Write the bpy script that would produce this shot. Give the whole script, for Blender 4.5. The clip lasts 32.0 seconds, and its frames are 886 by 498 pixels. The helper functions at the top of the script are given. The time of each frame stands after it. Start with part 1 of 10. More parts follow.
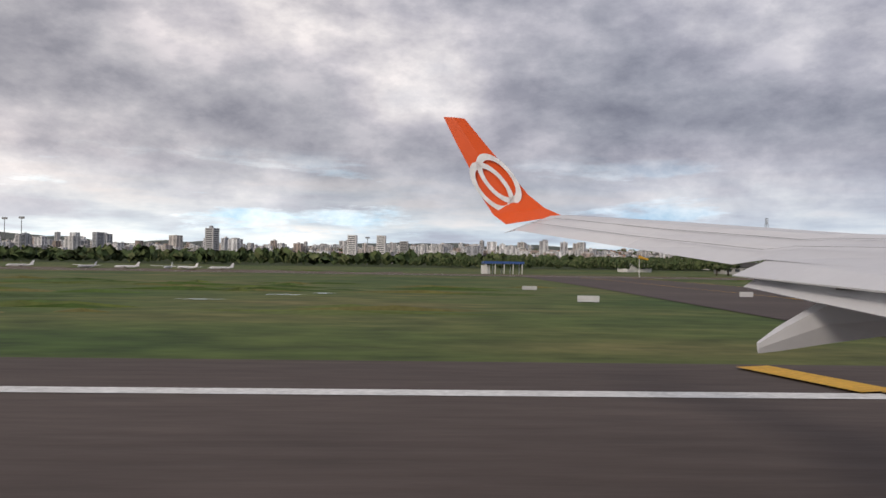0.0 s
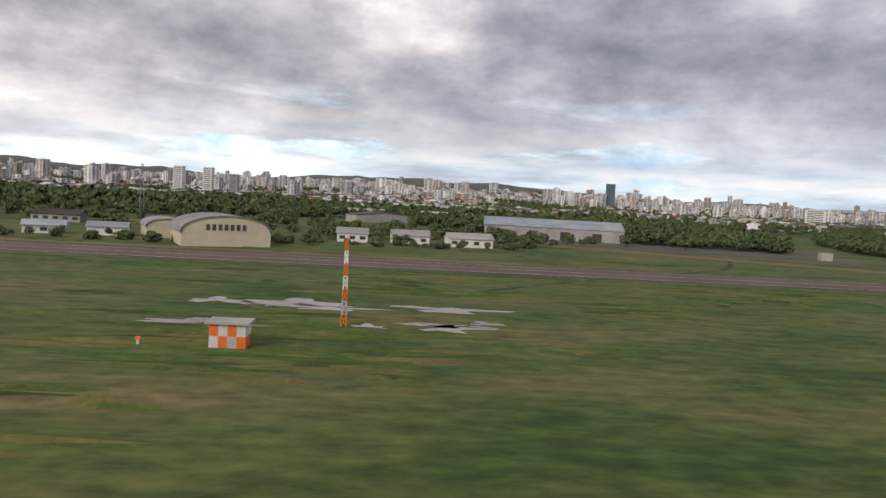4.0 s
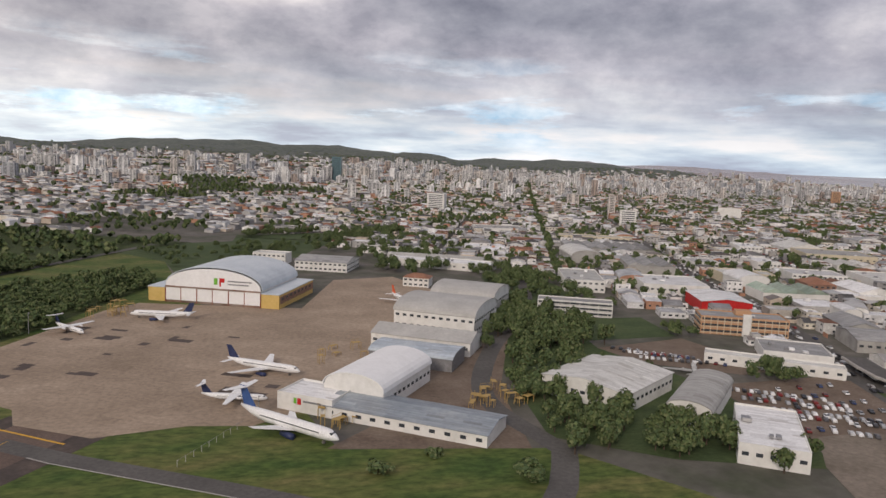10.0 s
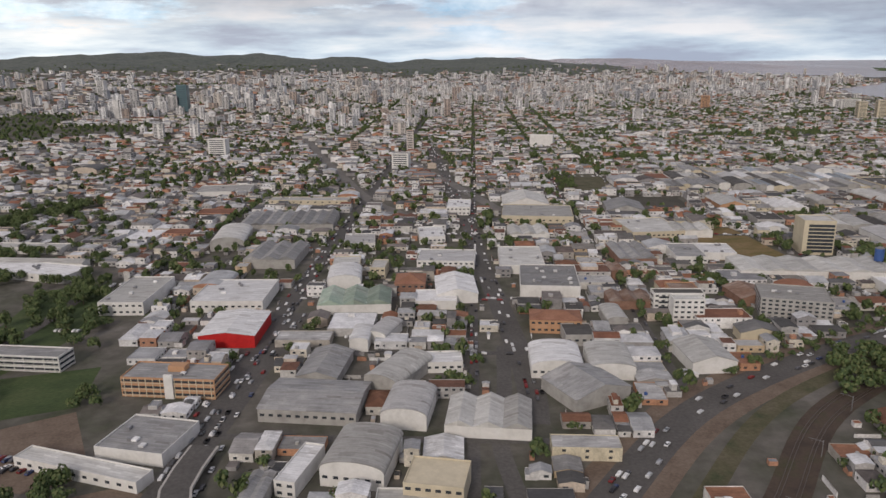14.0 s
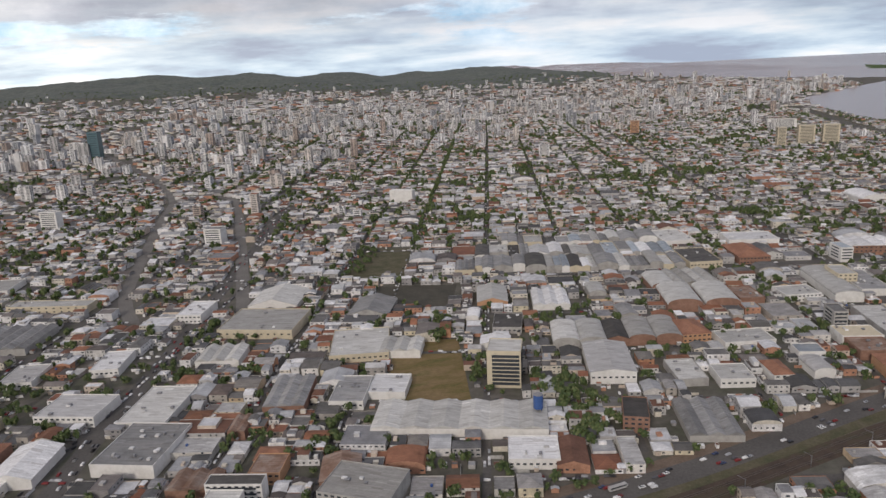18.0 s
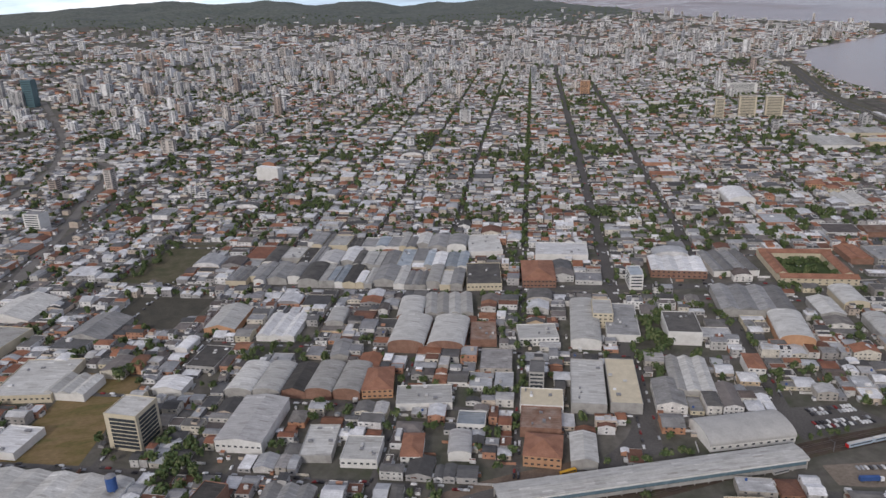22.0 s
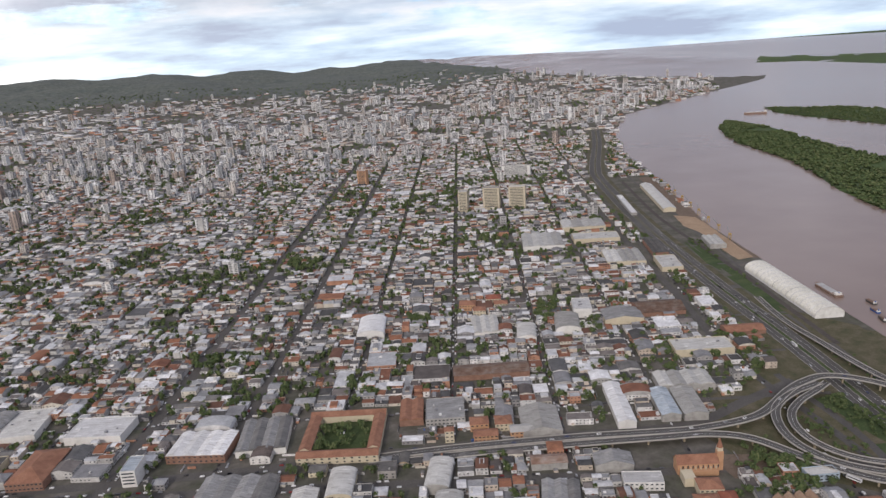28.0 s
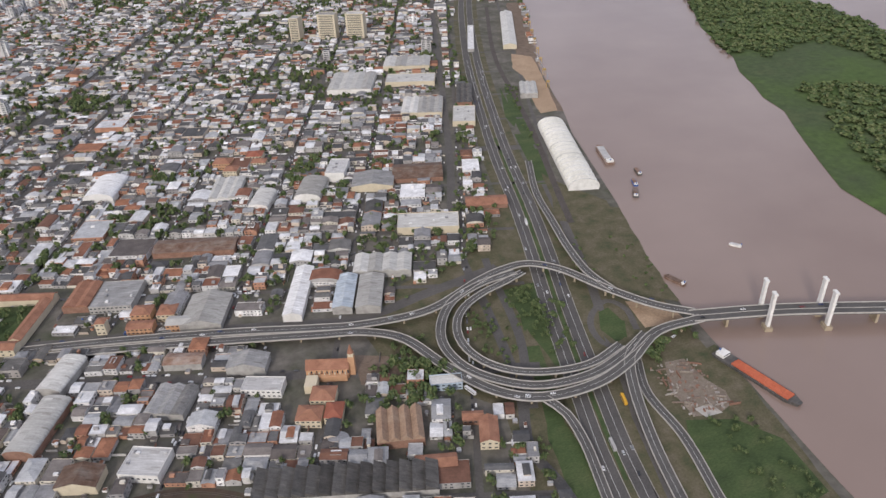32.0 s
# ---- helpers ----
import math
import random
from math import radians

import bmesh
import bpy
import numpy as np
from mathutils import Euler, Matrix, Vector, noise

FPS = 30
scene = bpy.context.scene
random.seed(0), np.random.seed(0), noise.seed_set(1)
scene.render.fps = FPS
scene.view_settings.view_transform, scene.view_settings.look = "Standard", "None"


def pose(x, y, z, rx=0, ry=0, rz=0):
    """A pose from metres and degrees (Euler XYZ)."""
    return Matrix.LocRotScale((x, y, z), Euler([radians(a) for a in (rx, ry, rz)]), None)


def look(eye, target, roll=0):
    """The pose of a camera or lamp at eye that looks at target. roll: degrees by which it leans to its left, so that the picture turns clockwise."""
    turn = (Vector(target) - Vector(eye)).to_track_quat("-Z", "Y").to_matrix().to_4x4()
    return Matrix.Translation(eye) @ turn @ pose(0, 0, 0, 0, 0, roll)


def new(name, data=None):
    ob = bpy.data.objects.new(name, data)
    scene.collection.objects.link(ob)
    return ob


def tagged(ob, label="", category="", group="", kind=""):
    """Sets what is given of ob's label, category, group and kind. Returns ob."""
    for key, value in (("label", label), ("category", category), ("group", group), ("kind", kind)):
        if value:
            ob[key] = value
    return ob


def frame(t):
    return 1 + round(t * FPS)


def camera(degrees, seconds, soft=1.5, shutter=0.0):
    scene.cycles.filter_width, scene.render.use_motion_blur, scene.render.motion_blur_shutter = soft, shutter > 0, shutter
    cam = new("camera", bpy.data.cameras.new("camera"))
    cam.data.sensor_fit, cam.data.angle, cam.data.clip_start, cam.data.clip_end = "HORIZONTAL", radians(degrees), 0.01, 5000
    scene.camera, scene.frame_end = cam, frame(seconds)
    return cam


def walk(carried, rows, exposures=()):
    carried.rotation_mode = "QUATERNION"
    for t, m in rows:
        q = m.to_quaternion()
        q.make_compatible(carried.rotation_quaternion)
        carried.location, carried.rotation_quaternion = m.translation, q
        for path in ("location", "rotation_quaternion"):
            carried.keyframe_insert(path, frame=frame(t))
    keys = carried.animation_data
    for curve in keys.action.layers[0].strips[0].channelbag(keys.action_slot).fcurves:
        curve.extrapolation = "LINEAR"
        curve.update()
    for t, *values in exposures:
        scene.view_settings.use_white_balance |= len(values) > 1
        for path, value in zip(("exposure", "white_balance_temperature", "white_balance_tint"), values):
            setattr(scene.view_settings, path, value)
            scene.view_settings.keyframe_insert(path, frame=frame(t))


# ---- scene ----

# ---- camera and walk ----
PATH = [
    (0, (63.1, 0.1, 3.8), (67.19, 100.01, 5.52), 0.90),
    (0.5, (99.6, 0.2, 3.9), (102.90, 100.11, 7.28), 1.12),
    (1, (137.3, 0.3, 4.5), (140.28, 100.16, 7.71), 1.87),
    (1.5, (174.3, 0.2, 5.6), (177.56, 100.18, 7.35), 2.77),
    (2, (211.7, 0.1, 6.8), (215.39, 100.07, 7.84), 2.69),
    (2.5, (249.1, -0.1, 8.9), (254.37, 99.78, 7.97), 2.17),
    (3, (287.1, -0.7, 11.3), (295.26, 98.85, 7.24), 3.44),
    (3.5, (324.4, -0.6, 15.1), (330.74, 98.97, 8.89), 3.05),
    (5.5, (476.0, -4.4, 35.0), (487.10, 94.72, 27.17), 2.38),
    (6, (514.4, -5.3, 40.4), (526.65, 93.62, 32.18), 1.78),
    (6.5, (552.6, -6.1, 46.2), (564.74, 92.71, 37.02), 1.89),
    (7, (591.2, -7.4, 51.9), (604.10, 91.36, 42.75), 1.92),
    (7.5, (629.6, -9.0, 58.2), (643.13, 89.69, 49.03), 1.82),
    (8, (667.9, -10.6, 65.1), (682.54, 87.76, 54.10), 0.44),
    (8.5, (707.0, -11.2, 72.6), (724.83, 86.41, 60.06), 0.59),
    (9, (745.7, -12.6, 80.8), (765.25, 84.35, 66.32), -0.58),
    (9.5, (784.7, -14.0, 88.8), (806.94, 82.42, 74.15), 2.38),
    (10, (824.0, -15.2, 96.8), (848.61, 80.91, 84.54), 2.31),
    (10.5, (862.3, -16.4, 105.1), (889.17, 78.92, 91.33), 0.33),
    (11, (901.2, -17.2, 113.6), (929.22, 77.54, 98.27), 0.35),
    (11.5, (940.2, -17.8, 122.7), (968.40, 76.32, 103.93), 2.40),
    (12, (979.1, -18.5, 131.8), (1009.45, 75.29, 114.75), 0.87),
    (12.5, (1018.3, -18.8, 141.2), (1050.87, 74.02, 123.02), 2.31),
    (13, (1057.5, -19.0, 150.2), (1089.70, 74.06, 132.73), 1.30),
    (13.5, (1096.4, -19.3, 159.2), (1127.76, 73.01, 137.12), 0.06),
    (15.5, (1252.5, -20.9, 199.1), (1277.54, 71.69, 170.78), -0.63),
    (16, (1291.4, -21.0, 208.7), (1317.10, 71.81, 181.76), -0.65),
    (16.5, (1330.3, -21.1, 218.1), (1356.47, 72.10, 192.90), -1.01),
    (17, (1369.2, -21.2, 227.3), (1395.57, 71.92, 201.92), -0.98),
    (17.5, (1408.1, -21.3, 236.4), (1435.74, 71.46, 211.41), -2.03),
    (18, (1447.2, -21.6, 245.2), (1473.81, 71.44, 220.13), -2.73),
    (18.5, (1486.3, -22.0, 253.8), (1512.35, 71.24, 228.72), -3.14),
    (19, (1525.3, -22.4, 262.2), (1551.75, 70.89, 237.70), -3.31),
    (19.5, (1564.4, -22.9, 270.3), (1590.98, 70.56, 246.53), -3.40),
    (20, (1603.4, -23.5, 278.4), (1627.95, 70.48, 254.71), -2.77),
    (20.5, (1642.3, -24.4, 286.3), (1666.27, 69.67, 262.06), -2.23),
    (21, (1681.2, -25.3, 294.1), (1704.67, 68.72, 269.48), -2.61),
    (21.5, (1720.3, -26.4, 301.7), (1742.33, 67.56, 275.42), -3.11),
    (22, (1759.3, -27.3, 309.4), (1779.89, 64.42, 275.37), -1.77),
    (22.5, (1798.2, -28.5, 316.9), (1818.37, 60.35, 275.73), -1.21),
    (23, (1837.4, -29.7, 324.6), (1863.35, 57.43, 282.87), -0.09),
    (23.5, (1876.5, -30.9, 331.9), (1905.22, 53.59, 286.86), 0.15),
    (24, (1915.5, -32.2, 339.0), (1945.86, 52.11, 294.66), -0.63),
    (24.5, (1954.4, -33.7, 345.7), (1986.39, 52.35, 306.04), -2.03),
    (25, (1993.4, -35.2, 352.1), (2025.22, 52.97, 317.19), -4.74),
    (25.5, (2032.3, -36.8, 358.1), (2064.64, 52.36, 326.43), -4.80),
    (27.5, (2188.5, -43.3, 379.9), (2218.66, 47.82, 351.80), -4.09),
    (28, (2227.6, -44.8, 384.3), (2256.88, 46.72, 356.48), -4.08),
    (28.5, (2266.5, -46.1, 388.4), (2295.21, 45.69, 361.01), -3.90),
    (29, (2305.4, -47.3, 392.2), (2332.82, 43.83, 361.65), -4.45),
    (29.5, (2344.4, -48.4, 396.0), (2372.94, 39.49, 357.70), -3.33),
    (30, (2383.5, -49.5, 399.4), (2412.29, 36.00, 356.23), -2.19),
    (30.5, (2422.5, -50.9, 402.6), (2452.41, 34.86, 360.80), -2.94),
    (31, (2461.6, -52.6, 405.5), (2492.22, 30.35, 358.73), -2.99),
    (31.5, (2500.7, -54.0, 408.2), (2531.20, 26.67, 357.66), -2.50),
    (32, (2539.8, -55.6, 410.9), (2567.96, 24.82, 358.59), -2.46),
]

cam = camera(63.1, 32.0, shutter=0.0)
# The place is laid out in full-size metres and set down at this scale, lengths and path alike.
SCALE = 0.485
walk(cam, [(t, look(Vector(eye) * SCALE, Vector(target) * SCALE, roll)) for t, eye, target, roll in PATH],
     exposures=[(0.0, 0.22, 6550, 12), (1.0, 0.21, 6550, 12), (2.0, 0.17, 6600, 12), (3.0, 0.25, 6600, 12), (7.0, 0.48, 6750, 13), (9.0, 0.38, 6700, 13), (11.0, 0.15, 6700, 14), (12.0, 0.10, 6650, 14), (16.0, 0.23, 6450, 12), (21.0, 0.20, 6250, 12), (22.0, 0.27, 6050, 12), (23.0, 0.57, 6050, 12), (25.0, 0.67, 6050, 12), (28.0, 0.42, 6250, 13), (29.0, 0.44, 6250, 13), (30.0, 0.63, 6200, 12), (32.0, 0.80, 6200, 12)])

# ---- world and sun ----
SUN_AZ, SUN_EL = radians(215), radians(28)


def node(nt, kind, **sets):
    n = nt.nodes.new(kind)
    for key, value in sets.items():
        n.inputs[key.replace("_", " ")].default_value = value
    return n


def ramp(nt, fac, stops, constant=False):
    r = nt.nodes.new("ShaderNodeValToRGB")
    if constant:
        r.color_ramp.interpolation = "CONSTANT"
    e = r.color_ramp.elements
    while len(e) < len(stops):
        e.new(0.5)
    for el, (pos, col) in zip(e, stops):
        el.position = pos
        el.color = (*col, 1) if len(col) == 3 else col
    if fac is not None:
        nt.links.new(fac, r.inputs["Fac"])
    return r.outputs["Color"]


def mixed(nt, fac, a, b, mode="MIX"):
    m = nt.nodes.new("ShaderNodeMix")
    m.data_type, m.blend_type = "RGBA", mode
    for sock, val in ((m.inputs[0], fac), (m.inputs[6], a), (m.inputs[7], b)):
        if isinstance(val, (int, float)):
            sock.default_value = val
        elif isinstance(val, tuple):
            sock.default_value = (*val, 1)
        else:
            nt.links.new(val, sock)
    return m.outputs[2]


def math_node(nt, op, a, b=0.0):
    m = nt.nodes.new("ShaderNodeMath")
    m.operation = op
    for sock, val in zip(m.inputs, (a, b)):
        if isinstance(val, (int, float)):
            sock.default_value = val
        else:
            nt.links.new(val, sock)
    return m.outputs[0]


def build_world():
    w = bpy.data.worlds.new("evening_sky")
    scene.world = w
    w.use_nodes = True
    nt = w.node_tree
    nt.nodes.clear()
    out = nt.nodes.new("ShaderNodeOutputWorld")
    bg = nt.nodes.new("ShaderNodeBackground")
    sky = nt.nodes.new("ShaderNodeTexSky")
    sky.sky_type, sky.sun_disc = "NISHITA", False
    sky.sun_elevation, sky.sun_rotation = SUN_EL, SUN_AZ
    clear = mixed(nt, 1.0, sky.outputs[0], (0.09, 0.09, 0.09), "MULTIPLY")
    co = nt.nodes.new("ShaderNodeTexCoord")
    sep = nt.nodes.new("ShaderNodeSeparateXYZ")
    nt.links.new(co.outputs["Generated"], sep.inputs[0])
    up = math_node(nt, "MAXIMUM", sep.outputs["Z"], 0.0)
    # heaped clouds, flattened towards the horizon
    lay = nt.nodes.new("ShaderNodeMapping")
    lay.inputs["Scale"].default_value = (1.0, 1.0, 1.9)
    nt.links.new(co.outputs["Generated"], lay.inputs["Vector"])
    big = node(nt, "ShaderNodeTexNoise", Scale=3.4, Detail=10.0, Roughness=0.5, Distortion=0.0)
    small = node(nt, "ShaderNodeTexNoise", Scale=11.0, Detail=9.0, Roughness=0.62, Distortion=0.0)
    for n in (big, small):
        nt.links.new(lay.outputs[0], n.inputs["Vector"])
    body = ramp(nt, big.outputs["Fac"], [(0.34, (0.21, 0.22, 0.26)), (0.46, (0.29, 0.30, 0.34)), (0.56, (0.39, 0.39, 0.43)), (0.68, (0.58, 0.57, 0.58))])
    fine = ramp(nt, small.outputs["Fac"], [(0.34, (0.76, 0.77, 0.80)), (0.46, (0.95, 0.95, 0.96)), (0.54, (1.06, 1.06, 1.05)), (0.66, (1.28, 1.26, 1.22))])
    clouds = mixed(nt, 1.0, body, fine, "MULTIPLY")
    # brighter, thinner cloud low down and towards the sunlit side
    low = ramp(nt, up, [(0.0, (1, 1, 1)), (0.03, (0.8, 0.8, 0.8)), (0.075, (0.3, 0.3, 0.3)), (0.14, (0, 0, 0))])
    streak_at = nt.nodes.new("ShaderNodeMapping")
    streak_at.inputs["Scale"].default_value = (2.6, 2.6, 17.0)
    nt.links.new(co.outputs["Generated"], streak_at.inputs["Vector"])
    streak = node(nt, "ShaderNodeTexNoise", Scale=1.6, Detail=6.0, Roughness=0.55)
    nt.links.new(streak_at.outputs[0], streak.inputs["Vector"])
    pale = ramp(nt, streak.outputs["Fac"], [(0.36, (0.38, 0.43, 0.51)), (0.45, (0.52, 0.62, 0.69)), (0.52, (0.68, 0.77, 0.80)), (0.62, (0.92, 0.92, 0.88))])
    clouds = mixed(nt, low, clouds, pale)
    # torn openings of clear blue between the cloud bases, low over the city
    tear = node(nt, "ShaderNodeTexNoise", Scale=2.3, Detail=9.0, Roughness=0.62)
    torn_at = nt.nodes.new("ShaderNodeMapping")
    torn_at.inputs["Scale"].default_value = (1.5, 1.5, 9.0)
    torn_at.inputs["Location"].default_value = (4.2, 1.3, 0.6)
    nt.links.new(co.outputs["Generated"], torn_at.inputs["Vector"])
    nt.links.new(torn_at.outputs[0], tear.inputs["Vector"])
    open_at = math_node(nt, "MULTIPLY", ramp(nt, tear.outputs["Fac"], [(0.555, (0, 0, 0)), (0.63, (1, 1, 1))]), ramp(nt, up, [(0.0, (0.3, 0.3, 0.3)), (0.05, (0.9, 0.9, 0.9)), (0.09, (0.6, 0.6, 0.6)), (0.15, (0, 0, 0))]))
    clouds = mixed(nt, open_at, clouds, ramp(nt, small.outputs["Fac"], [(0.35, (0.34, 0.56, 0.72)), (0.62, (0.80, 0.90, 0.94))]))
    west = ramp(nt, math_node(nt, "ADD", math_node(nt, "MULTIPLY", sep.outputs["X"], -0.5), 0.5), [(0.35, (0.93, 0.95, 1.0)), (0.8, (1.5, 1.42, 1.32))])
    clouds = mixed(nt, 1.0, clouds, west, "MULTIPLY")
    gap = ramp(nt, big.outputs["Fac"], [(0.66, (1, 1, 1)), (0.80, (0.8, 0.8, 0.8))])
    total = mixed(nt, gap, clear, clouds)
    below = ramp(nt, math_node(nt, "ADD", sep.outputs["Z"], 0.1), [(0.05, (1, 1, 1)), (0.075, (0, 0, 0))])
    total = mixed(nt, below, total, (0.60, 0.66, 0.70))
    nt.links.new(total, bg.inputs["Color"])
    bg.inputs["Strength"].default_value = 1.0
    nt.links.new(bg.outputs[0], out.inputs["Surface"])


build_world()
sun = new("sun", bpy.data.lights.new("sun", "SUN"))
sun.data.energy, sun.data.angle, sun.data.color = 1.3, radians(12), (1.0, 0.90, 0.78)
sun.matrix_world = look((math.sin(SUN_AZ) * math.cos(SUN_EL), math.cos(SUN_AZ) * math.cos(SUN_EL), math.sin(SUN_EL)), (0, 0, 0))

# ---- materials ----
MATS = {}


def surface(name, tones, rough=0.8, scale=0.3, bump=0.3, metal=0.0, island=False, obj_random=False, fine=None, spec=0.3, streak=None, grit=0.22, sheets=None, aged=True):
    """A weathered surface: tones mixed by noise at two scales, or picked piece by piece."""
    if name in MATS:
        return MATS[name]
    m = bpy.data.materials.new(name)
    MATS[name] = m
    m.use_nodes = True
    nt = m.node_tree
    b = nt.nodes["Principled BSDF"]
    co = nt.nodes.new("ShaderNodeTexCoord")
    geo = nt.nodes.new("ShaderNodeNewGeometry")
    wide = node(nt, "ShaderNodeTexNoise", Scale=scale / SCALE, Detail=5.0, Roughness=0.6)
    grain = node(nt, "ShaderNodeTexNoise", Scale=(fine or scale * 9) / SCALE, Detail=4.0, Roughness=0.65)
    where = geo.outputs["Position"]
    if streak:
        drawn = nt.nodes.new("ShaderNodeMapping")
        drawn.inputs["Scale"].default_value = (streak, 1.0, 1.0)
        nt.links.new(where, drawn.inputs["Vector"])
        where = drawn.outputs[0]
    for n in (wide, grain):
        nt.links.new(where, n.inputs["Vector"])
    if island or obj_random:
        src = geo.outputs["Random Per Island"] if island else nt.nodes.new("ShaderNodeObjectInfo").outputs["Random"]
        step = 1.0 / len(tones)
        col = ramp(nt, src, [(i * step, t) for i, t in enumerate(tones)], constant=True)
        col = mixed(nt, 1.0, col, ramp(nt, wide.outputs["Fac"], [(0.3, (0.72, 0.72, 0.72)), (0.7, (1.2, 1.2, 1.2))]), "MULTIPLY")
    else:
        step = 0.5 / max(1, len(tones) - 1)
        col = ramp(nt, wide.outputs["Fac"], [(0.25 + i * step, t) for i, t in enumerate(tones)])
    col = mixed(nt, 1.0, col, ramp(nt, grain.outputs["Fac"], [(0.3, (1 - grit,) * 3), (0.7, (1 + grit * 0.9,) * 3)]), "MULTIPLY")
    if sheets:
        # roofing sheets: each a little different in tone, with a dark seam between them
        turned = nt.nodes.new("ShaderNodeMapping")
        turned.inputs["Rotation"].default_value = (0, 0, sheets[2])
        nt.links.new(co.outputs["Object"], turned.inputs["Vector"])
        sep = nt.nodes.new("ShaderNodeSeparateXYZ")
        nt.links.new(turned.outputs[0], sep.inputs[0])
        along, across = math_node(nt, "DIVIDE", sep.outputs["X"], sheets[0]), math_node(nt, "DIVIDE", sep.outputs["Y"], sheets[1])
        cell = nt.nodes.new("ShaderNodeCombineXYZ")
        nt.links.new(math_node(nt, "FLOOR", along), cell.inputs[0])
        nt.links.new(math_node(nt, "FLOOR", across), cell.inputs[1])
        each = nt.nodes.new("ShaderNodeTexWhiteNoise")
        each.noise_dimensions = "2D"
        nt.links.new(cell.outputs[0], each.inputs["Vector"])
        col = mixed(nt, 1.0, col, ramp(nt, each.outputs["Value"], [(0.0, (0.72, 0.70, 0.68)), (0.06, (0.88, 0.88, 0.88)), (0.7, (1.0, 1.0, 1.0)), (0.95, (1.04, 1.04, 1.04)), (0.98, (1.22, 1.22, 1.22))] if aged else [(0.0, (0.91, 0.91, 0.91)), (0.7, (1.0, 1.0, 1.0)), (1.0, (1.05, 1.05, 1.05))]), "MULTIPLY")
        if aged:
            # how old the roof is, and rain-washed dirt drawn out along its sheets
            own = nt.nodes.new("ShaderNodeObjectInfo")
            col = mixed(nt, 1.0, col, ramp(nt, own.outputs["Random"], [(0.0, (0.58, 0.57, 0.56)), (0.3, (0.80, 0.80, 0.80)), (0.6, (0.98, 0.98, 0.98)), (1.0, (1.18, 1.18, 1.18))]), "MULTIPLY")
            wash = nt.nodes.new("ShaderNodeMapping")
            wash.inputs["Scale"].default_value = (0.05, 0.5, 0.5)
            nt.links.new(turned.outputs[0], wash.inputs["Vector"])
            dirt = node(nt, "ShaderNodeTexNoise", Scale=1.0, Detail=5.0, Roughness=0.65)
            nt.links.new(wash.outputs[0], dirt.inputs["Vector"])
            col = mixed(nt, 1.0, col, ramp(nt, dirt.outputs["Fac"], [(0.32, (0.74, 0.72, 0.70)), (0.46, (0.95, 0.945, 0.94)), (0.62, (1.03, 1.03, 1.03))]), "MULTIPLY")
        col = mixed(nt, 1.0, col, ramp(nt, math_node(nt, "FRACT", across), [(0.0, (0.72, 0.72, 0.72)), (sheets[3] if len(sheets) > 3 else 0.16, (1.0, 1.0, 1.0))]), "MULTIPLY")
    nt.links.new(col, b.inputs["Base Color"])
    b.inputs["Roughness"].default_value, b.inputs["Metallic"].default_value = rough, metal
    b.inputs["Specular IOR Level"].default_value = spec
    if bump:
        bp = node(nt, "ShaderNodeBump", Strength=bump, Distance=0.05)
        nt.links.new(grain.outputs["Fac"], bp.inputs["Height"])
        nt.links.new(bp.outputs[0], b.inputs["Normal"])
    return m


def plain(name, col, rough=0.5, metal=0.0):
    return surface(name, [tuple(c * 0.88 for c in col), col], rough=rough, scale=0.4, bump=0.0, metal=metal)


GRASS = surface("mown_grass", [(0.030, 0.058, 0.013), (0.049, 0.088, 0.018), (0.086, 0.115, 0.028), (0.128, 0.128, 0.042), (0.18, 0.140, 0.062)], 0.95, 0.05, 0.8, fine=0.4, streak=0.5, grit=0.4)
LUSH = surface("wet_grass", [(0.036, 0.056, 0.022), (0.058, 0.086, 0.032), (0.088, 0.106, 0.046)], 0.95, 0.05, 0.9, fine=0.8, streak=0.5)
ASPHALT = surface("old_asphalt", [(0.064, 0.049, 0.043), (0.088, 0.068, 0.060), (0.12, 0.094, 0.082)], 0.85, 0.06, 0.3, fine=1.6, streak=0.15)
TAXI = surface("reddish_asphalt", [(0.095, 0.066, 0.054), (0.138, 0.097, 0.078), (0.18, 0.128, 0.102)], 0.85, 0.05, 0.3, fine=1.2)
STREET = surface("street_asphalt", [(0.080, 0.075, 0.071), (0.104, 0.097, 0.091), (0.130, 0.121, 0.114)], 0.85, 0.03, 0.2, fine=0.6)
CONCRETE = surface("apron_concrete", [(0.25, 0.19, 0.138), (0.33, 0.255, 0.19), (0.42, 0.33, 0.25)], 0.9, 0.02, 0.2, fine=0.5, sheets=(9.0, 7.0, radians(28), 0.03), aged=False)
CURB = surface("pale_concrete", [(0.36, 0.34, 0.31), (0.48, 0.46, 0.43)], 0.9, 0.2, 0.2)
DIRT = surface("red_dirt", [(0.115, 0.083, 0.062), (0.17, 0.128, 0.098), (0.21, 0.165, 0.13)], 0.95, 0.08, 0.5)
CITYGROUND = surface("yards_and_paving", [(0.054, 0.068, 0.034), (0.092, 0.091, 0.070), (0.135, 0.124, 0.108), (0.19, 0.176, 0.158)], 0.95, 0.025, 0.4, fine=0.12)
# woods on the far hills, with bluish distance haze mixed into their green
HAZEGREEN = surface("hazy_hill_woods", [(0.072, 0.088, 0.084), (0.098, 0.114, 0.104), (0.126, 0.138, 0.120), (0.104, 0.120, 0.110), (0.17, 0.172, 0.150)], 1.0, 0.004, 0.5, fine=0.03, grit=0.35)
WHITEPAINT = surface("white_marking", [(0.62, 0.62, 0.60), (0.80, 0.80, 0.78)], 0.7, 0.6, 0.1)
YELLOWPAINT = surface("yellow_marking", [(0.55, 0.30, 0.03), (0.72, 0.42, 0.05)], 0.7, 0.6, 0.1)
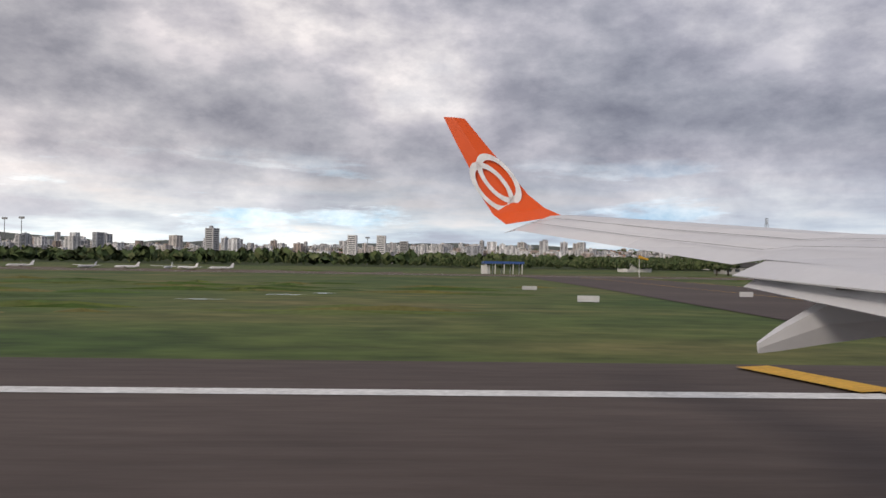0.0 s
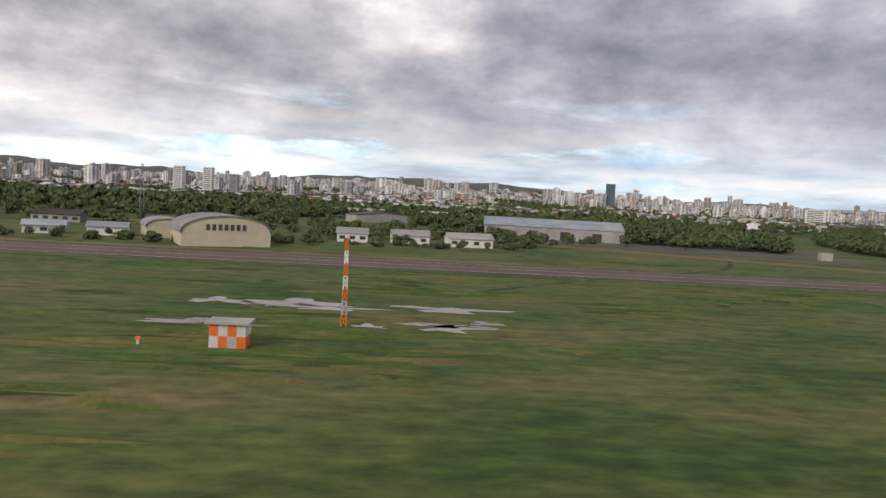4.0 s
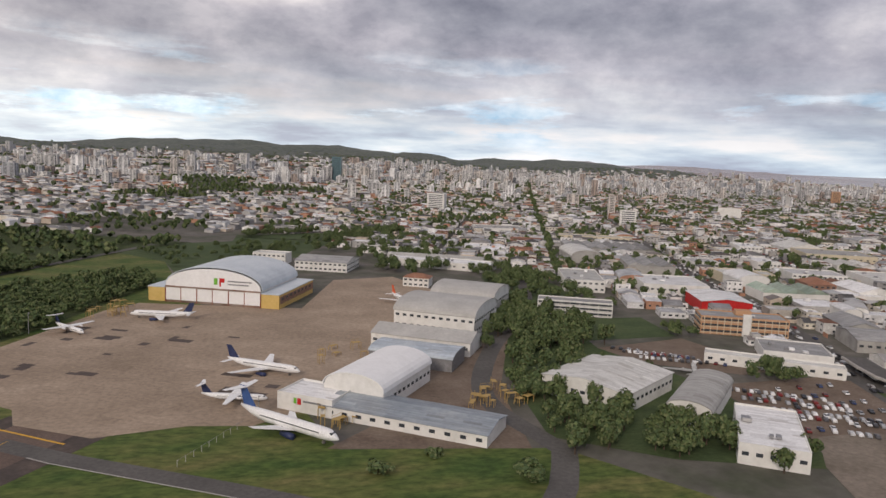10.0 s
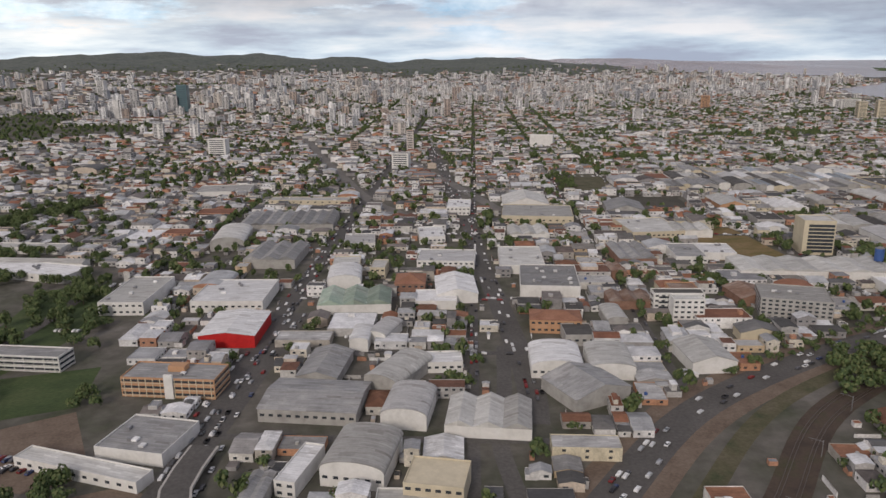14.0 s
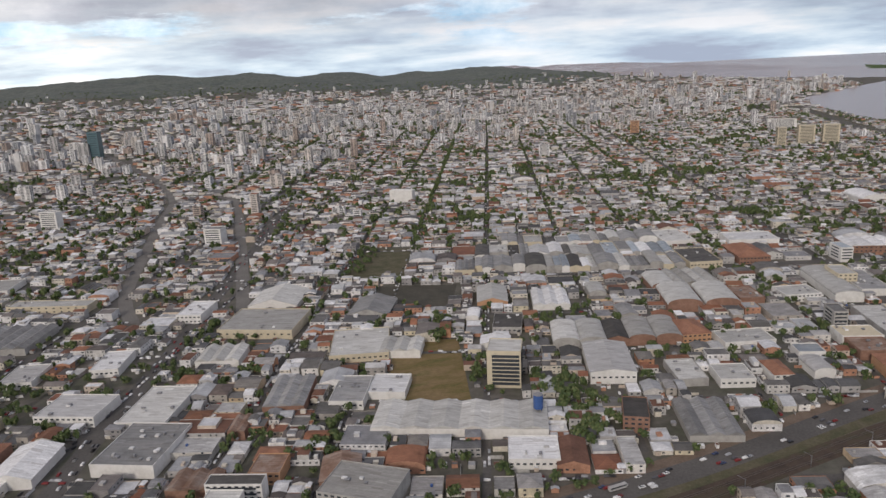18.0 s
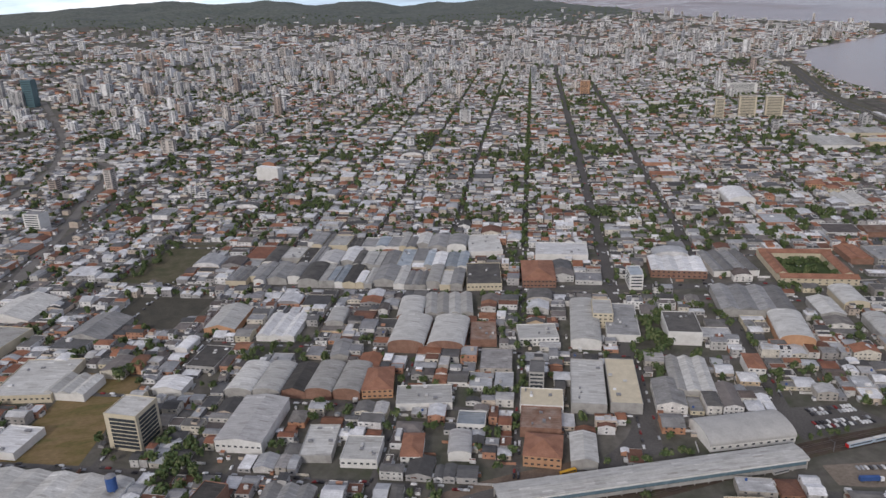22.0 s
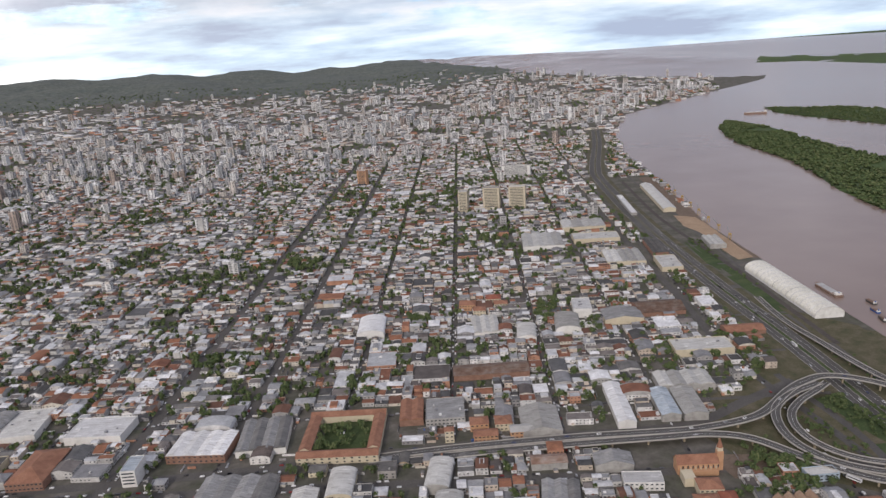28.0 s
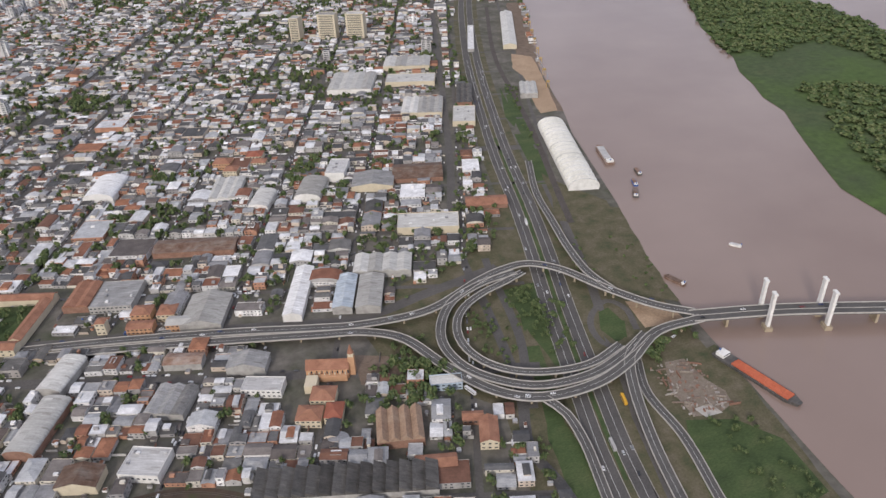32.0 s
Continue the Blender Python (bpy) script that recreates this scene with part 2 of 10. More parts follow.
LEAF = surface("tree_leaves", [(0.084, 0.122, 0.052), (0.112, 0.154, 0.063), (0.144, 0.182, 0.075), (0.092, 0.130, 0.063), (0.172, 0.196, 0.092)], 0.95, 0.25, 0.0, island=True, spec=0.05)


def soften_leaves(m, lift=0.62):
    """Light on a leaf clump follows the clump, not each flat piece: normals lean upwards."""
    nt = m.node_tree
    geo = nt.nodes.new("ShaderNodeNewGeometry")
    lean = nt.nodes.new("ShaderNodeVectorMath")
    lean.operation = "SCALE"
    lean.inputs["Scale"].default_value = 1.0 - lift
    nt.links.new(geo.outputs["Normal"], lean.inputs[0])
    add = nt.nodes.new("ShaderNodeVectorMath")
    add.operation = "ADD"
    add.inputs[1].default_value = (0, 0, lift)
    nt.links.new(lean.outputs[0], add.inputs[0])
    unit = nt.nodes.new("ShaderNodeVectorMath")
    unit.operation = "NORMALIZE"
    nt.links.new(add.outputs[0], unit.inputs[0])
    nt.links.new(unit.outputs[0], nt.nodes["Principled BSDF"].inputs["Normal"])


soften_leaves(LEAF)
BARK = surface("tree_bark", [(0.06, 0.045, 0.03), (0.11, 0.08, 0.06)], 0.95, 2.0, 0.4)
WALLS = surface("house_walls", [(0.58, 0.57, 0.55), (0.72, 0.71, 0.70), (0.40, 0.39, 0.38), (0.56, 0.48, 0.40), (0.78, 0.77, 0.76), (0.44, 0.43, 0.42), (0.44, 0.24, 0.16), (0.62, 0.58, 0.50), (0.30, 0.29, 0.29), (0.66, 0.66, 0.66)], 0.9, 0.12, 0.1, island=True)
TOWERS = surface("apartment_walls", [(0.68, 0.67, 0.66), (0.76, 0.76, 0.76), (0.56, 0.55, 0.54), (0.62, 0.57, 0.52), (0.82, 0.81, 0.80), (0.48, 0.47, 0.46), (0.44, 0.36, 0.31), (0.66, 0.65, 0.63), (0.42, 0.43, 0.45)], 0.9, 0.05, 0.1, island=True)
ROOFS = surface("house_roofs", [(0.25, 0.25, 0.26), (0.13, 0.13, 0.133), (0.36, 0.365, 0.375), (0.23, 0.105, 0.068), (0.12, 0.105, 0.10), (0.58, 0.585, 0.60), (0.085, 0.085, 0.088), (0.20, 0.18, 0.17), (0.66, 0.665, 0.68), (0.085, 0.083, 0.082), (0.17, 0.088, 0.062), (0.29, 0.295, 0.305), (0.30, 0.14, 0.085), (0.44, 0.45, 0.465), (0.17, 0.165, 0.16), (0.78, 0.78, 0.79)], 0.85, 0.10, 0.15, island=True, fine=0.9, grit=0.14, sheets=(4.5, 1.6, radians(20)), aged=False)
WINDOW = surface("dark_window", [(0.03, 0.035, 0.045), (0.07, 0.08, 0.09)], 0.25, 0.5, 0.0, spec=0.5)

# ---- geometry helpers ----
TH = radians(-20)
VX, VY = math.cos(TH), math.sin(TH)
HANGAR_ANGLE = math.degrees(math.atan2(437 - 472, 836 - 755))


def street_xy(p, q):
    return p * VX - q * VY, p * VY + q * VX


def street_pq(x, y):
    return x * VX + y * VY, -x * VY + y * VX


def land(x, y):
    """Height of the ground: flat plain, rising far off to the hills."""
    d = math.hypot(x - min(max(x, 0.0), 2400.0), max(y, 0.0))
    s = min(max((d - 4800.0) / 5000.0, 0.0), 1.0)
    h = 84.0 * s ** 1.2
    # the old town climbs a low ridge behind the street grid, away from the river
    climb = min(max((y - 1450.0) / 1900.0, 0.0), 1.0) * min(max((2700.0 - x) / 1100.0, 0.0), 1.0)
    if climb > 0:
        h += 44.0 * climb * climb * (3 - 2 * climb) * (0.85 + 0.7 * noise.noise((x * 0.0014, y * 0.0014, 9.0)))
    k = min(max((d - 5600.0) / 3000.0, 0.0), 1.0)
    if k > 0:
        east = min(max((7600.0 - x) / 3000.0, 0.0), 1.0)
        ridge = 0.55 + 0.3 * math.sin(x * 0.0011 + 0.6) + 0.22 * math.sin(x * 0.0027 + 2.0) + 0.1 * math.sin(x * 0.006 + y * 0.001) + 0.6 * noise.fractal((x * 0.0011, y * 0.0011, 4.0), 0.9, 2.0, 5)
        h += 105.0 * k * k * (3 - 2 * k) * east * max(ridge, 0.1)
    return h


def mesh_ob(name, verts, faces, mats, parent=None, slots=None, smooth=False, kind=""):
    me = bpy.data.meshes.new(name)
    me.from_pydata(verts, [], faces)
    for m in mats if isinstance(mats, (list, tuple)) else [mats]:
        me.materials.append(m)
    if slots:
        me.polygons.foreach_set("material_index", slots)
    if smooth:
        me.polygons.foreach_set("use_smooth", [True] * len(faces))
    me.update()
    ob = new(name, me)
    if parent:
        ob.parent = parent
    if kind:
        ob["kind"] = kind
    return ob


def part(name, bm, material, parent, label=""):
    me = bpy.data.meshes.new(name)
    bm.to_mesh(me)
    bm.free()
    me.materials.append(material)
    ob = new(name, me)
    ob.parent = parent
    if label:
        ob["label"] = label
    return ob


def thing(name, x, y, z=0.0, ang=0.0, label="", category="", group="", kind=""):
    ob = new(name)
    ob.matrix_world = pose(x, y, z, 0, 0, ang)
    ob.empty_display_size = 0.5
    return tagged(ob, label, category, group, kind)


def box(bm, cx, cy, cz, sx, sy, sz, rz=0.0, bevel=0.0):
    r = bmesh.ops.create_cube(bm, size=1.0, matrix=pose(cx, cy, cz, 0, 0, rz) @ Matrix.Diagonal((sx, sy, sz, 1)))
    if bevel:
        es = list({e for v in r["verts"] for e in v.link_edges})
        bmesh.ops.bevel(bm, geom=es, offset=bevel, segments=2, affect="EDGES")
    return r["verts"]


def box_part(name, dims, at, material, parent, label="", rz=0.0, bevel=0.0):
    bm = bmesh.new()
    box(bm, *at, *dims, rz, bevel)
    return part(name, bm, material, parent, label)


def prism(bm, profile, y0, y1):
    """A closed profile in x, z, drawn out along y."""
    a = [bm.verts.new((x, y0, z)) for x, z in profile]
    b = [bm.verts.new((x, y1, z)) for x, z in profile]
    n = len(profile)
    bm.faces.new(a[::-1]), bm.faces.new(b)
    for i in range(n):
        bm.faces.new((a[i], a[(i + 1) % n], b[(i + 1) % n], b[i]))
    bmesh.ops.recalc_face_normals(bm, faces=bm.faces[:])


def smooth_line(pts, step=12.0):
    """Points along a Catmull-Rom curve through pts."""
    p = [Vector(q) for q in pts]
    p = [p[0] * 2 - p[1], *p, p[-1] * 2 - p[-2]]
    out = []
    for i in range(1, len(p) - 2):
        n = max(1, int((p[i + 1] - p[i]).length / step))
        for k in range(n):
            t = k / n
            out.append(0.5 * ((2 * p[i]) + (p[i + 1] - p[i - 1]) * t + (2 * p[i - 1] - 5 * p[i] + 4 * p[i + 1] - p[i + 2]) * t * t + (3 * p[i] - p[i - 1] - 3 * p[i + 1] + p[i + 2]) * t ** 3))
    out.append(p[-2])
    return out


def side_points(line, off):
    out = []
    for i, c in enumerate(line):
        d = (line[min(i + 1, len(line) - 1)] - line[max(i - 1, 0)])
        d = Vector((d.x, d.y)).normalized()
        out.append((c.x + d.y * off, c.y - d.x * off))
    return out


def ribbon(name, pts, width, z, material, kind="structure", label="", offset=0.0, follow=False, step=12.0, thick=0.0, parent=None):
    line = smooth_line([(*p[:2], p[2] if len(p) > 2 else 0.0) for p in pts], step)
    a, b = side_points(line, offset - width / 2), side_points(line, offset + width / 2)
    verts, faces = [], []
    for c, l, r in zip(line, a, b):
        zz = z + c.z
        verts += [(*l, zz + (land(*l) if follow else 0)), (*r, zz + (land(*r) if follow else 0))]
        if thick:
            verts += [(*l, zz - thick), (*r, zz - thick)]
    n = 4 if thick else 2
    for i in range(len(line) - 1):
        o = i * n
        faces.append((o, o + 1, o + n + 1, o + n))
        if thick:
            faces += [(o + 2, o + n + 2, o + n + 3, o + 3), (o, o + n, o + n + 2, o + 2), (o + 1, o + 3, o + n + 3, o + n + 1)]
    ob = mesh_ob(name, verts, faces, material, parent)
    return tagged(ob, label, "" if parent else "road", kind="" if parent else kind)


def patch(name, poly, z, material, label="", kind="structure", category="ground"):
    """A flat sheet with an outline."""
    bm = bmesh.new()
    bm.faces.new([bm.verts.new((x, y, z)) for x, y in poly])
    bmesh.ops.recalc_face_normals(bm, faces=bm.faces[:])
    if bm.faces[0].normal.z < 0:
        bmesh.ops.reverse_faces(bm, faces=bm.faces[:])
    bmesh.ops.triangulate(bm, faces=bm.faces[:])
    me = bpy.data.meshes.new(name)
    bm.to_mesh(me)
    bm.free()
    me.materials.append(material)
    return tagged(new(name, me), label, category, kind=kind)


def inside(poly, x, y):
    hit = False
    j = len(poly) - 1
    for i in range(len(poly)):
        (xi, yi), (xj, yj) = poly[i], poly[j]
        if (yi > y) != (yj > y) and x < (xj - xi) * (y - yi) / (yj - yi) + xi:
            hit = not hit
        j = i
    return hit


def wavy(poly, amp=4.0, step=15.0):
    """An uneven natural outline."""
    out = []
    for (x0, y0), (x1, y1) in zip(poly, poly[1:] + poly[:1]):
        n = max(1, int(math.hypot(x1 - x0, y1 - y0) / step))
        for k in range(n):
            x, y = x0 + (x1 - x0) * k / n, y0 + (y1 - y0) * k / n
            v = noise.noise_vector((x * 0.03, y * 0.03, 1.7))
            out.append((x + v.x * amp, y + v.y * amp))
    return out


# ---- ground, water, hills ----
RIVER = [(2893, -1400), (2900, 120), (2905, 180), (2915, 263), (2925, 331), (2932, 387), (2945, 464), (2987, 587), (3045, 800), (3075, 880), (3136, 1078), (3335, 1560), (3478, 1919), (3700, 2350), (3830, 2520), (4060, 2840), (4943, 3376), (5700, 3800), (5850, 3950),
         (5600, 4400), (5350, 5200), (5200, 6500), (5300, 7600), (5000, 8600), (5200, 9900), (17000, 9900), (17000, -1500), (2893, -1500)]
ISLANDS = [
    [(4197, 2328), (4060, 2200), (3875, 1909), (3735, 1498), (3536, 1123), (3446, 916), (3331, 665), (3277, 565), (3239, 448), (3230, 300), (3300, 100), (3500, 60), (3700, 400), (3800, 800), (3923, 1289), (4000, 1619), (4170, 2060)],
    [(4583, 2554), (4480, 2350), (4455, 1791), (4560, 1500), (4800, 1700), (4813, 2285)],
    [(6100, 3000), (5900, 2700), (6000, 2300), (6600, 2400), (7000, 2900)],
    [(7156, 5475), (6600, 4900), (6832, 4618), (6812, 3634), (7400, 3500), (7800, 4400)],
    [(9500, 9900), (10500, 7800), (12500, 5500), (14500, 4000), (16000, 4500), (14000, 7000), (12500, 9900)],
]
FOREST = [(-1500, 900), (-1500, 420), (60, 400), (265, 470), (325, 560), (410, 430), (490, 372), (560, 352), (580, 385), (613, 490), (655, 600), (700, 700), (757, 778), (604, 860), (370, 935), (200, 960)]
FOREST_B = [(620, 380), (632, 357), (672, 342), (700, 360), (718, 410), (732, 465), (752, 530), (735, 585), (700, 560), (655, 480)]


def build_ground():
    xs = list(range(-8000, 17001, 100))
    ys = list(range(-1500, 9901, 100))
    verts = [(x, y, land(x, y)) for y in ys for x in xs]
    nx = len(xs)
    faces, slots = [], []
    for j in range(len(ys) - 1):
        for i in range(nx - 1):
            faces.append((j * nx + i, j * nx + i + 1, (j + 1) * nx + i + 1, (j + 1) * nx + i))
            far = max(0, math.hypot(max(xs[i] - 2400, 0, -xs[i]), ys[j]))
            # distant cells take the green that has haze painted into it
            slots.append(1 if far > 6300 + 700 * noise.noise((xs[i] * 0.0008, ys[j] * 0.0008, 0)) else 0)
    tagged(mesh_ob("ground", verts, faces, [CITYGROUND, HAZEGREEN], slots=slots, smooth=True), "flat paved and grassy plain rising to wooded hills with painted-in haze", "ground", kind="structure")
    # river as a gridded sheet just above the bed
    verts, faces, at = [], [], {}
    step = 100
    for x in range(2600, 16801, step):
        for y in range(-1500, 9801, step):
            if any(inside(RIVER, x + a * step, y + b * step) for a in (0, 1) for b in (0, 1)):
                f = []
                for a, b in ((0, 0), (1, 0), (1, 1), (0, 1)):
                    key = (x + a * step, y + b * step)
                    if key not in at:
                        at[key] = len(verts)
                        verts.append((*key, land(*key) + (0.25 if key[1] < 3000 else 0.6)))
                    f.append(at[key])
                faces.append(f)
    # the west bank is cut with its real line
    bm = bmesh.new()
    vs = [bm.verts.new(v) for v in verts]
    for f in faces:
        bm.faces.new([vs[i] for i in f])
    bank = RIVER[1:19]
    for (x0, y0), (x1, y1) in zip(bank, bank[1:]):
        n = Vector((-(y1 - y0), x1 - x0, 0)).normalized()
        band = [f for f in bm.faces if y0 - 230 < f.calc_center_median().y < y1 + 230]
        geom = list({v for f in band for v in f.verts}) + list({e for f in band for e in f.edges}) + band
        bmesh.ops.bisect_plane(bm, geom=geom, plane_co=(x0, y0, 0), plane_no=n, dist=0.01)
    gone = [f for f in bm.faces if f.calc_center_median().y < 4200 and f.calc_center_median().x < 6000 and not inside(RIVER, *f.calc_center_median().xy)]
    bmesh.ops.delete(bm, geom=gone, context="FACES")
    me = bpy.data.meshes.new("water")
    bm.to_mesh(me)
    bm.free()
    m = bpy.data.materials.new("river_water")
    m.use_nodes = True
    nt = m.node_tree
    b = nt.nodes["Principled BSDF"]
    geo = nt.nodes.new("ShaderNodeNewGeometry")
    n1 = node(nt, "ShaderNodeTexNoise", Scale=0.012, Detail=4.0)
    n2 = node(nt, "ShaderNodeTexNoise", Scale=0.7, Detail=5.0)
    for n in (n1, n2):
        nt.links.new(geo.outputs["Position"], n.inputs["Vector"])
    nt.links.new(ramp(nt, n1.outputs["Fac"], [(0.3, (0.240, 0.176, 0.148)), (0.7, (0.280, 0.210, 0.178))]), b.inputs["Base Color"])
    bp = node(nt, "ShaderNodeBump", Strength=0.05, Distance=0.3)
    nt.links.new(n2.outputs["Fac"], bp.inputs["Height"])
    nt.links.new(bp.outputs[0], b.inputs["Normal"])
    b.inputs["Roughness"].default_value = 0.2
    MATS["river_water"] = m
    me.materials.append(m)
    tagged(new("water", me), "wide muddy brown river", "river", kind="structure")


build_ground()
for isl in ISLANDS:
    w = wavy(isl, 18, 60)
    verts = [(x, y, land(x, y) + 0.7) for x, y in w]
    cx, cy = sum(v[0] for v in w) / len(w), sum(v[1] for v in w) / len(w)
    verts.append((cx, cy, land(cx, cy) + 1.2))
    n = len(w)
    tagged(mesh_ob("island", verts, [(i, (i + 1) % n, n) for i in range(n)], surface("marsh_grass", [(0.045, 0.080, 0.022), (0.070, 0.110, 0.030), (0.060, 0.085, 0.036), (0.10, 0.115, 0.05)], 0.95, 0.006, 0.5, fine=0.08)), "flat green island with marsh and woods", "island", "islands in the river", "structure")
tagged(patch("lawn", [(-4000, -3000), (-4000, 420), (60, 405), (265, 475), (330, 560), (410, 435), (490, 375), (556, 356), (556, 480), (636, 645), (690, 705), (745, 640), (765, 540), (830, 300), (850, 215), (925, 205), (955, 165), (990, 120), (1230, 60), (2640, 30), (2700, -3000)], 0.05, GRASS, "mown airfield grass with yellow patches"))
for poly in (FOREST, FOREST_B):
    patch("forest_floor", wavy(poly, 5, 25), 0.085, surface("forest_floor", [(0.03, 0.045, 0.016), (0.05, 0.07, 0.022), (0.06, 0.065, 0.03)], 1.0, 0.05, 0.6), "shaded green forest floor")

# ---- airfield pavements ----
WEEDY = surface("weedy_ground", [(0.051, 0.064, 0.030), (0.102, 0.093, 0.055), (0.153, 0.128, 0.093)], 0.95, 0.06, 0.5)
DARKSHOULDER = surface("broken_shoulder", [(0.048, 0.040, 0.037), (0.076, 0.060, 0.053), (0.125, 0.096, 0.080)], 0.9, 0.10, 0.4, fine=0.5)
ribbon("runway", [(-1800, 0), (0, 0), (1350, 0)], 54, 0.08, ASPHALT, label="dark grooved asphalt runway with paler centre", step=200)
ribbon("taxiway_shoulder", [(-1800, 203), (0, 203), (560, 202), (640, 203), (676, 205)], 27, 0.086, DARKSHOULDER, label="dark shoulders of the parallel taxiway", step=60)
ribbon("taxiway", [(-1800, 203), (0, 203), (560, 202), (640, 203), (700, 206)], 21, 0.095, TAXI, label="reddish brown parallel taxiway", step=60)
patch("taxiway", [(88, 26), (91, 102), (92, 193), (122, 193), (123, 112), (122, 61), (121, 46), (122, 38), (124, 32), (126, 29), (128, 27), (133, 26)], 0.10, ASPHALT, "asphalt taxiway leading off the runway", category="road")
ribbon("taxiway_shoulder", [(580, -27), (661, 100), (742, 226), (757, 250)], 44, 0.10, DARKSHOULDER, label="dark broken shoulders of the taxiway", step=40)
ribbon("taxiway", [(580, -27), (661, 100), (742, 226), (757, 252)], 25, 0.116, TAXI, label="brown asphalt taxiway to the hangar apron", step=40)
patch("taxiway", [(640, 191), (665, 176), (676, 158), (672, 130), (700, 160), (745, 226), (715, 216), (690, 215), (640, 215)], 0.13, TAXI, "widened reddish taxiway junction", category="road")
patch("apron", [(682, 306), (704, 357), (735, 440), (751, 462), (850, 440), (880, 545), (930, 560), (960, 470), (925, 420), (905, 330), (850, 290), (852, 262), (822, 240), (800, 243), (770, 236), (742, 252), (737, 268), (712, 288)], 0.14, CONCRETE, "stained beige concrete hangar apron", category="apron")
ribbon("service_road", [(180, 480), (300, 440), (385, 396), (470, 330), (560, 290), (615, 262), (690, 236), (745, 230)], 8, 0.11, STREET, label="narrow grey airfield service road")
ribbon("service_road", [(560, 292), (570, 330), (590, 400), (632, 554), (690, 690), (720, 760)], 7, 0.11, STREET, label="narrow grey road through the woods")
ribbon("service_road", [(742, 236), (764, 221), (797, 202), (828, 184), (856, 166), (882, 147), (900, 118), (912, 60), (915, 20)], 8, 0.127, STREET, label="perimeter road with a pale kerb")
ribbon("service_road", [(880, 146), (898, 156), (914, 177), (926, 204)], 9, 0.131, STREET, label="grey road along the hangar fence")
ribbon("service_road", [(925, 203), (915, 260), (940, 330), (985, 410), (1018, 487), (1050, 600)], 9, 0.12, STREET, label="shaded street between hangars and trees")
patch("yard", [(846, 216), (915, 206), (925, 270), (960, 360), (900, 330), (870, 240)], 0.09, DIRT, "dirt yard full of maintenance stands", category="ground")
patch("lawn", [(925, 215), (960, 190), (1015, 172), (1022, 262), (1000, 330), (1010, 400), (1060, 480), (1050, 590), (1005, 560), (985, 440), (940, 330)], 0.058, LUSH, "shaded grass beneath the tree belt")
patch("yard", [(1000, 330), (1010, 300), (1050, 275), (1075, 280), (1060, 345)], 0.09, DIRT, "brown dirt car yard", category="ground")
patch("yard", [(1022, 262), (1020, 190), (1075, 185), (1105, 250), (1090, 268)], 0.09, DIRT, "brown dirt car park", category="ground")
patch("lawn", [(1000, 345), (1060, 350), (1065, 400), (1010, 400)], 0.07, LUSH, "green lawn behind the office block")
patch("lot", [(590, 352), (520, 372), (430, 400), (400, 388), (470, 345), (540, 318)], 0.09, STREET, "grey asphalt yard beside the long shed", category="ground")
for pts in ([(-1800, 20.5), (77, 20.5)], [(136, 20.5), (1350, 20.5)]):
    ribbon("edge_line", pts, 0.9, 0.10, WHITEPAINT, label="white painted runway edge line", step=200)
for pts, wd in (([(77, 21), (75.5, 26)], 1.5), ([(136.5, 20.8), (137.5, 26.5)], 1.2), ([(136, 20.3), (131, 20.3), (128, 20.6), (124, 22.4), (120, 27), (118.4, 33), (118.2, 40), (119, 54), (120, 72), (121, 105), (121, 190)], 0.28), ([(124.5, 22.5), (128, 26)], 0.6), ([(119.3, 30), (122.3, 32)], 0.4), ([(118.2, 39), (121.8, 39.3)], 0.4), ([(113, 36), (110, 46), (107, 64), (107, 95), (107, 190)], 0.28),
                ([(77, 20.8), (92, 28), (103, 50), (107, 85)], 0.28), ([(640, 78), (654, 103), (671, 132), (688, 160), (688, 171), (678, 181), (656, 190), (620, 194), (560, 195)], 0.35), ([(628, 42), (665, 101), (693, 149), (745, 237)], 0.3), ([(640, 40), (676, 98), (700, 138), (746, 216)], 0.35),
                ([(600, 212), (690, 213), (722, 220), (735, 232)], 0.5)):
    ribbon("taxi_line", pts, wd, 0.16, YELLOWPAINT, label="yellow painted taxiway line", step=5)
for pts in ([(-600, 192), (600, 192)], [(-600, 213.5), (560, 213.5)], [(-600, 203), (600, 203)]):
    ribbon("taxi_line", pts, 0.35, 0.12, WHITEPAINT, label="faded pale taxiway line", step=100)
for a, b in (((622, 196), (636, 209)), ((622, 209), (636, 196))):
    ribbon("closure_cross", [a, b], 0.4, 0.17, YELLOWPAINT, label="yellow painted cross on the taxiway", step=20)
rng = random.Random(5)
for i in range(26):
    x, y = rng.uniform(712, 830), rng.uniform(262, 400)
    w, d, a = rng.uniform(2, 7), rng.uniform(1.2, 2.8), radians(-25 + rng.choice((0, 0, 0, 90)))
    c, s = math.cos(a), math.sin(a)
    patch("stain", [(x + u * c - v * s, y + u * s + v * c) for u, v in ((-w, -d), (w, -d), (w, d), (-w, d))] , 0.155 + i * 0.0005, ASPHALT, "dark repair patch in the concrete", category="patch")

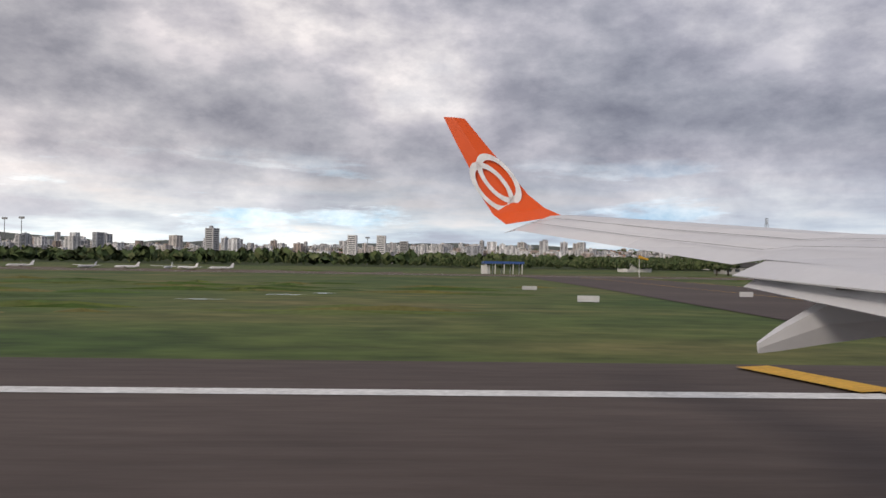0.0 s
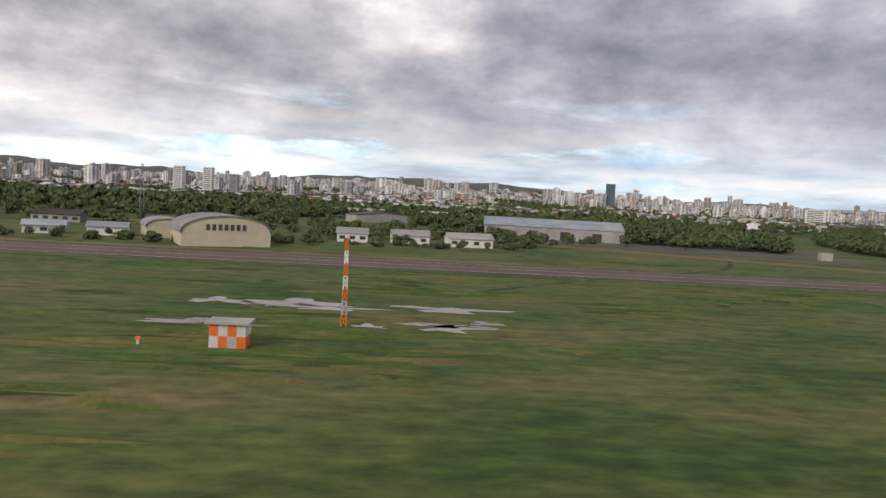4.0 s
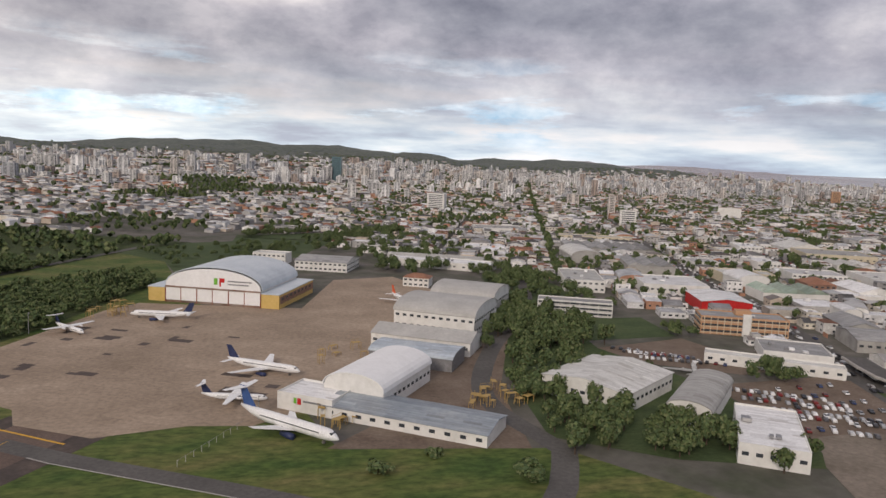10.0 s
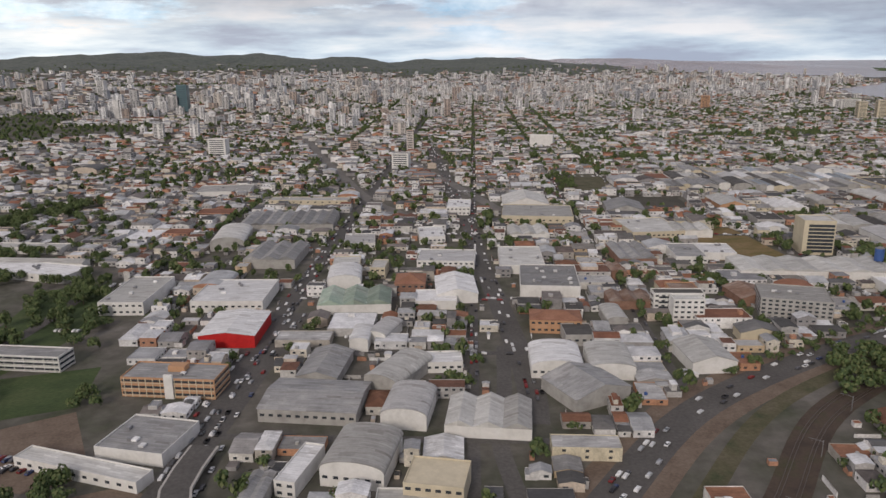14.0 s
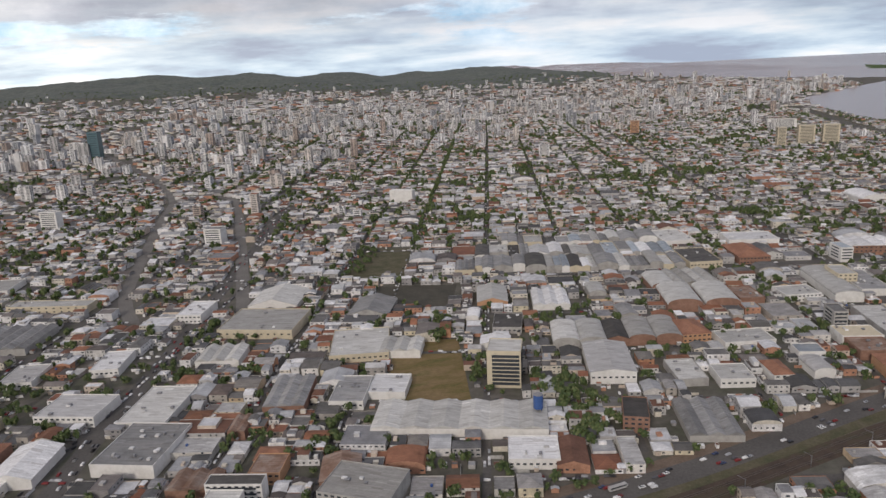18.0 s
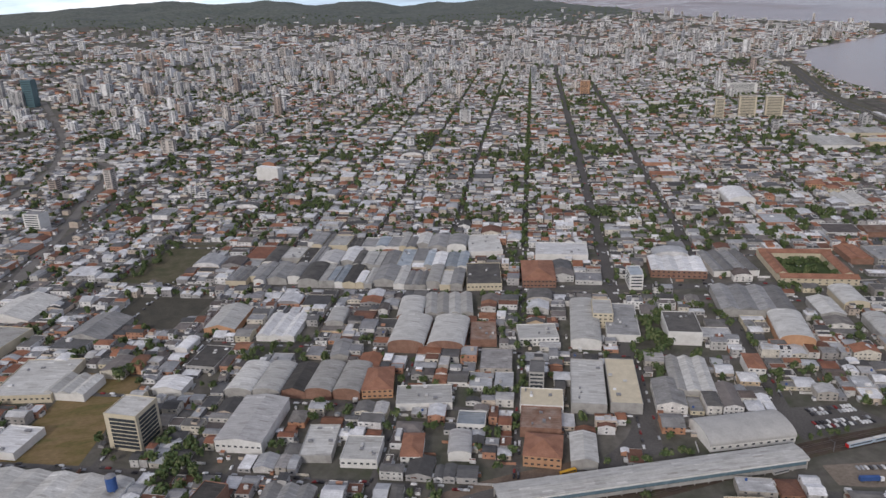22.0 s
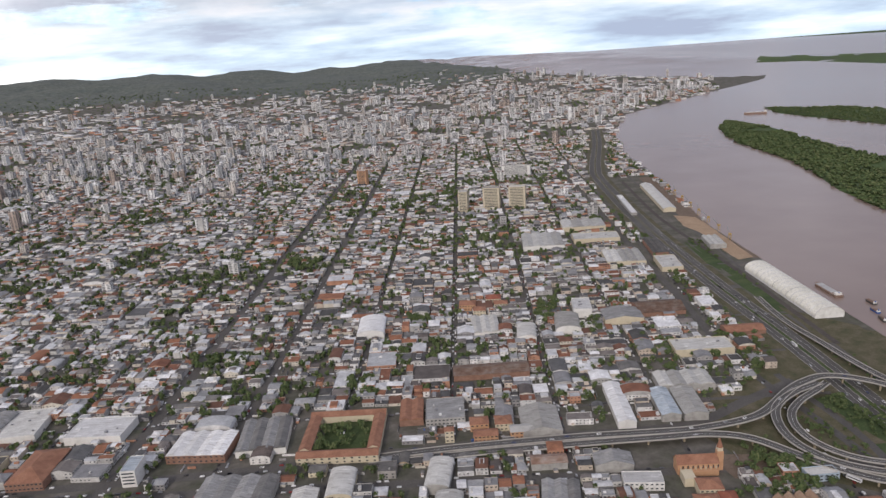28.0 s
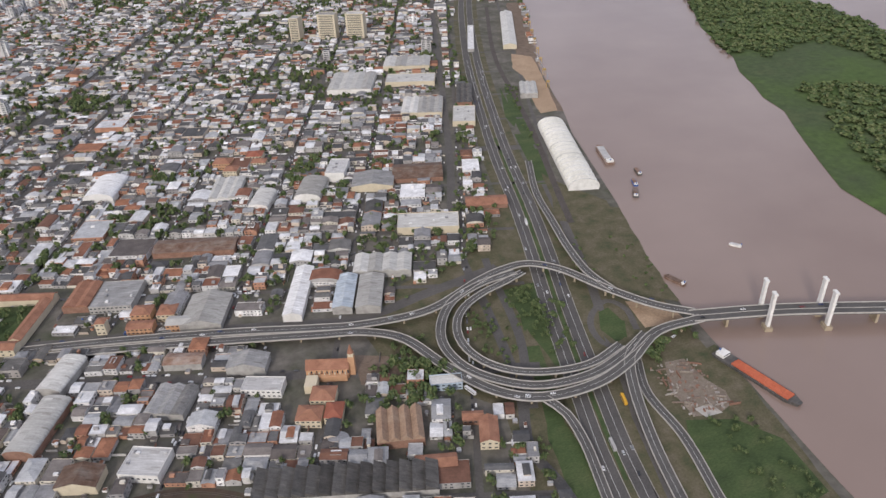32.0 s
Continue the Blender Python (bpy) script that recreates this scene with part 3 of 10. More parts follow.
# drainage ditches and worn, dry strips in the airfield grass
DITCH = surface("ditch_weeds", [(0.020, 0.034, 0.012), (0.035, 0.060, 0.016), (0.055, 0.10, 0.022)], 1.0, 0.08, 0.8, fine=0.7)
DRY = surface("dry_grass", [(0.085, 0.10, 0.028), (0.16, 0.125, 0.05), (0.22, 0.155, 0.08), (0.12, 0.12, 0.04)], 0.95, 0.06, 0.6, fine=0.6, streak=0.4)
for pts, wd in (([(120, 172), (300, 184), (500, 179), (529, 177), (555, 173), (582, 174), (604, 166)], 1.6), ([(604, 166), (622, 156), (640, 145), (653, 135)], 1.9), ([(647, 142), (655, 157), (669, 164)], 0.9), ([(617, 160), (626, 170), (636, 173)], 0.8), ([(380, 150), (430, 200), (473, 236), (498, 282)], 1.6), ([(575, 250), (576, 224)], 1.4)):
    ribbon("ditch", pts, wd, 0.088, DITCH, label="dark overgrown drainage ditch", step=6)
for k, poly in enumerate(([(601, 173), (650, 182), (679, 174), (660, 150), (647, 146), (623, 160)], [(600, 226), (648, 226), (700, 205), (720, 216), (700, 222), (640, 236)], [(425, 342), (524, 284), (582, 251), (640, 228), (640, 222), (570, 244), (510, 275), (415, 330)], [(40, 224), (180, 222), (330, 219), (480, 221), (330, 226), (150, 230)])):
    patch("dry_grass", wavy(poly, 0.8, 9), 0.066 + 0.004 * k, DRY, "worn strip of dry yellow grass", category="grass")

patch("lawn", [(690, 705), (757, 778), (850, 815), (890, 770), (860, 670), (812, 655), (800, 600), (765, 555), (745, 640)], 0.055, LUSH, "rough green field beyond the hangar apron")

# rough wet grass and puddles along the runway
TUFTY = ([(-300, 46), (-60, 44), (60, 50), (84, 110), (-40, 125), (-300, 115)], [(140, 44), (260, 40), (350, 52), (400, 100), (300, 112), (140, 104)], [(330, 100), (420, 112), (560, 130), (640, 130), (640, 172), (360, 182)], [(140, 120), (400, 130), (560, 180), (300, 188), (140, 180)], [(-200, 222), (380, 224), (560, 222), (440, 262), (300, 236), (-200, 240)])


def tufts(seed):
    """Long low tufts of ranker grass, drawn out along the mowing."""
    rng = random.Random(seed)
    v, f = [], []
    for poly, n in zip(TUFTY, (420, 620, 380, 300, 160)):
        x0, x1, y0, y1 = min(p[0] for p in poly), max(p[0] for p in poly), min(p[1] for p in poly), max(p[1] for p in poly)
        for _ in range(n):
            x, y = rng.uniform(x0, x1), rng.uniform(y0, y1)
            if not inside(poly, x, y) or noise.noise((x * 0.012, y * 0.05, 2.0)) < -0.12:
                continue
            a, b, ph = rng.uniform(2, 13), rng.uniform(0.5, 2.2), rng.uniform(0, 6)
            o = len(v)
            v.append((x, y, rng.uniform(0.2, 0.5)))
            for i in range(12):
                t = 2 * math.pi * i / 12
                w = 0.7 + 0.25 * math.sin(3 * t + ph) + 0.2 * math.sin(5 * t + ph * 2)
                v.append((x + a * w * math.cos(t), y + b * w * math.sin(t) * 1.2, 0.052))
            f += [(o, o + 1 + i, o + 1 + (i + 1) % 12) for i in range(12)]
    tagged(mesh_ob("grass_tufts", v, f, surface("rank_grass", [(0.048, 0.082, 0.016), (0.062, 0.104, 0.020), (0.074, 0.118, 0.026), (0.10, 0.125, 0.034), (0.140, 0.130, 0.042)], 0.95, 0.1, 0.8, island=True, fine=0.9)), "long dark tufts of rank wet grass", "grass", kind="stuff")


tufts(31)
PUDDLE = MATS["river_water"].copy()
PUDDLE.name = "puddle_water"
PUDDLE.node_tree.nodes["Principled BSDF"].inputs["Roughness"].default_value = 0.06
prng = random.Random(77)
for x, y, rx, ry, n in ((176, 67, 13, 4.5, 4), (185, 67, 10, 2.6, 3), (170, 80, 16, 2.0, 4), (312, 57, 8, 1.0, 4), (352, 114, 24, 7.0, 7), (372, 108, 14, 3.0, 4), (292, 64, 12, 1.0, 5), (272, 50, 7, 0.6, 3), (52, 78, 5, 1.6, 2), (608, 157, 6, 2.2, 2), (262, 117, 20, 1.2, 4), (41, 66, 4, 1.0, 2), (143, 66, 5, 1.0, 2)):
    for k in range(n):
        cx, cy = x + prng.uniform(-1, 1) * rx, y + prng.uniform(-1, 1) * ry * 1.6
        a, b = rx * prng.uniform(0.25, 0.6), ry * prng.uniform(0.4, 0.9)
        ph = prng.uniform(0, 6)
        pts = []
        for i in range(22):
            t = 2 * math.pi * i / 22
            w = 0.62 + 0.24 * math.sin(3 * t + ph) + 0.2 * math.sin(5 * t + 2 * ph) + 0.1 * math.sin(9 * t)
            pts.append((cx + a * w * math.cos(t), cy + b * w * math.sin(t)))
        patch("puddle", pts, 0.095 + 0.001 * k, PUDDLE, "shallow puddle in the grass mirroring the sky", category="puddle")

patch("yard", [(1026, 200), (1051, 201), (1074, 187), (1051, 150), (1030, 110), (990, 130), (1008, 176)], 0.097, surface("beige_paving", [(0.16, 0.13, 0.10), (0.21, 0.175, 0.14), (0.25, 0.21, 0.17)], 0.9, 0.05, 0.2), "beige paved yard beside the avenue", category="ground")
# ---- city streets ----
AVENUES = [470, 580, 700, 820, 945, 1075, 1185, 1258, 1360, 1460, 1560, 1655, 1750, 1855, 1965, 2080, 2190, 2300, 2420, 2540, 2660]
CROSS = [560, 665, 765, 862, 965, 1060, 1155, 1288, 1415, 1525, 1640, 1750, 1860, 1970, 2090, 2210, 2330, 2460, 2600, 2740, 2880, 3020, 3160, 3300, 3450]
MAIN = {945: 14, 1750: 15, 1855: 12, 1288: 12}
CITY_EDGE = [(-4000, 900), (300, 1010), (604, 880), (800, 800), (900, 760), (1010, 640), (1055, 605), (1075, 470), (1095, 335), (1112, 215), (1150, 205), (1205, 165), (1250, 195), (1330, 248), (1400, 278), (1463, 296), (1560, 312), (1705, 323), (1863, 350), (1990, 346), (2110, 352), (2244, 350), (2455, 322), (2560, 262), (2680, 180), (2700, 150), (2800, 420), (2880, 640), (6500, 640)]
SOUTH_EDGE = [(1285, 170), (1420, 235), (1560, 262), (1705, 280), (1863, 300), (1990, 298), (2110, 305), (2290, 300), (2460, 265), (2540, 190)]


def edge_y(line, x):
    for (x0, y0), (x1, y1) in zip(line, line[1:]):
        if x0 <= x <= x1:
            return y0 + (y1 - y0) * (x - x0) / (x1 - x0)
    return None


def city(x, y):
    if inside(RIVER, x, y):
        return False
    e = edge_y(CITY_EDGE, x)
    if e is not None and y > e:
        return True
    s = edge_y(SOUTH_EDGE, x)
    return s is not None and 40 < y < s


def street(p0, q0, p1, q1, width, name, z):
    n = max(2, int(math.hypot(p1 - p0, q1 - q0) / 30))
    pts = [street_xy(p0 + (p1 - p0) * i / n, q0 + (q1 - q0) * i / n) for i in range(n + 1)]
    run = pts
    segs, cur = [], []
    for x, y in run:
        if city(x, y) and y > 200:
            cur.append((x, y, 0.5 if land(x, y) > 1 else 0.0))
        else:
            if len(cur) > 2:
                segs.append(cur)
            cur = []
    if len(cur) > 2:
        segs.append(cur)
    for s in segs:
        ribbon(name, s, width, z, STREET, label="grey asphalt city street", follow=True, step=40)


for p in AVENUES:
    street(p, 380, p, 3600, MAIN.get(p, 5.5), "avenue", 0.06)
for q in CROSS:
    street(100, q, 2900, q, MAIN.get(q, 5.5), "street", 0.14)
# the road and railway that cut along the near side of the city
ribbon("road", [(1180, 120), (1273, 197), (1356, 252), (1463, 285), (1560, 300), (1705, 312), (1863, 338), (1937, 343), (1990, 372), (2020, 425)], 18, 0.07, STREET, label="wide busy road beside the railway")
ribbon("road", [(1050, 100), (1067, 151), (1085, 199), (1105, 258), (1118, 290), (1157, 390), (1182, 455)], 16, 0.105, STREET, label="busy avenue between warehouses")
RAMP = [(1121, 283), (1110, 252), (1113, 228), (1130, 214), (1150, 198), (1182, 174), (1212, 146), (1240, 100)]
ribbon("ramp", RAMP, 13, 4.6, CURB, label="curved flyover ramp with pale parapets", thick=1.2)
ribbon("ramp_road", RAMP, 11, 4.65, STREET, label="asphalt on the curved ramp")
patch("lawn", [(1096, 245), (1108, 222), (1126, 200), (1140, 180), (1105, 170), (1082, 200)], 0.13, LUSH, "green lawn inside the curve of the ramp")
ribbon("road", [(1292, 356), (1270, 300), (1249, 255), (1239, 208), (1232, 169), (1225, 120)], 8, 0.10, STREET, label="side road between halls")
ribbon("railway_bed", [(1330, 170), (1420, 232), (1560, 270), (1705, 288), (1863, 310), (1990, 320), (2110, 330), (2244, 331), (2340, 336), (2430, 342), (2486, 332), (2540, 285), (2620, 160), (2680, -50)], 16, 0.08, surface("railway_ballast", [(0.045, 0.034, 0.028), (0.085, 0.062, 0.048), (0.06, 0.065, 0.03)], 0.95, 0.08, 0.6), label="dark ballast railway cutting")
for off in (-4.2, -2.7, 2.7, 4.2):
    ribbon("rail", [(1330, 170), (1420, 232), (1560, 270), (1705, 288), (1863, 310), (1990, 320), (2110, 330), (2244, 331), (2340, 336), (2430, 342), (2486, 332), (2540, 285), (2620, 160), (2680, -50)], 0.25, 0.3, plain("rail_steel", (0.20, 0.17, 0.15), 0.5, 0.6), label="steel rail", offset=off, thick=0.2)
ribbon("embankment", [(1285, 170), (1400, 245), (1560, 284), (1705, 300), (1863, 324), (1960, 333)], 9, 0.065, WEEDY, label="grassy railway embankment")

ribbon("road_shoulder", [(1180, 120), (1273, 197), (1356, 252), (1463, 285), (1560, 300), (1705, 312), (1863, 338), (1937, 343)], 36, 0.061, DIRT, label="bare brown shoulder of the busy road")
patch("verge", [(2690, 180), (2895, 180), (2925, 420), (2980, 600), (2940, 690), (2860, 665), (2790, 560), (2700, 530), (2640, 480), (2650, 410), (2720, 330)], 0.066, WEEDY, "weedy brown ground of the junction", category="grass")
CURVED = surface("worn_concrete_road", [(0.13, 0.122, 0.112), (0.17, 0.16, 0.148), (0.21, 0.20, 0.186)], 0.9, 0.03, 0.2, fine=0.6)
DIAGONAL = [(1270, 262), (1285, 300), (1300, 354), (1319, 429), (1339, 512), (1374, 638), (1407, 770), (1471, 1035), (1530, 1290)]
ribbon("avenue", DIAGONAL, 15, 0.165, STREET, label="wide busy avenue between shops and warehouses")
# two broad avenues that wind up to the old town
RISING = ([(1330, 740), (1312, 850), (1314, 1060), (1318, 1300), (1326, 1480), (1300, 1660), (1250, 1880), (1070, 2430)], [(1440, 720), (1443, 840), (1446, 1030), (1448, 1270), (1445, 1430), (1412, 1500), (1360, 1535), (1322, 1560)])
for line in RISING:
    ribbon("avenue", line, 15, 0.19, CURVED, label="broad pale avenue winding up to the old town", follow=True)
# ---- riverside highway, junction and bridge ----
HIGHWAY = [(2740, 60), (2770, 231), (2792, 318), (2821, 421), (2856, 535), (2884, 633), (2937, 831), (3050, 1190), (3202, 1600), (3290, 1780), (3531, 2180), (3700, 2480)]
DARKWAY = surface("highway_asphalt", [(0.070, 0.066, 0.064), (0.092, 0.087, 0.083), (0.11, 0.104, 0.10)], 0.85, 0.03, 0.2, fine=0.6)
ribbon("verge", HIGHWAY, 54, 0.09, WEEDY, label="weedy ground along the highway", follow=True)
for off in (-9.5, 9.5):
    ribbon("highway", HIGHWAY, 13, 0.13, DARKWAY, label="dark highway carriageway along the river", follow=True, offset=off)
    for k in (-6.6, 6.6):
        ribbon("kerb", HIGHWAY, 0.45, 0.24, CURB, label="pale concrete kerb", follow=True, offset=off + k)
    ribbon("lane_line", HIGHWAY[:8], 0.22, 0.15, WHITEPAINT, label="white painted lane line", follow=True, offset=off)
ribbon("verge", [(2722, 180), (2745, 280), (2760, 330), (2775, 390)], 14, 0.12, LUSH, label="green verge between the roads")
ribbon("verge", HIGHWAY[1:7], 3.5, 0.14, LUSH, label="grassed central reserve")
ribbon("verge", [(2930, 672), (2965, 760), (3005, 900), (3048, 1025)], 15, 0.12, LUSH, label="bright green verge beside the highway")
ribbon("road", [(2954, 759), (2931, 660), (2883, 487), (2848, 385), (2822, 307), (2795, 233), (2770, 130)], 9, 0.11, STREET, label="slip road under the junction")
for pts, wd in (([(2790, 620), (2772, 544), (2762, 465), (2749, 382), (2738, 333), (2721, 284), (2726, 231), (2712, 150)], 9), ([(2795, 540), (2788, 505), (2780, 450), (2770, 402), (2756, 362), (2742, 320)], 8)):
    ribbon("road", pts, wd, 0.145, DARKWAY, label="slip road under the junction")
for poly in ([(2751, 317), (2757, 300), (2756, 248), (2745, 210), (2732, 245), (2737, 286)], [(2792, 458), (2815, 478), (2799, 421), (2778, 411)], [(3033, 1026), (2996, 882), (2980, 858), (2985, 901)], [(2968, 833), (2986, 825), (2946, 678), (2933, 693)]):
    patch("verge", poly, 0.15, LUSH, "bright green grass beside the highway", category="grass")
patch("quay_yard", wavy([(3134, 1193), (3160, 1160), (3117, 1020), (3069, 889), (3039, 889), (3095, 1065), (3098, 1119)], 3, 10), 0.28, surface("pale_sand", [(0.30, 0.21, 0.14), (0.42, 0.31, 0.21)], 0.95, 0.05, 0.4), "sandy riverside loading yard", category="ground")
patch("lot", [(2624, 441), (2677, 416), (2672, 395), (2650, 392), (2622, 400)], 0.16, DIRT, "bare grey-brown vacant lot", category="ground")
ribbon("road", [(1685, 760), (1933, 678), (2214, 600), (2361, 568), (2525, 524), (2640, 492), (2720, 505), (2800, 520)], 13, 0.08, STREET, label="cross avenue under the flyover")
ribbon("verge", [(2848, 395), (2862, 388), (2852, 372)], 16, 0.12, LUSH, label="round green island inside the junction")
patch("bare_bank", wavy([(2892, 150), (2912, 263), (2922, 331), (2885, 322), (2862, 270), (2850, 180)], 4, 12), 0.26, WEEDY, "weedy riverbank with rubble")
patch("bare_bank", wavy([(2935, 395), (2950, 470), (2985, 580), (2960, 600), (2925, 520), (2905, 420)], 3, 12), 0.26, WEEDY, "weedy riverbank with rubble")
patch("bare_bank", wavy([(3075, 880), (3136, 1078), (3335, 1560), (3300, 1575), (3110, 1110), (3045, 900)], 5, 20), 0.26, DIRT, "sandy river quay")
FRONTAGE = [(2795, 640), (2833, 739), (2857, 807), (2918, 989), (2991, 1213), (3148, 1680), (3260, 1900)]
ribbon("road", FRONTAGE, 10, 0.17, STREET, label="frontage road beside the highway")
ribbon("railway_bed", [(3240, 1560), (3100, 1199), (3027, 936), (2988, 801), (2941, 654), (2915, 570)], 8, 0.29, surface("dark_rail_bed", [(0.07, 0.06, 0.055), (0.10, 0.088, 0.08)], 0.95, 0.05, 0.4), label="dark dockside railway bed")
ribbon("verge", [(2760, 200), (2800, 345), (2830, 440), (2862, 560), (2898, 660)], 7, 0.13, WEEDY, label="weedy strip between the carriageways", offset=21)
patch("verge", wavy([(2715, 400), (2735, 470), (2770, 478), (2768, 400), (2760, 350), (2728, 360)], 3, 8), 0.115, WEEDY, "weedy ground inside the loop", category="grass")
patch("verge", wavy([(2782, 360), (2786, 480), (2822, 480), (2806, 400), (2796, 350)], 3, 8), 0.115, LUSH, "green shrubs inside the loop", category="grass")
patch("verge", wavy([(2850, 420), (2890, 370), (2870, 345), (2840, 360), (2838, 400)], 3, 8), 0.117, WEEDY, "weedy ground below the flyover", category="grass")
patch("verge", wavy([(2930, 560), (2960, 640), (2945, 700), (2905, 580)], 3, 8), 0.27, WEEDY, "weedy ground beside the quay", category="grass")

# ---- buildings with a shape of their own ----
WHITEWALL = surface("white_wall", [(0.60, 0.59, 0.56), (0.72, 0.71, 0.68), (0.78, 0.77, 0.75)], 0.85, 0.15, 0.15, fine=0.5, grit=0.06)
CREAMWALL = surface("cream_wall", [(0.52, 0.46, 0.34), (0.64, 0.57, 0.43)], 0.9, 0.15, 0.15, fine=0.5, grit=0.06)
YELLOWWALL = surface("ochre_wall", [(0.55, 0.38, 0.12), (0.66, 0.47, 0.18)], 0.85, 0.2, 0.15, fine=0.5, grit=0.06)
GREYWALL = surface("grey_wall", [(0.26, 0.25, 0.24), (0.38, 0.37, 0.35), (0.46, 0.45, 0.43)], 0.9, 0.15, 0.2, fine=0.5, grit=0.06)
BRICK = surface("brick_wall", [(0.20, 0.115, 0.085), (0.27, 0.158, 0.115), (0.33, 0.205, 0.155)], 0.9, 0.2, 0.3)
ORANGEWALL = surface("orange_wall", [(0.44, 0.25, 0.14), (0.54, 0.33, 0.20)], 0.9, 0.2, 0.2, fine=0.5, grit=0.06)
GREYROOF = surface("grey_sheet_roof", [(0.22, 0.22, 0.22), (0.30, 0.30, 0.30), (0.38, 0.37, 0.36)], 0.65, 0.08, 0.2, fine=0.8, grit=0.1, sheets=(7.0, 1.5, 0.0))
PALEROOF = surface("pale_sheet_roof", [(0.47, 0.46, 0.44), (0.54, 0.535, 0.51), (0.60, 0.595, 0.575)], 0.6, 0.07, 0.2, fine=0.6, grit=0.1, sheets=(7.0, 1.5, 0.0))
WHITEROOF = surface("white_sheet_roof", [(0.68, 0.68, 0.68), (0.75, 0.75, 0.75), (0.80, 0.80, 0.80)], 0.55, 0.1, 0.15, fine=0.7, grit=0.1, sheets=(7.0, 1.5, 0.0))
BLUEROOF = surface("bluish_sheet_roof", [(0.27, 0.32, 0.37), (0.38, 0.43, 0.48), (0.48, 0.52, 0.55)], 0.5, 0.09, 0.2, fine=0.7, grit=0.1, sheets=(7.0, 1.5, 0.0))
TILEROOF = surface("clay_tile_roof", [(0.20, 0.096, 0.064), (0.29, 0.145, 0.094), (0.36, 0.19, 0.128)], 0.9, 0.12, 0.5, fine=1.5)
RUSTROOF = surface("rusty_sheet_roof", [(0.16, 0.08, 0.05), (0.26, 0.18, 0.14), (0.34, 0.30, 0.27)], 0.85, 0.1, 0.3, fine=0.9, grit=0.1, sheets=(7.0, 1.5, 0.0))
DARKROOF = surface("dark_sheet_roof", [(0.07, 0.068, 0.066), (0.11, 0.105, 0.10), (0.15, 0.14, 0.13)], 0.8, 0.1, 0.2, fine=0.9, grit=0.1, sheets=(7.0, 1.5, 0.0))
OCHREROOF = surface("ochre_roof", [(0.25, 0.165, 0.115), (0.32, 0.22, 0.155), (0.38, 0.29, 0.215)], 0.85, 0.06, 0.2, fine=0.5)
OCHREDUST = surface("ochre_dust_roof", [(0.30, 0.185, 0.055), (0.38, 0.25, 0.085), (0.42, 0.30, 0.12)], 0.9, 0.08, 0.2, fine=0.7, grit=0.12)
RUSTBROWN = surface("red_brown_roof", [(0.27, 0.145, 0.085), (0.34, 0.195, 0.12), (0.40, 0.25, 0.165)], 0.9, 0.05, 0.2, fine=0.5, grit=0.12)
WEATHERED = surface("weathered_red_roof", [(0.22, 0.075, 0.05), (0.28, 0.10, 0.065), (0.33, 0.14, 0.095)], 0.85, 0.1, 0.3, fine=1.0, grit=0.1)
FRESHWHITE = surface("fresh_white_paint", [(0.76, 0.76, 0.76), (0.84, 0.84, 0.84)], 0.6, 0.1, 0.05, fine=0.5, grit=0.05)
HANGARROOF = surface("pale_blue_vault", [(0.46, 0.51, 0.55), (0.54, 0.59, 0.63), (0.62, 0.66, 0.69)], 0.5, 0.08, 0.1, fine=0.7, grit=0.08)
STONEROOF = surface("pale_stone_sheet", [(0.36, 0.35, 0.33), (0.43, 0.42, 0.40), (0.50, 0.49, 0.46)], 0.6, 0.08, 0.2, fine=0.7, grit=0.1)
REDPAINT = surface("red_paint", [(0.45, 0.02, 0.02), (0.6, 0.03, 0.03)], 0.5, 0.4, 0.05)
GREENPAINT = surface("green_paint", [(0.15, 0.42, 0.05), (0.2, 0.5, 0.07)], 0.5, 0.4, 0.05)
BLUEPAINT = surface("blue_paint", [(0.04, 0.09, 0.25), (0.06, 0.12, 0.32)], 0.5, 0.4, 0.05)
STEEL = surface("grey_steel", [(0.22, 0.22, 0.23), (0.34, 0.34, 0.35)], 0.5, 0.6, 0.1, metal=0.4)
TANNED = surface("yellow_scaffold", [(0.36, 0.24, 0.08), (0.46, 0.32, 0.12)], 0.7, 0.6, 0.1)
TEALGLASS = surface("teal_glass", [(0.07, 0.13, 0.15), (0.12, 0.19, 0.21)], 0.3, 0.3, 0.0)
WIN_MESH = {}


def window_part(parent, x, y, z, w, h, facing, material=None):
    """One window: a frame standing a little proud and a dark pane set in it."""
    key = (round(w, 1), round(h, 1))
    if key not in WIN_MESH:
        bm = bmesh.new()
        box(bm, 0, 0, 0, key[0], 0.10, key[1])
        me = bpy.data.meshes.new("window")
        bm.to_mesh(me)
        bm.free()
        me.materials.append(WINDOW)
        WIN_MESH[key] = me
    ob = new("window", WIN_MESH[key])
    ob.parent = parent
    ob.matrix_local = pose(x, y, z, 0, 0, facing)
    return ob


def windows(parent, w, d, h, storeys, sides="f", gap=4.0, ww=2.2, wh=1.3, most=11):
    sh = h / storeys
    for s in range(storeys):
        z = sh * (s + 0.55)
        for side in sides:
            length = w if side in "fb" else d
            n = max(1, min(most, int(length / gap)))
            for i in range(n):
                u = (i + 0.5) / n * length - length / 2
                if side == "f":
                    window_part(parent, u, -d / 2 - 0.02, z, ww, wh, 0)
                elif side == "r":
                    window_part(parent, w / 2 + 0.02, u, z, ww, wh, 90)
                else:
                    window_part(parent, -w / 2 - 0.02, u, z, ww, wh, 90)


def arch_profile(w, h0, rise, n=14, thick=0.0):
    pts = []
    for i in range(n + 1):
        a = math.pi * (i / n)
        pts.append((-w / 2 * math.cos(a), h0 + rise * math.sin(a) ** 0.9))
    return pts


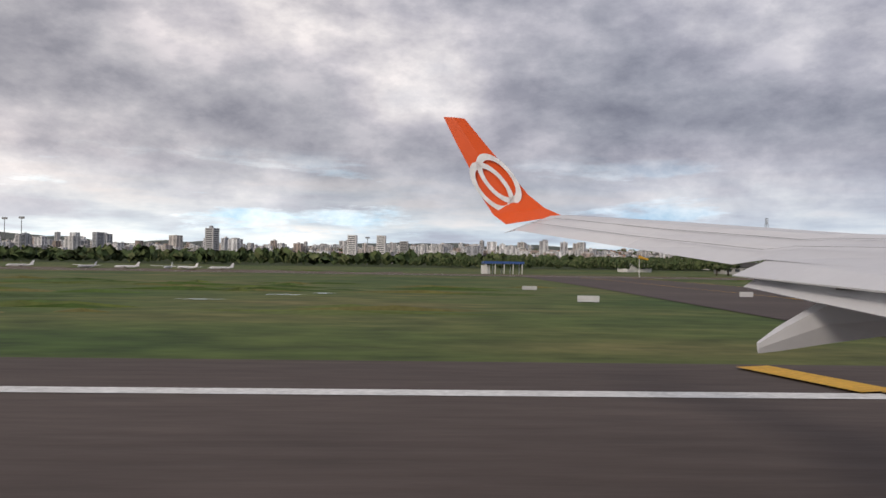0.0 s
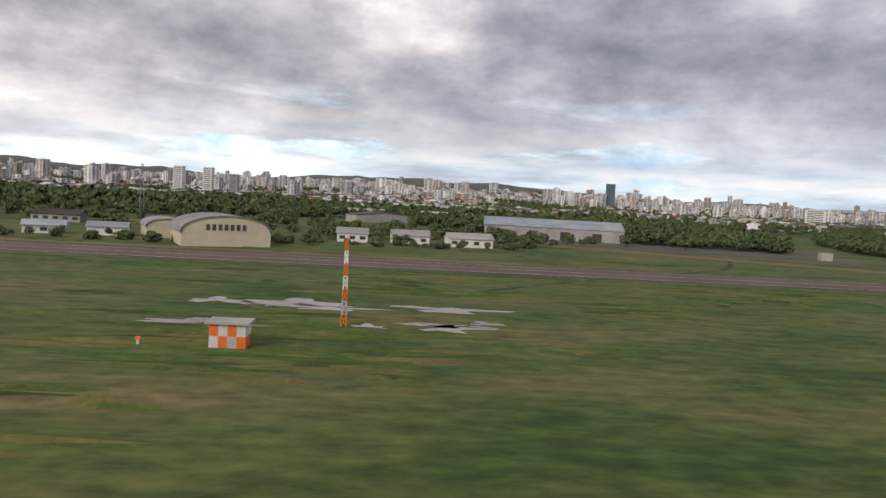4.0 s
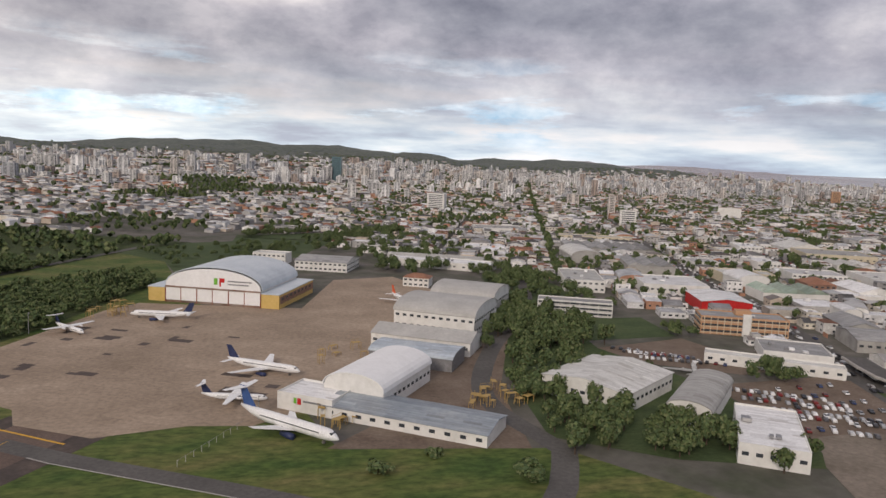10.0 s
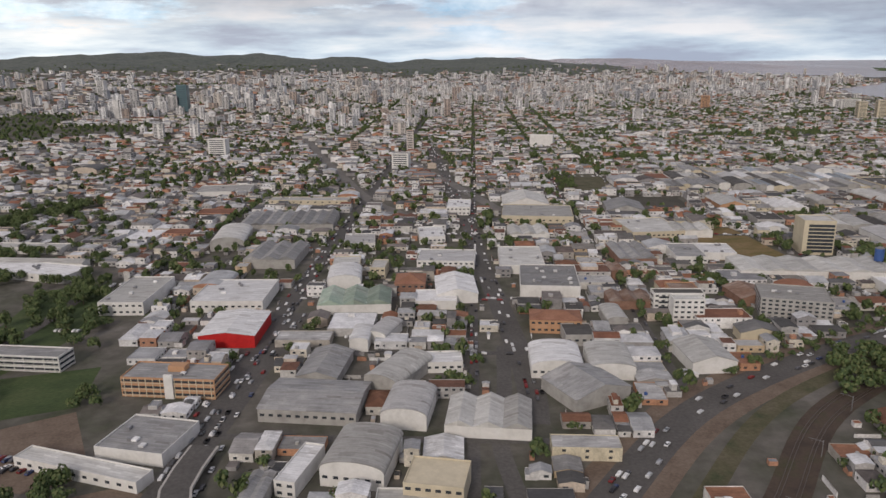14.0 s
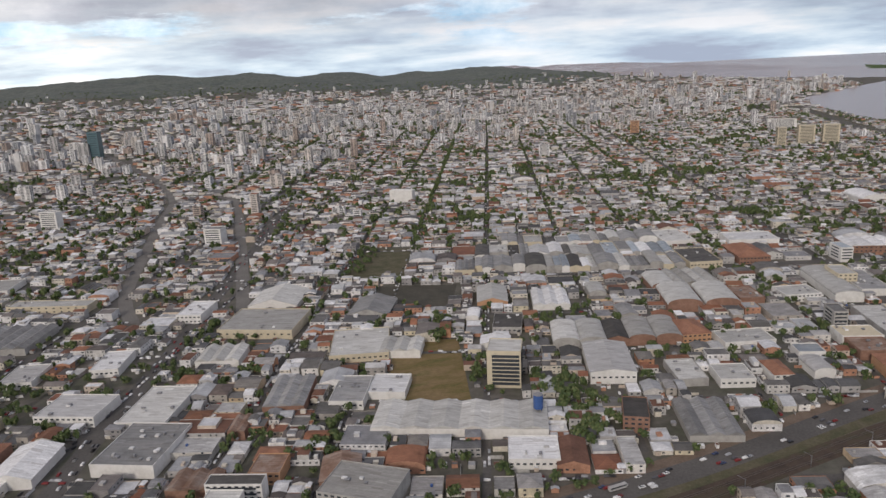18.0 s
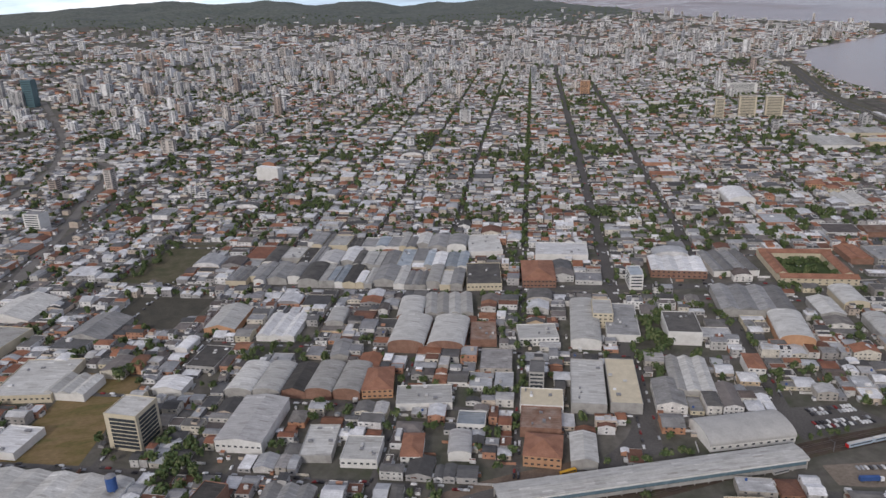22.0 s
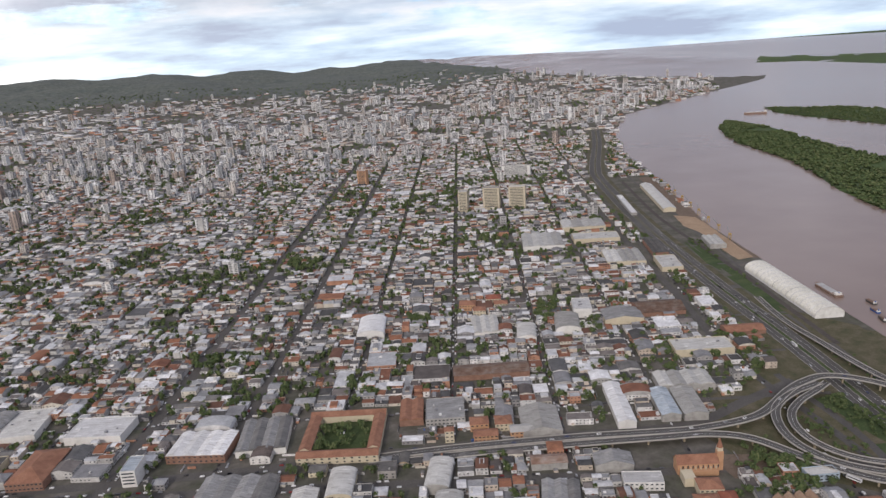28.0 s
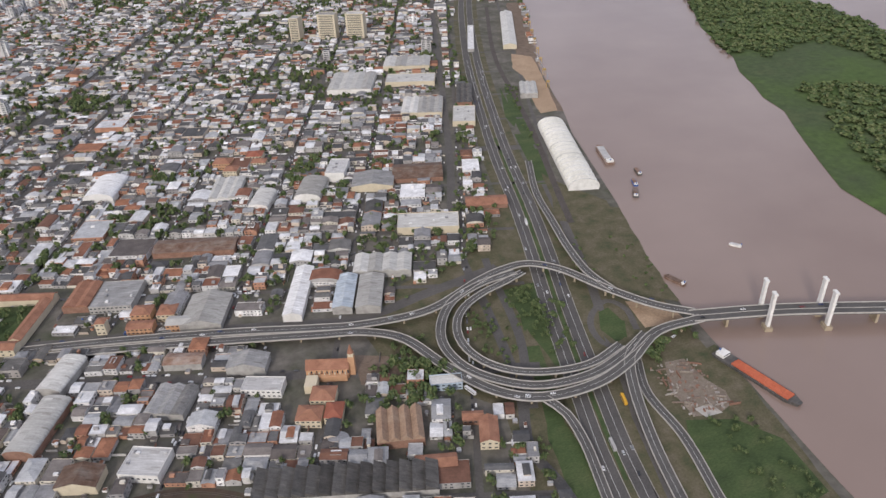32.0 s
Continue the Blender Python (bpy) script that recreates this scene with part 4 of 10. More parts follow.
def roof_part(kind, w, d, h, material, parent, rise=None, over=0.5, n=4):
    bm = bmesh.new()
    if kind == "flat":
        box(bm, 0, 0, h - 0.35, w - 0.6, d - 0.6, 0.3)
    elif kind == "gable":
        r = rise or w * 0.14
        prism(bm, [(-w / 2 - over, h - 0.1), (0, h + r), (w / 2 + over, h - 0.1), (w / 2 + over, h + 0.15), (0, h + r + 0.25), (-w / 2 - over, h + 0.15)], -d / 2 - over, d / 2 + over)
    elif kind == "cross":
        r = rise or d * 0.14
        prism(bm, [(-d / 2 - over, h - 0.1), (0, h + r), (d / 2 + over, h - 0.1), (d / 2 + over, h + 0.15), (0, h + r + 0.25), (-d / 2 - over, h + 0.15)], -w / 2 - over, w / 2 + over)
        bmesh.ops.rotate(bm, verts=bm.verts[:], matrix=Matrix.Rotation(math.pi / 2, 3, "Z"))
    elif kind in ("arch", "xarch"):
        a, b = (w, d) if kind == "arch" else (d, w)
        r = rise or a * 0.2
        top = arch_profile(a + 2 * over, h, r)
        low = [(x * 0.985, z - 0.25) for x, z in reversed(top)]
        prism(bm, top + low, -b / 2 - over, b / 2 + over)
        if kind == "xarch":
            bmesh.ops.rotate(bm, verts=bm.verts[:], matrix=Matrix.Rotation(math.pi / 2, 3, "Z"))
    elif kind == "hip":
        r = rise or min(w, d) * 0.2
        k = max(0.0, (w - d) / 2)
        kk = max(0.0, (d - w) / 2)
        a = [bm.verts.new((sx * (w / 2 + over), sy * (d / 2 + over), h)) for sx, sy in ((-1, -1), (1, -1), (1, 1), (-1, 1))]
        e0, e1 = bm.verts.new((-k, -kk, h + r)), bm.verts.new((k + 0.01, kk + 0.01, h + r))
        if w >= d:
            for f in ((a[0], a[1], e1, e0), (a[1], a[2], e1), (a[2], a[3], e0, e1), (a[3], a[0], e0)):
                bm.faces.new(f)
        else:
            for f in ((a[0], a[1], e0), (a[1], a[2], e1, e0), (a[2], a[3], e1), (a[3], a[0], e0, e1)):
                bm.faces.new(f)
        bm.faces.new(a[::-1])
    elif kind in ("saw", "multi"):
        bm.free()
        s = w / n
        for i in range(n):
            x0 = -w / 2 + i * s
            bm = bmesh.new()
            if kind == "saw":
                prism(bm, [(x0 + 0.02, h), (x0 + s - 0.02, h), (x0 + s - 0.02, h + 0.2), (x0 + 0.15, h + (rise or 3.0))], -d / 2 - 0.2, d / 2 + 0.2)
            else:
                prism(bm, [(x0 + 0.02, h), (x0 + s - 0.02, h), (x0 + s / 2, h + (rise or s * 0.22))], -d / 2 - 0.3, d / 2 + 0.3)
            last = part("roof_bay", bm, material, parent)
        return last
    return part("roof", bm, material, parent)


def end_walls(kind, w, d, h, material, parent, rise=None):
    """The wall above the eaves at both ends of an arched or gabled roof."""
    bm = bmesh.new()
    a, b = (w, d) if kind in ("arch", "gable") else (d, w)
    r = rise or a * (0.2 if "arch" in kind else 0.14)
    prof = arch_profile(a - 0.2, h - 0.05, r - 0.25) if "arch" in kind else [(-a / 2, h - 0.05), (0, h + r - 0.05), (a / 2, h - 0.05)]
    bm.free()
    for y in (-b / 2, b / 2 - 0.3):
        bm = bmesh.new()
        prism(bm, prof, y, y + 0.3)
        if kind in ("xarch", "cross"):
            bmesh.ops.rotate(bm, verts=bm.verts[:], matrix=Matrix.Rotation(math.pi / 2, 3, "Z"))
        part("gable_wall", bm, material, parent)


def building(name, x, y, ang, w, d, h, roof="flat", wall=None, top=None, storeys=0, sides="f", label="", category="building", rise=None, n=4, gap=4.0, ww=2.2, wh=1.3, group="", z=0.0):
    wall, top = wall or WHITEWALL, top or GREYROOF
    ob = thing(name, x, y, z, ang, label, category, group)
    bm = bmesh.new()
    if roof == "flat":
        for cx, cy, sx, sy in ((0, -d / 2 + 0.15, w, 0.3), (0, d / 2 - 0.15, w, 0.3), (-w / 2 + 0.15, 0, 0.3, d - 0.6), (w / 2 - 0.15, 0, 0.3, d - 0.6)):
            box(bm, cx, cy, h / 2 + 0.25, sx, sy, h + 0.5)
    else:
        box(bm, 0, 0, h / 2, w, d, h)
    part("wall", bm, wall, ob)
    roof_part(roof, w, d, h, top, ob, rise, n=n)
    if roof in ("gable", "cross", "arch", "xarch"):
        end_walls(roof, w, d, h, wall, ob, rise)
    if storeys:
        windows(ob, w, d, h, storeys, sides, gap, ww, wh)
    if roof == "flat" and w * d > 700 and h < 20:
        urng = random.Random(int(x * 7 + y))
        for _ in range(14 if "rooftop plant" in label else 4):
            uw, ud, uh = urng.uniform(1.2, 3.6), urng.uniform(1.2, 3.0), urng.uniform(0.7, 1.6)
            box_part("roof_unit", (uw, ud, uh), (urng.uniform(-0.4, 0.4) * w, urng.uniform(-0.4, 0.4) * d, h + 0.1 + uh / 2), STEEL if urng.random() < 0.6 else WHITEROOF, ob, "boxy rooftop plant unit")
    return ob


GREENROOF = surface("pale_green_sheet", [(0.22, 0.30, 0.24), (0.32, 0.40, 0.33), (0.42, 0.46, 0.40)], 0.7, 0.06, 0.1, grit=0.1, sheets=(7.0, 1.5, 0.0))
BLUEWALL = surface("pale_blue_paint", [(0.36, 0.44, 0.52), (0.46, 0.54, 0.62)], 0.85, 0.1, 0.1)
FOOT = []


def taken(x, y, w, d, ang, pad=3.0):
    FOOT.append((x, y, w / 2 + pad, d / 2 + pad, math.cos(radians(ang)), math.sin(radians(ang))))


def is_taken(x, y, pad=0.0):
    for fx, fy, a, b, c, s in FOOT:
        dx, dy = x - fx, y - fy
        if abs(dx * c + dy * s) < a + pad and abs(-dx * s + dy * c) < b + pad:
            return True
    return False


# name, x, y, angle, width, depth, eaves, roof, wall, roof material, storeys, sides, label, rise, pieces
PLACES = [
    ("office_block", 881, 607, -22, 45, 40, 8, "cross", WHITEWALL, GREYROOF, 2, "fr", "white two-storey office with grey roof behind the hangar", 3, 1),
    ("hangar", 932, 391, -33, 48, 48, 11, "xarch", WHITEWALL, STONEROOF, 2, "fr", "white hangar with grey barrel roof and a band of windows", 6, 1),
    ("hangar", 960, 437, -33, 42, 40, 11, "xarch", WHITEWALL, STONEROOF, 2, "fr", "white hangar with grey barrel roof beside its twin", 6, 1),
    ("workshop", 909, 343, -31, 53, 24, 7, "cross", WHITEWALL, STONEROOF, 1, "f", "low white workshop with a weathered pale roof", None, 1),
    ("shed", 898, 315, -31, 41, 22, 6, "xarch", STEEL, BLUEROOF, 0, "f", "low grey shed with a curved sheet roof", 2.5, 1),
    ("hangar", 873, 273, -36, 26, 46, 8, "arch", WHITEWALL, FRESHWHITE, 1, "r", "small white hangar with a barrel roof", 6, 1),
    ("shed", 880, 236, -36, 64, 22, 4.5, "cross", WHITEWALL, BLUEROOF, 1, "f", "long low shed with a rusting grey sheet roof", 2, 1),
    ("warehouse", 971, 261, -54, 39, 45, 8, "gable", WHITEWALL, PALEROOF, 1, "rf", "white warehouse with a pale low roof among trees", 2.5, 1),
    ("shed", 1000, 236, -44, 17, 50, 6, "arch", WHITEWALL, PALEROOF, 0, "f", "old barrel-roofed shed with stained pale sheets", 4, 1),
    ("shop", 1001, 196, -34, 22, 44, 7, "flat", WHITEWALL, WHITEROOF, 1, "fl", "white flat-roofed commercial building", None, 1),
    ("office_block", 1025, 415, -24, 48, 14, 9, "flat", WHITEWALL, GREYROOF, 0, "fr", "white slab office with long window bands", None, 1),
    ("office_block", 1107, 356, -23, 50, 20, 10.5, "flat", ORANGEWALL, GREYROOF, 0, "flr", "orange and cream three-storey office block", None, 1),
    ("shop", 1140, 426, -18, 34, 42, 8, "gable", REDPAINT, WHITEROOF, 0, "f", "red-fronted store with a white sheet roof", 2, 1),
    ("warehouse", 1143, 495, -18, 50, 50, 8, "flat", WHITEWALL, WHITEROOF, 1, "f", "wide white flat-roofed warehouse", None, 1),
    ("showroom", 1097, 299, -30, 33, 30, 6, "flat", WHITEWALL, GREYROOF, 0, "f", "showroom with a wide grey flat roof", None, 1),
    ("showroom", 1072, 283, -36, 64, 10, 5, "flat", WHITEWALL, PALEROOF, 1, "f", "long low white showroom", None, 1),
    ("warehouse", 1174, 312, -24, 48, 34, 7, "cross", GREYWALL, GREYROOF, 1, "f", "grey warehouse with stepped sheet roofs", 2.5, 1),
    ("warehouse", 1185, 251, -28, 27, 32, 8, "arch", WHITEWALL, PALEROOF, 1, "f", "white hall with a barrel roof on the avenue", 4.5, 1),
    ("warehouse", 1221, 330, -45, 20, 38, 7, "arch", GREYWALL, PALEROOF, 0, "f", "long grey barrel-roofed shed behind the avenue", 4, 1),
    ("office_block", 1210, 224, -28, 24, 20, 9, "flat", CREAMWALL, CREAMWALL, 2, "f", "cream two-storey office building", None, 1),
    ("office_block", 1421, 356, -20, 20, 12, 17, "flat", WHITEWALL, PALEROOF, 5, "f", "white five-storey block with small windows", None, 1),
    ("shop", 1147, 940, -10, 66, 50, 7, "flat", WHITEWALL, PALEROOF, 0, "f", "large pale round-fronted store", None, 1),
    ("warehouse", 1369, 453, -23, 43, 55, 9, "flat", WHITEWALL, GREYROOF, 0, "f", "flat-roofed store with rooftop plant", None, 1),
    ("warehouse", 1461, 672, -24, 74, 60, 9, "flat", CREAMWALL, PALEROOF, 1, "f", "large cream flat-roofed warehouse", None, 1),
    ("warehouse", 1308, 318, -21, 28, 30, 7, "arch", WHITEWALL, WHITEROOF, 1, "f", "white hall with a curved roof by the road", 4, 1),
    ("warehouse", 1336, 308, -21, 24, 32, 7, "arch", WHITEWALL, PALEROOF, 0, "f", "grey hall with a curved roof by the road", 3, 1),
    ("factory", 1579, 415, -22, 120, 40, 8, "multi", WHITEWALL, PALEROOF, 0, "f", "long factory hall with ridged pale roofs", 2.2, 6),
    ("office_block", 1499, 348, -34, 44, 34, 14, "flat", GREYWALL, PALEROOF, 5, "fl", "pale grey five-storey office block", None, 1),
    ("house", 1335, 373, -23, 32, 20, 9, "hip", ORANGEWALL, TILEROOF, 2, "f", "orange two-storey house with a clay tile roof", 3, 1),
    ("office_tower", 1634, 470, -26, 26, 26, 30, "flat", CREAMWALL, PALEROOF, 0, "f", "tower with beige piers and dark glass floors", None, 1),
    ("warehouse", 1719, 461, -21, 35, 60, 10, "gable", WHITEWALL, WHITEROOF, 1, "f", "white warehouse with a bright ribbed roof", 2.5, 1),
    ("warehouse", 1714, 530, -21, 22.5, 46, 7, "arch", GREYWALL, PALEROOF, 0, "f", "barrel-vaulted pale warehouse bay", 4, 1),
    ("warehouse", 1736, 523, -21, 22.5, 46, 7, "arch", GREYWALL, PALEROOF, 0, "f", "barrel-vaulted pale warehouse bay", 4, 1),
    ("warehouse", 1757, 518, -21, 20, 44, 7, "gable", BRICK, DARKROOF, 0, "f", "brick warehouse bay with a dark roof", 3, 1),
    ("warehouse", 1777, 512, -21, 22, 46, 7, "arch", BRICK, PALEROOF, 0, "f", "barrel-vaulted pale warehouse bay", 4, 1),
    ("warehouse", 1799, 505, -21, 22, 46, 7, "arch", BRICK, PALEROOF, 0, "f", "barrel-vaulted pale warehouse bay", 4, 1),
    ("warehouse", 1861, 574, -21, 33, 56, 8, "arch", BRICK, PALEROOF, 0, "f", "large vaulted hall with a brick gable", 6, 1),
    ("warehouse", 1895, 562, -21, 33, 56, 8, "arch", BRICK, PALEROOF, 0, "f", "large vaulted hall with a brick gable", 6, 1),
    ("apartment_slab", 1738, 1248, -35, 44, 14, 23, "flat", WHITEWALL, WHITEROOF, 0, "f", "bare white slab building above low houses", None, 1),
    ("warehouse", 1981, 444, -22, 27, 70, 9, "flat", GREYWALL, PALEROOF, 0, "f", "large grey warehouse with a pale roof", None, 1),
    ("warehouse", 2008, 437, -21, 24, 70, 9, "flat", GREYWALL, CREAMWALL, 0, "f", "warehouse with a beige flat roof", None, 1),
    ("tower_block", 1944, 461, -22, 12, 22, 19, "flat", GREYWALL, GREYROOF, 5, "f", "narrow grey tower beside the warehouse", None, 1),
    ("market_hall", 2062, 358, -5, 64, 32, 5, "xarch", WHITEWALL, STONEROOF, 1, "f", "large hall with a low grey barrel roof and white front", 6, 1),
    ("warehouse", 2025, 550, -22, 27, 90, 8, "arch", WHITEWALL, PALEROOF, 0, "f", "long white hall with a barrel roof", 4, 1),
    ("shop", 2060, 545, -22, 30, 70, 7, "flat", WHITEWALL, GREYROOF, 0, "f", "grey flat-roofed commercial building on the avenue", None, 1),
    ("factory", 2182, 655, -22, 60, 45, 9, "multi", BRICK, WHITEROOF, 2, "f", "brick factory with white ridged roof", 2, 4),
    ("office_block", 2104, 512, -21, 30, 44, 13, "flat", WHITEWALL, DARKROOF, 0, "f", "square block with a dark flat roof and inner court", None, 1),
    ("warehouse", 2198, 483, -25, 30, 55, 8, "arch", ORANGEWALL, PALEROOF, 0, "f", "vaulted hall with an orange gable", 6, 1),
    ("warehouse", 2205, 550, -22, 70, 60, 8, "multi", GREYWALL, GREYROOF, 0, "f", "grey sheds with ridged roofs", 3, 4),
    ("factory", 2078, 740, -21, 62, 42, 9, "flat", WHITEWALL, WHITEROOF, 0, "f", "white flat-roofed warehouse on the avenue", None, 1),
    ("house", 2589, 393, -22, 20, 17, 9, "hip", CREAMWALL, TILEROOF, 2, "f", "cream parish house with a hipped clay tile roof", 4, 1),
    ("house", 2574, 376, -22, 20, 17, 8, "hip", CREAMWALL, TILEROOF, 2, "fl", "cream parish wing with a hipped clay tile roof", 4, 1),
    ("house", 2593, 373, -22, 14, 18, 7, "hip", CREAMWALL, WEATHERED, 2, "f", "cream parish annex with a red hipped roof", 3, 1),
    ("warehouse", 2599, 550, -20, 18, 84, 8, "gable", WHITEWALL, WHITEROOF, 0, "f", "long shed with a bright roof", 2.5, 1),
    ("warehouse", 2641, 530, -20, 19, 57, 8, "gable", GREYWALL, BLUEROOF, 0, "f", "shed with a pale blue roof", 2.5, 1),
    ("warehouse", 2664, 521, -20, 24, 56, 8, "gable", GREYWALL, PALEROOF, 0, "f", "shed with a pale grey roof", 2.5, 1),
    ("warehouse", 2690, 565, -20, 60, 34, 8, "multi", GREYWALL, PALEROOF, 0, "f", "pale sheds with ridged roofs", 2.5, 4),
    ("brewery_hall", 2636, 337, -14, 36, 34, 8, "multi", BRICK, OCHREROOF, 0, "f", "brick halls with four tan gabled roofs", 4.5, 4),
    ("factory", 2585, 300, -18, 130, 26, 8, "saw", GREYWALL, DARKROOF, 0, "f", "derelict sawtooth factory with black roofs", 4, 14),
    ("house", 2697, 306, -20, 14, 26, 8, "gable", CREAMWALL, TILEROOF, 2, "fl", "cream house with orange tile roof", 3, 1),
    ("house", 2692, 326, -20, 16, 9, 6, "cross", BRICK, TILEROOF, 1, "f", "low brick house with a tile roof", 2, 1),
    ("house", 2650, 294, -16, 30, 12, 6, "cross", CREAMWALL, TILEROOF, 0, "f", "long low house with an orange tile roof", 2.5, 1),
    ("riverside_warehouse", 2880, 985, -22, 64, 70, 9, "multi", CREAMWALL, PALEROOF, 0, "f", "old warehouse with cream walls and ridged roof", 2.5, 5),
    ("riverside_warehouse", 2905, 1120, -22, 85, 45, 9, "flat", CREAMWALL, PALEROOF, 0, "f", "long cream riverside warehouse", None, 1),
    ("riverside_warehouse", 2930, 1215, -22, 85, 60, 9, "multi", CREAMWALL, PALEROOF, 0, "f", "long riverside warehouse with pale roof", 2.5, 4),
    ("warehouse", 2808, 1150, -22, 75, 90, 9, "multi", WHITEWALL, PALEROOF, 0, "f", "large pale warehouse with ridged roofs", 2.5, 4),
    ("warehouse", 2510, 685, -18, 89, 28, 7, "cross", BRICK, RUSTROOF, 0, "f", "long shed with a reddish roof", 3, 1),
    ("warehouse", 2763, 629, -20, 70, 34, 9, "flat", CREAMWALL, PALEROOF, 0, "f", "cream warehouse with a stepped roof", None, 1),
    ("warehouse", 2735, 760, -20, 52, 40, 8, "gable", CREAMWALL, GREYROOF, 0, "f", "warehouse with a grey gabled roof", 4, 1),
    ("tower_block", 1146, 1305, -32, 34, 14, 33, "flat", WHITEWALL, PALEROOF, 0, "f", "white apartment slab above the houses", None, 1),
    ("tower_block", 1412, 1062, -25, 26, 20, 26, "flat", WHITEWALL, GREYROOF, 0, "f", "office tower with dark glass bands", None, 1),
    ("tower_block", -57, 1425, -5, 17, 17, 52, "flat", WHITEWALL, PALEROOF, 0, "f", "tall white apartment tower near the woods", None, 1),
    ("tower_block", 0, 1420, -5, 17, 17, 52, "flat", WHITEWALL, PALEROOF, 0, "f", "tall white apartment tower near the woods", None, 1),
    ("tower_block", 44, 1440, -5, 16, 16, 42, "flat", GREYWALL, PALEROOF, 0, "f", "grey-blue apartment tower beside two white ones", None, 1),
    ("tower_block", 1064, 2345, -15, 30, 30, 92, "flat", TEALGLASS, GREYROOF, 0, "f", "tall teal glass office tower", None, 1),
    ("tower_block", 2777, 1490, -30, 20, 28, 48, "flat", CREAMWALL, PALEROOF, 0, "f", "cream apartment tower near the river", None, 1),
    ("tower_block", 2842, 1478, -30, 38, 24, 50, "flat", CREAMWALL, PALEROOF, 0, "f", "cream double apartment tower near the river", None, 1),
    ("tower_block", 2897, 1456, -30, 38, 24, 50, "flat", CREAMWALL, PALEROOF, 0, "f", "cream double apartment tower near the river", None, 1),
    ("apartment_slab", 3050, 1800, -32, 80, 18, 32, "flat", WHITEWALL, PALEROOF, 0, "f", "long white apartment slab near the river", None, 1),
    ("tower_block", 2645, 1960, -32, 26, 20, 44, "flat", ORANGEWALL, PALEROOF, 0, "f", "ochre apartment tower above low roofs", None, 1),
]
GROUPS = {"hangar": "hangars round the apron", "warehouse": "warehouses of the industrial quarter", "factory": "factory halls", "tower_block": "tower blocks"}
for name, x, y, ang, w, d, h, roof, wall, top, st, sides, label, rise, n in PLACES:
    building(name, x, y, ang, w, d, h, roof, wall, top, st, sides, label, "tower" if "tower" in name else "building", rise, n, group=GROUPS.get(name, ""))
    taken(x, y, w, d, ang)

# buildings between the hangars and the diagonal avenue: name, x, y, angle, width, depth, eaves, roof, wall, roof material, storeys, label
AVENUE_QUARTER = [
    ("warehouse", 1185, 352, -24, 22, 38, 6, "gable", GREYWALL, GREYROOF, 0, "grey gabled warehouse with a weathered sheet roof"),
    ("warehouse", 1212, 386, -20, 11, 24, 7, "arch", WHITEWALL, WHITEROOF, 0, "narrow white hall with an arched roof"),
    ("factory", 1374, 517, -20, 36, 60, 7, "flat", WHITEWALL, PALEROOF, 0, "pale flat-roofed factory beside the diagonal avenue"),
    ("shop", 1247, 339, -15, 25, 16, 6, "flat", WHITEWALL, WHITEROOF, 1, "long white shop with a flat roof"),
    ("shed", 1140, 240, -22, 10, 24, 6, "multi", GREYWALL, GREYROOF, 0, "narrow grey shed with ridged sheet roofs"),
    ("factory", 1207, 731, -16, 95, 62, 7, "multi", GREYWALL, GREYROOF, 0, "long grey factory with a row of ridges"),
    ("store_row", 1240, 826, -21, 93, 22, 8, "flat", CREAMWALL, PALEROOF, 2, "long cream two-storey row with a pale roof"),
    ("shop", 1259, 624, -13, 28, 38, 6, "flat", WHITEWALL, WHITEROOF, 1, "low white shop with a bright flat roof"),
    ("shop", 1231, 540, -14, 22, 39, 8, "flat", CREAMWALL, PALEROOF, 2, "cream two-storey shop on the avenue"),
    ("shop", 1328, 624, -13, 24, 42, 7, "flat", WHITEWALL, WHITEROOF, 1, "white box-shaped store with a flat roof"),
    ("office_block", 1395, 737, -21, 26, 45, 9, "flat", WHITEWALL, WHITEROOF, 2, "bright white two-storey office among low roofs"),
    ("factory", 1539, 582, -13, 51, 62, 7, "flat", CREAMWALL, PALEROOF, 1, "cream flat-roofed factory with window bands"),
    ("warehouse", 1391, 298, -14, 25, 32, 7, "gable", WHITEWALL, PALEROOF, 0, "white warehouse with a ribbed pale roof beside the road"),
    ("shop", 1339, 350, -17, 18, 20, 7, "flat", GREYWALL, DARKROOF, 1, "grey shop with a dark flat roof"),
    ("workshop", 1277, 443, -17, 29, 26, 6, "flat", WHITEWALL, WHITEROOF, 0, "white flat-roofed workshop on a yard"),
    ("warehouse", 1228, 394, -38, 13, 26, 6, "arch", WHITEWALL, WHITEROOF, 0, "narrow white barrel-roofed hall off the avenue"),
    ("office_block", 1255, 525, -21, 12, 24, 9, "flat", CREAMWALL, PALEROOF, 2, "cream two-storey office behind the workshops"),
]

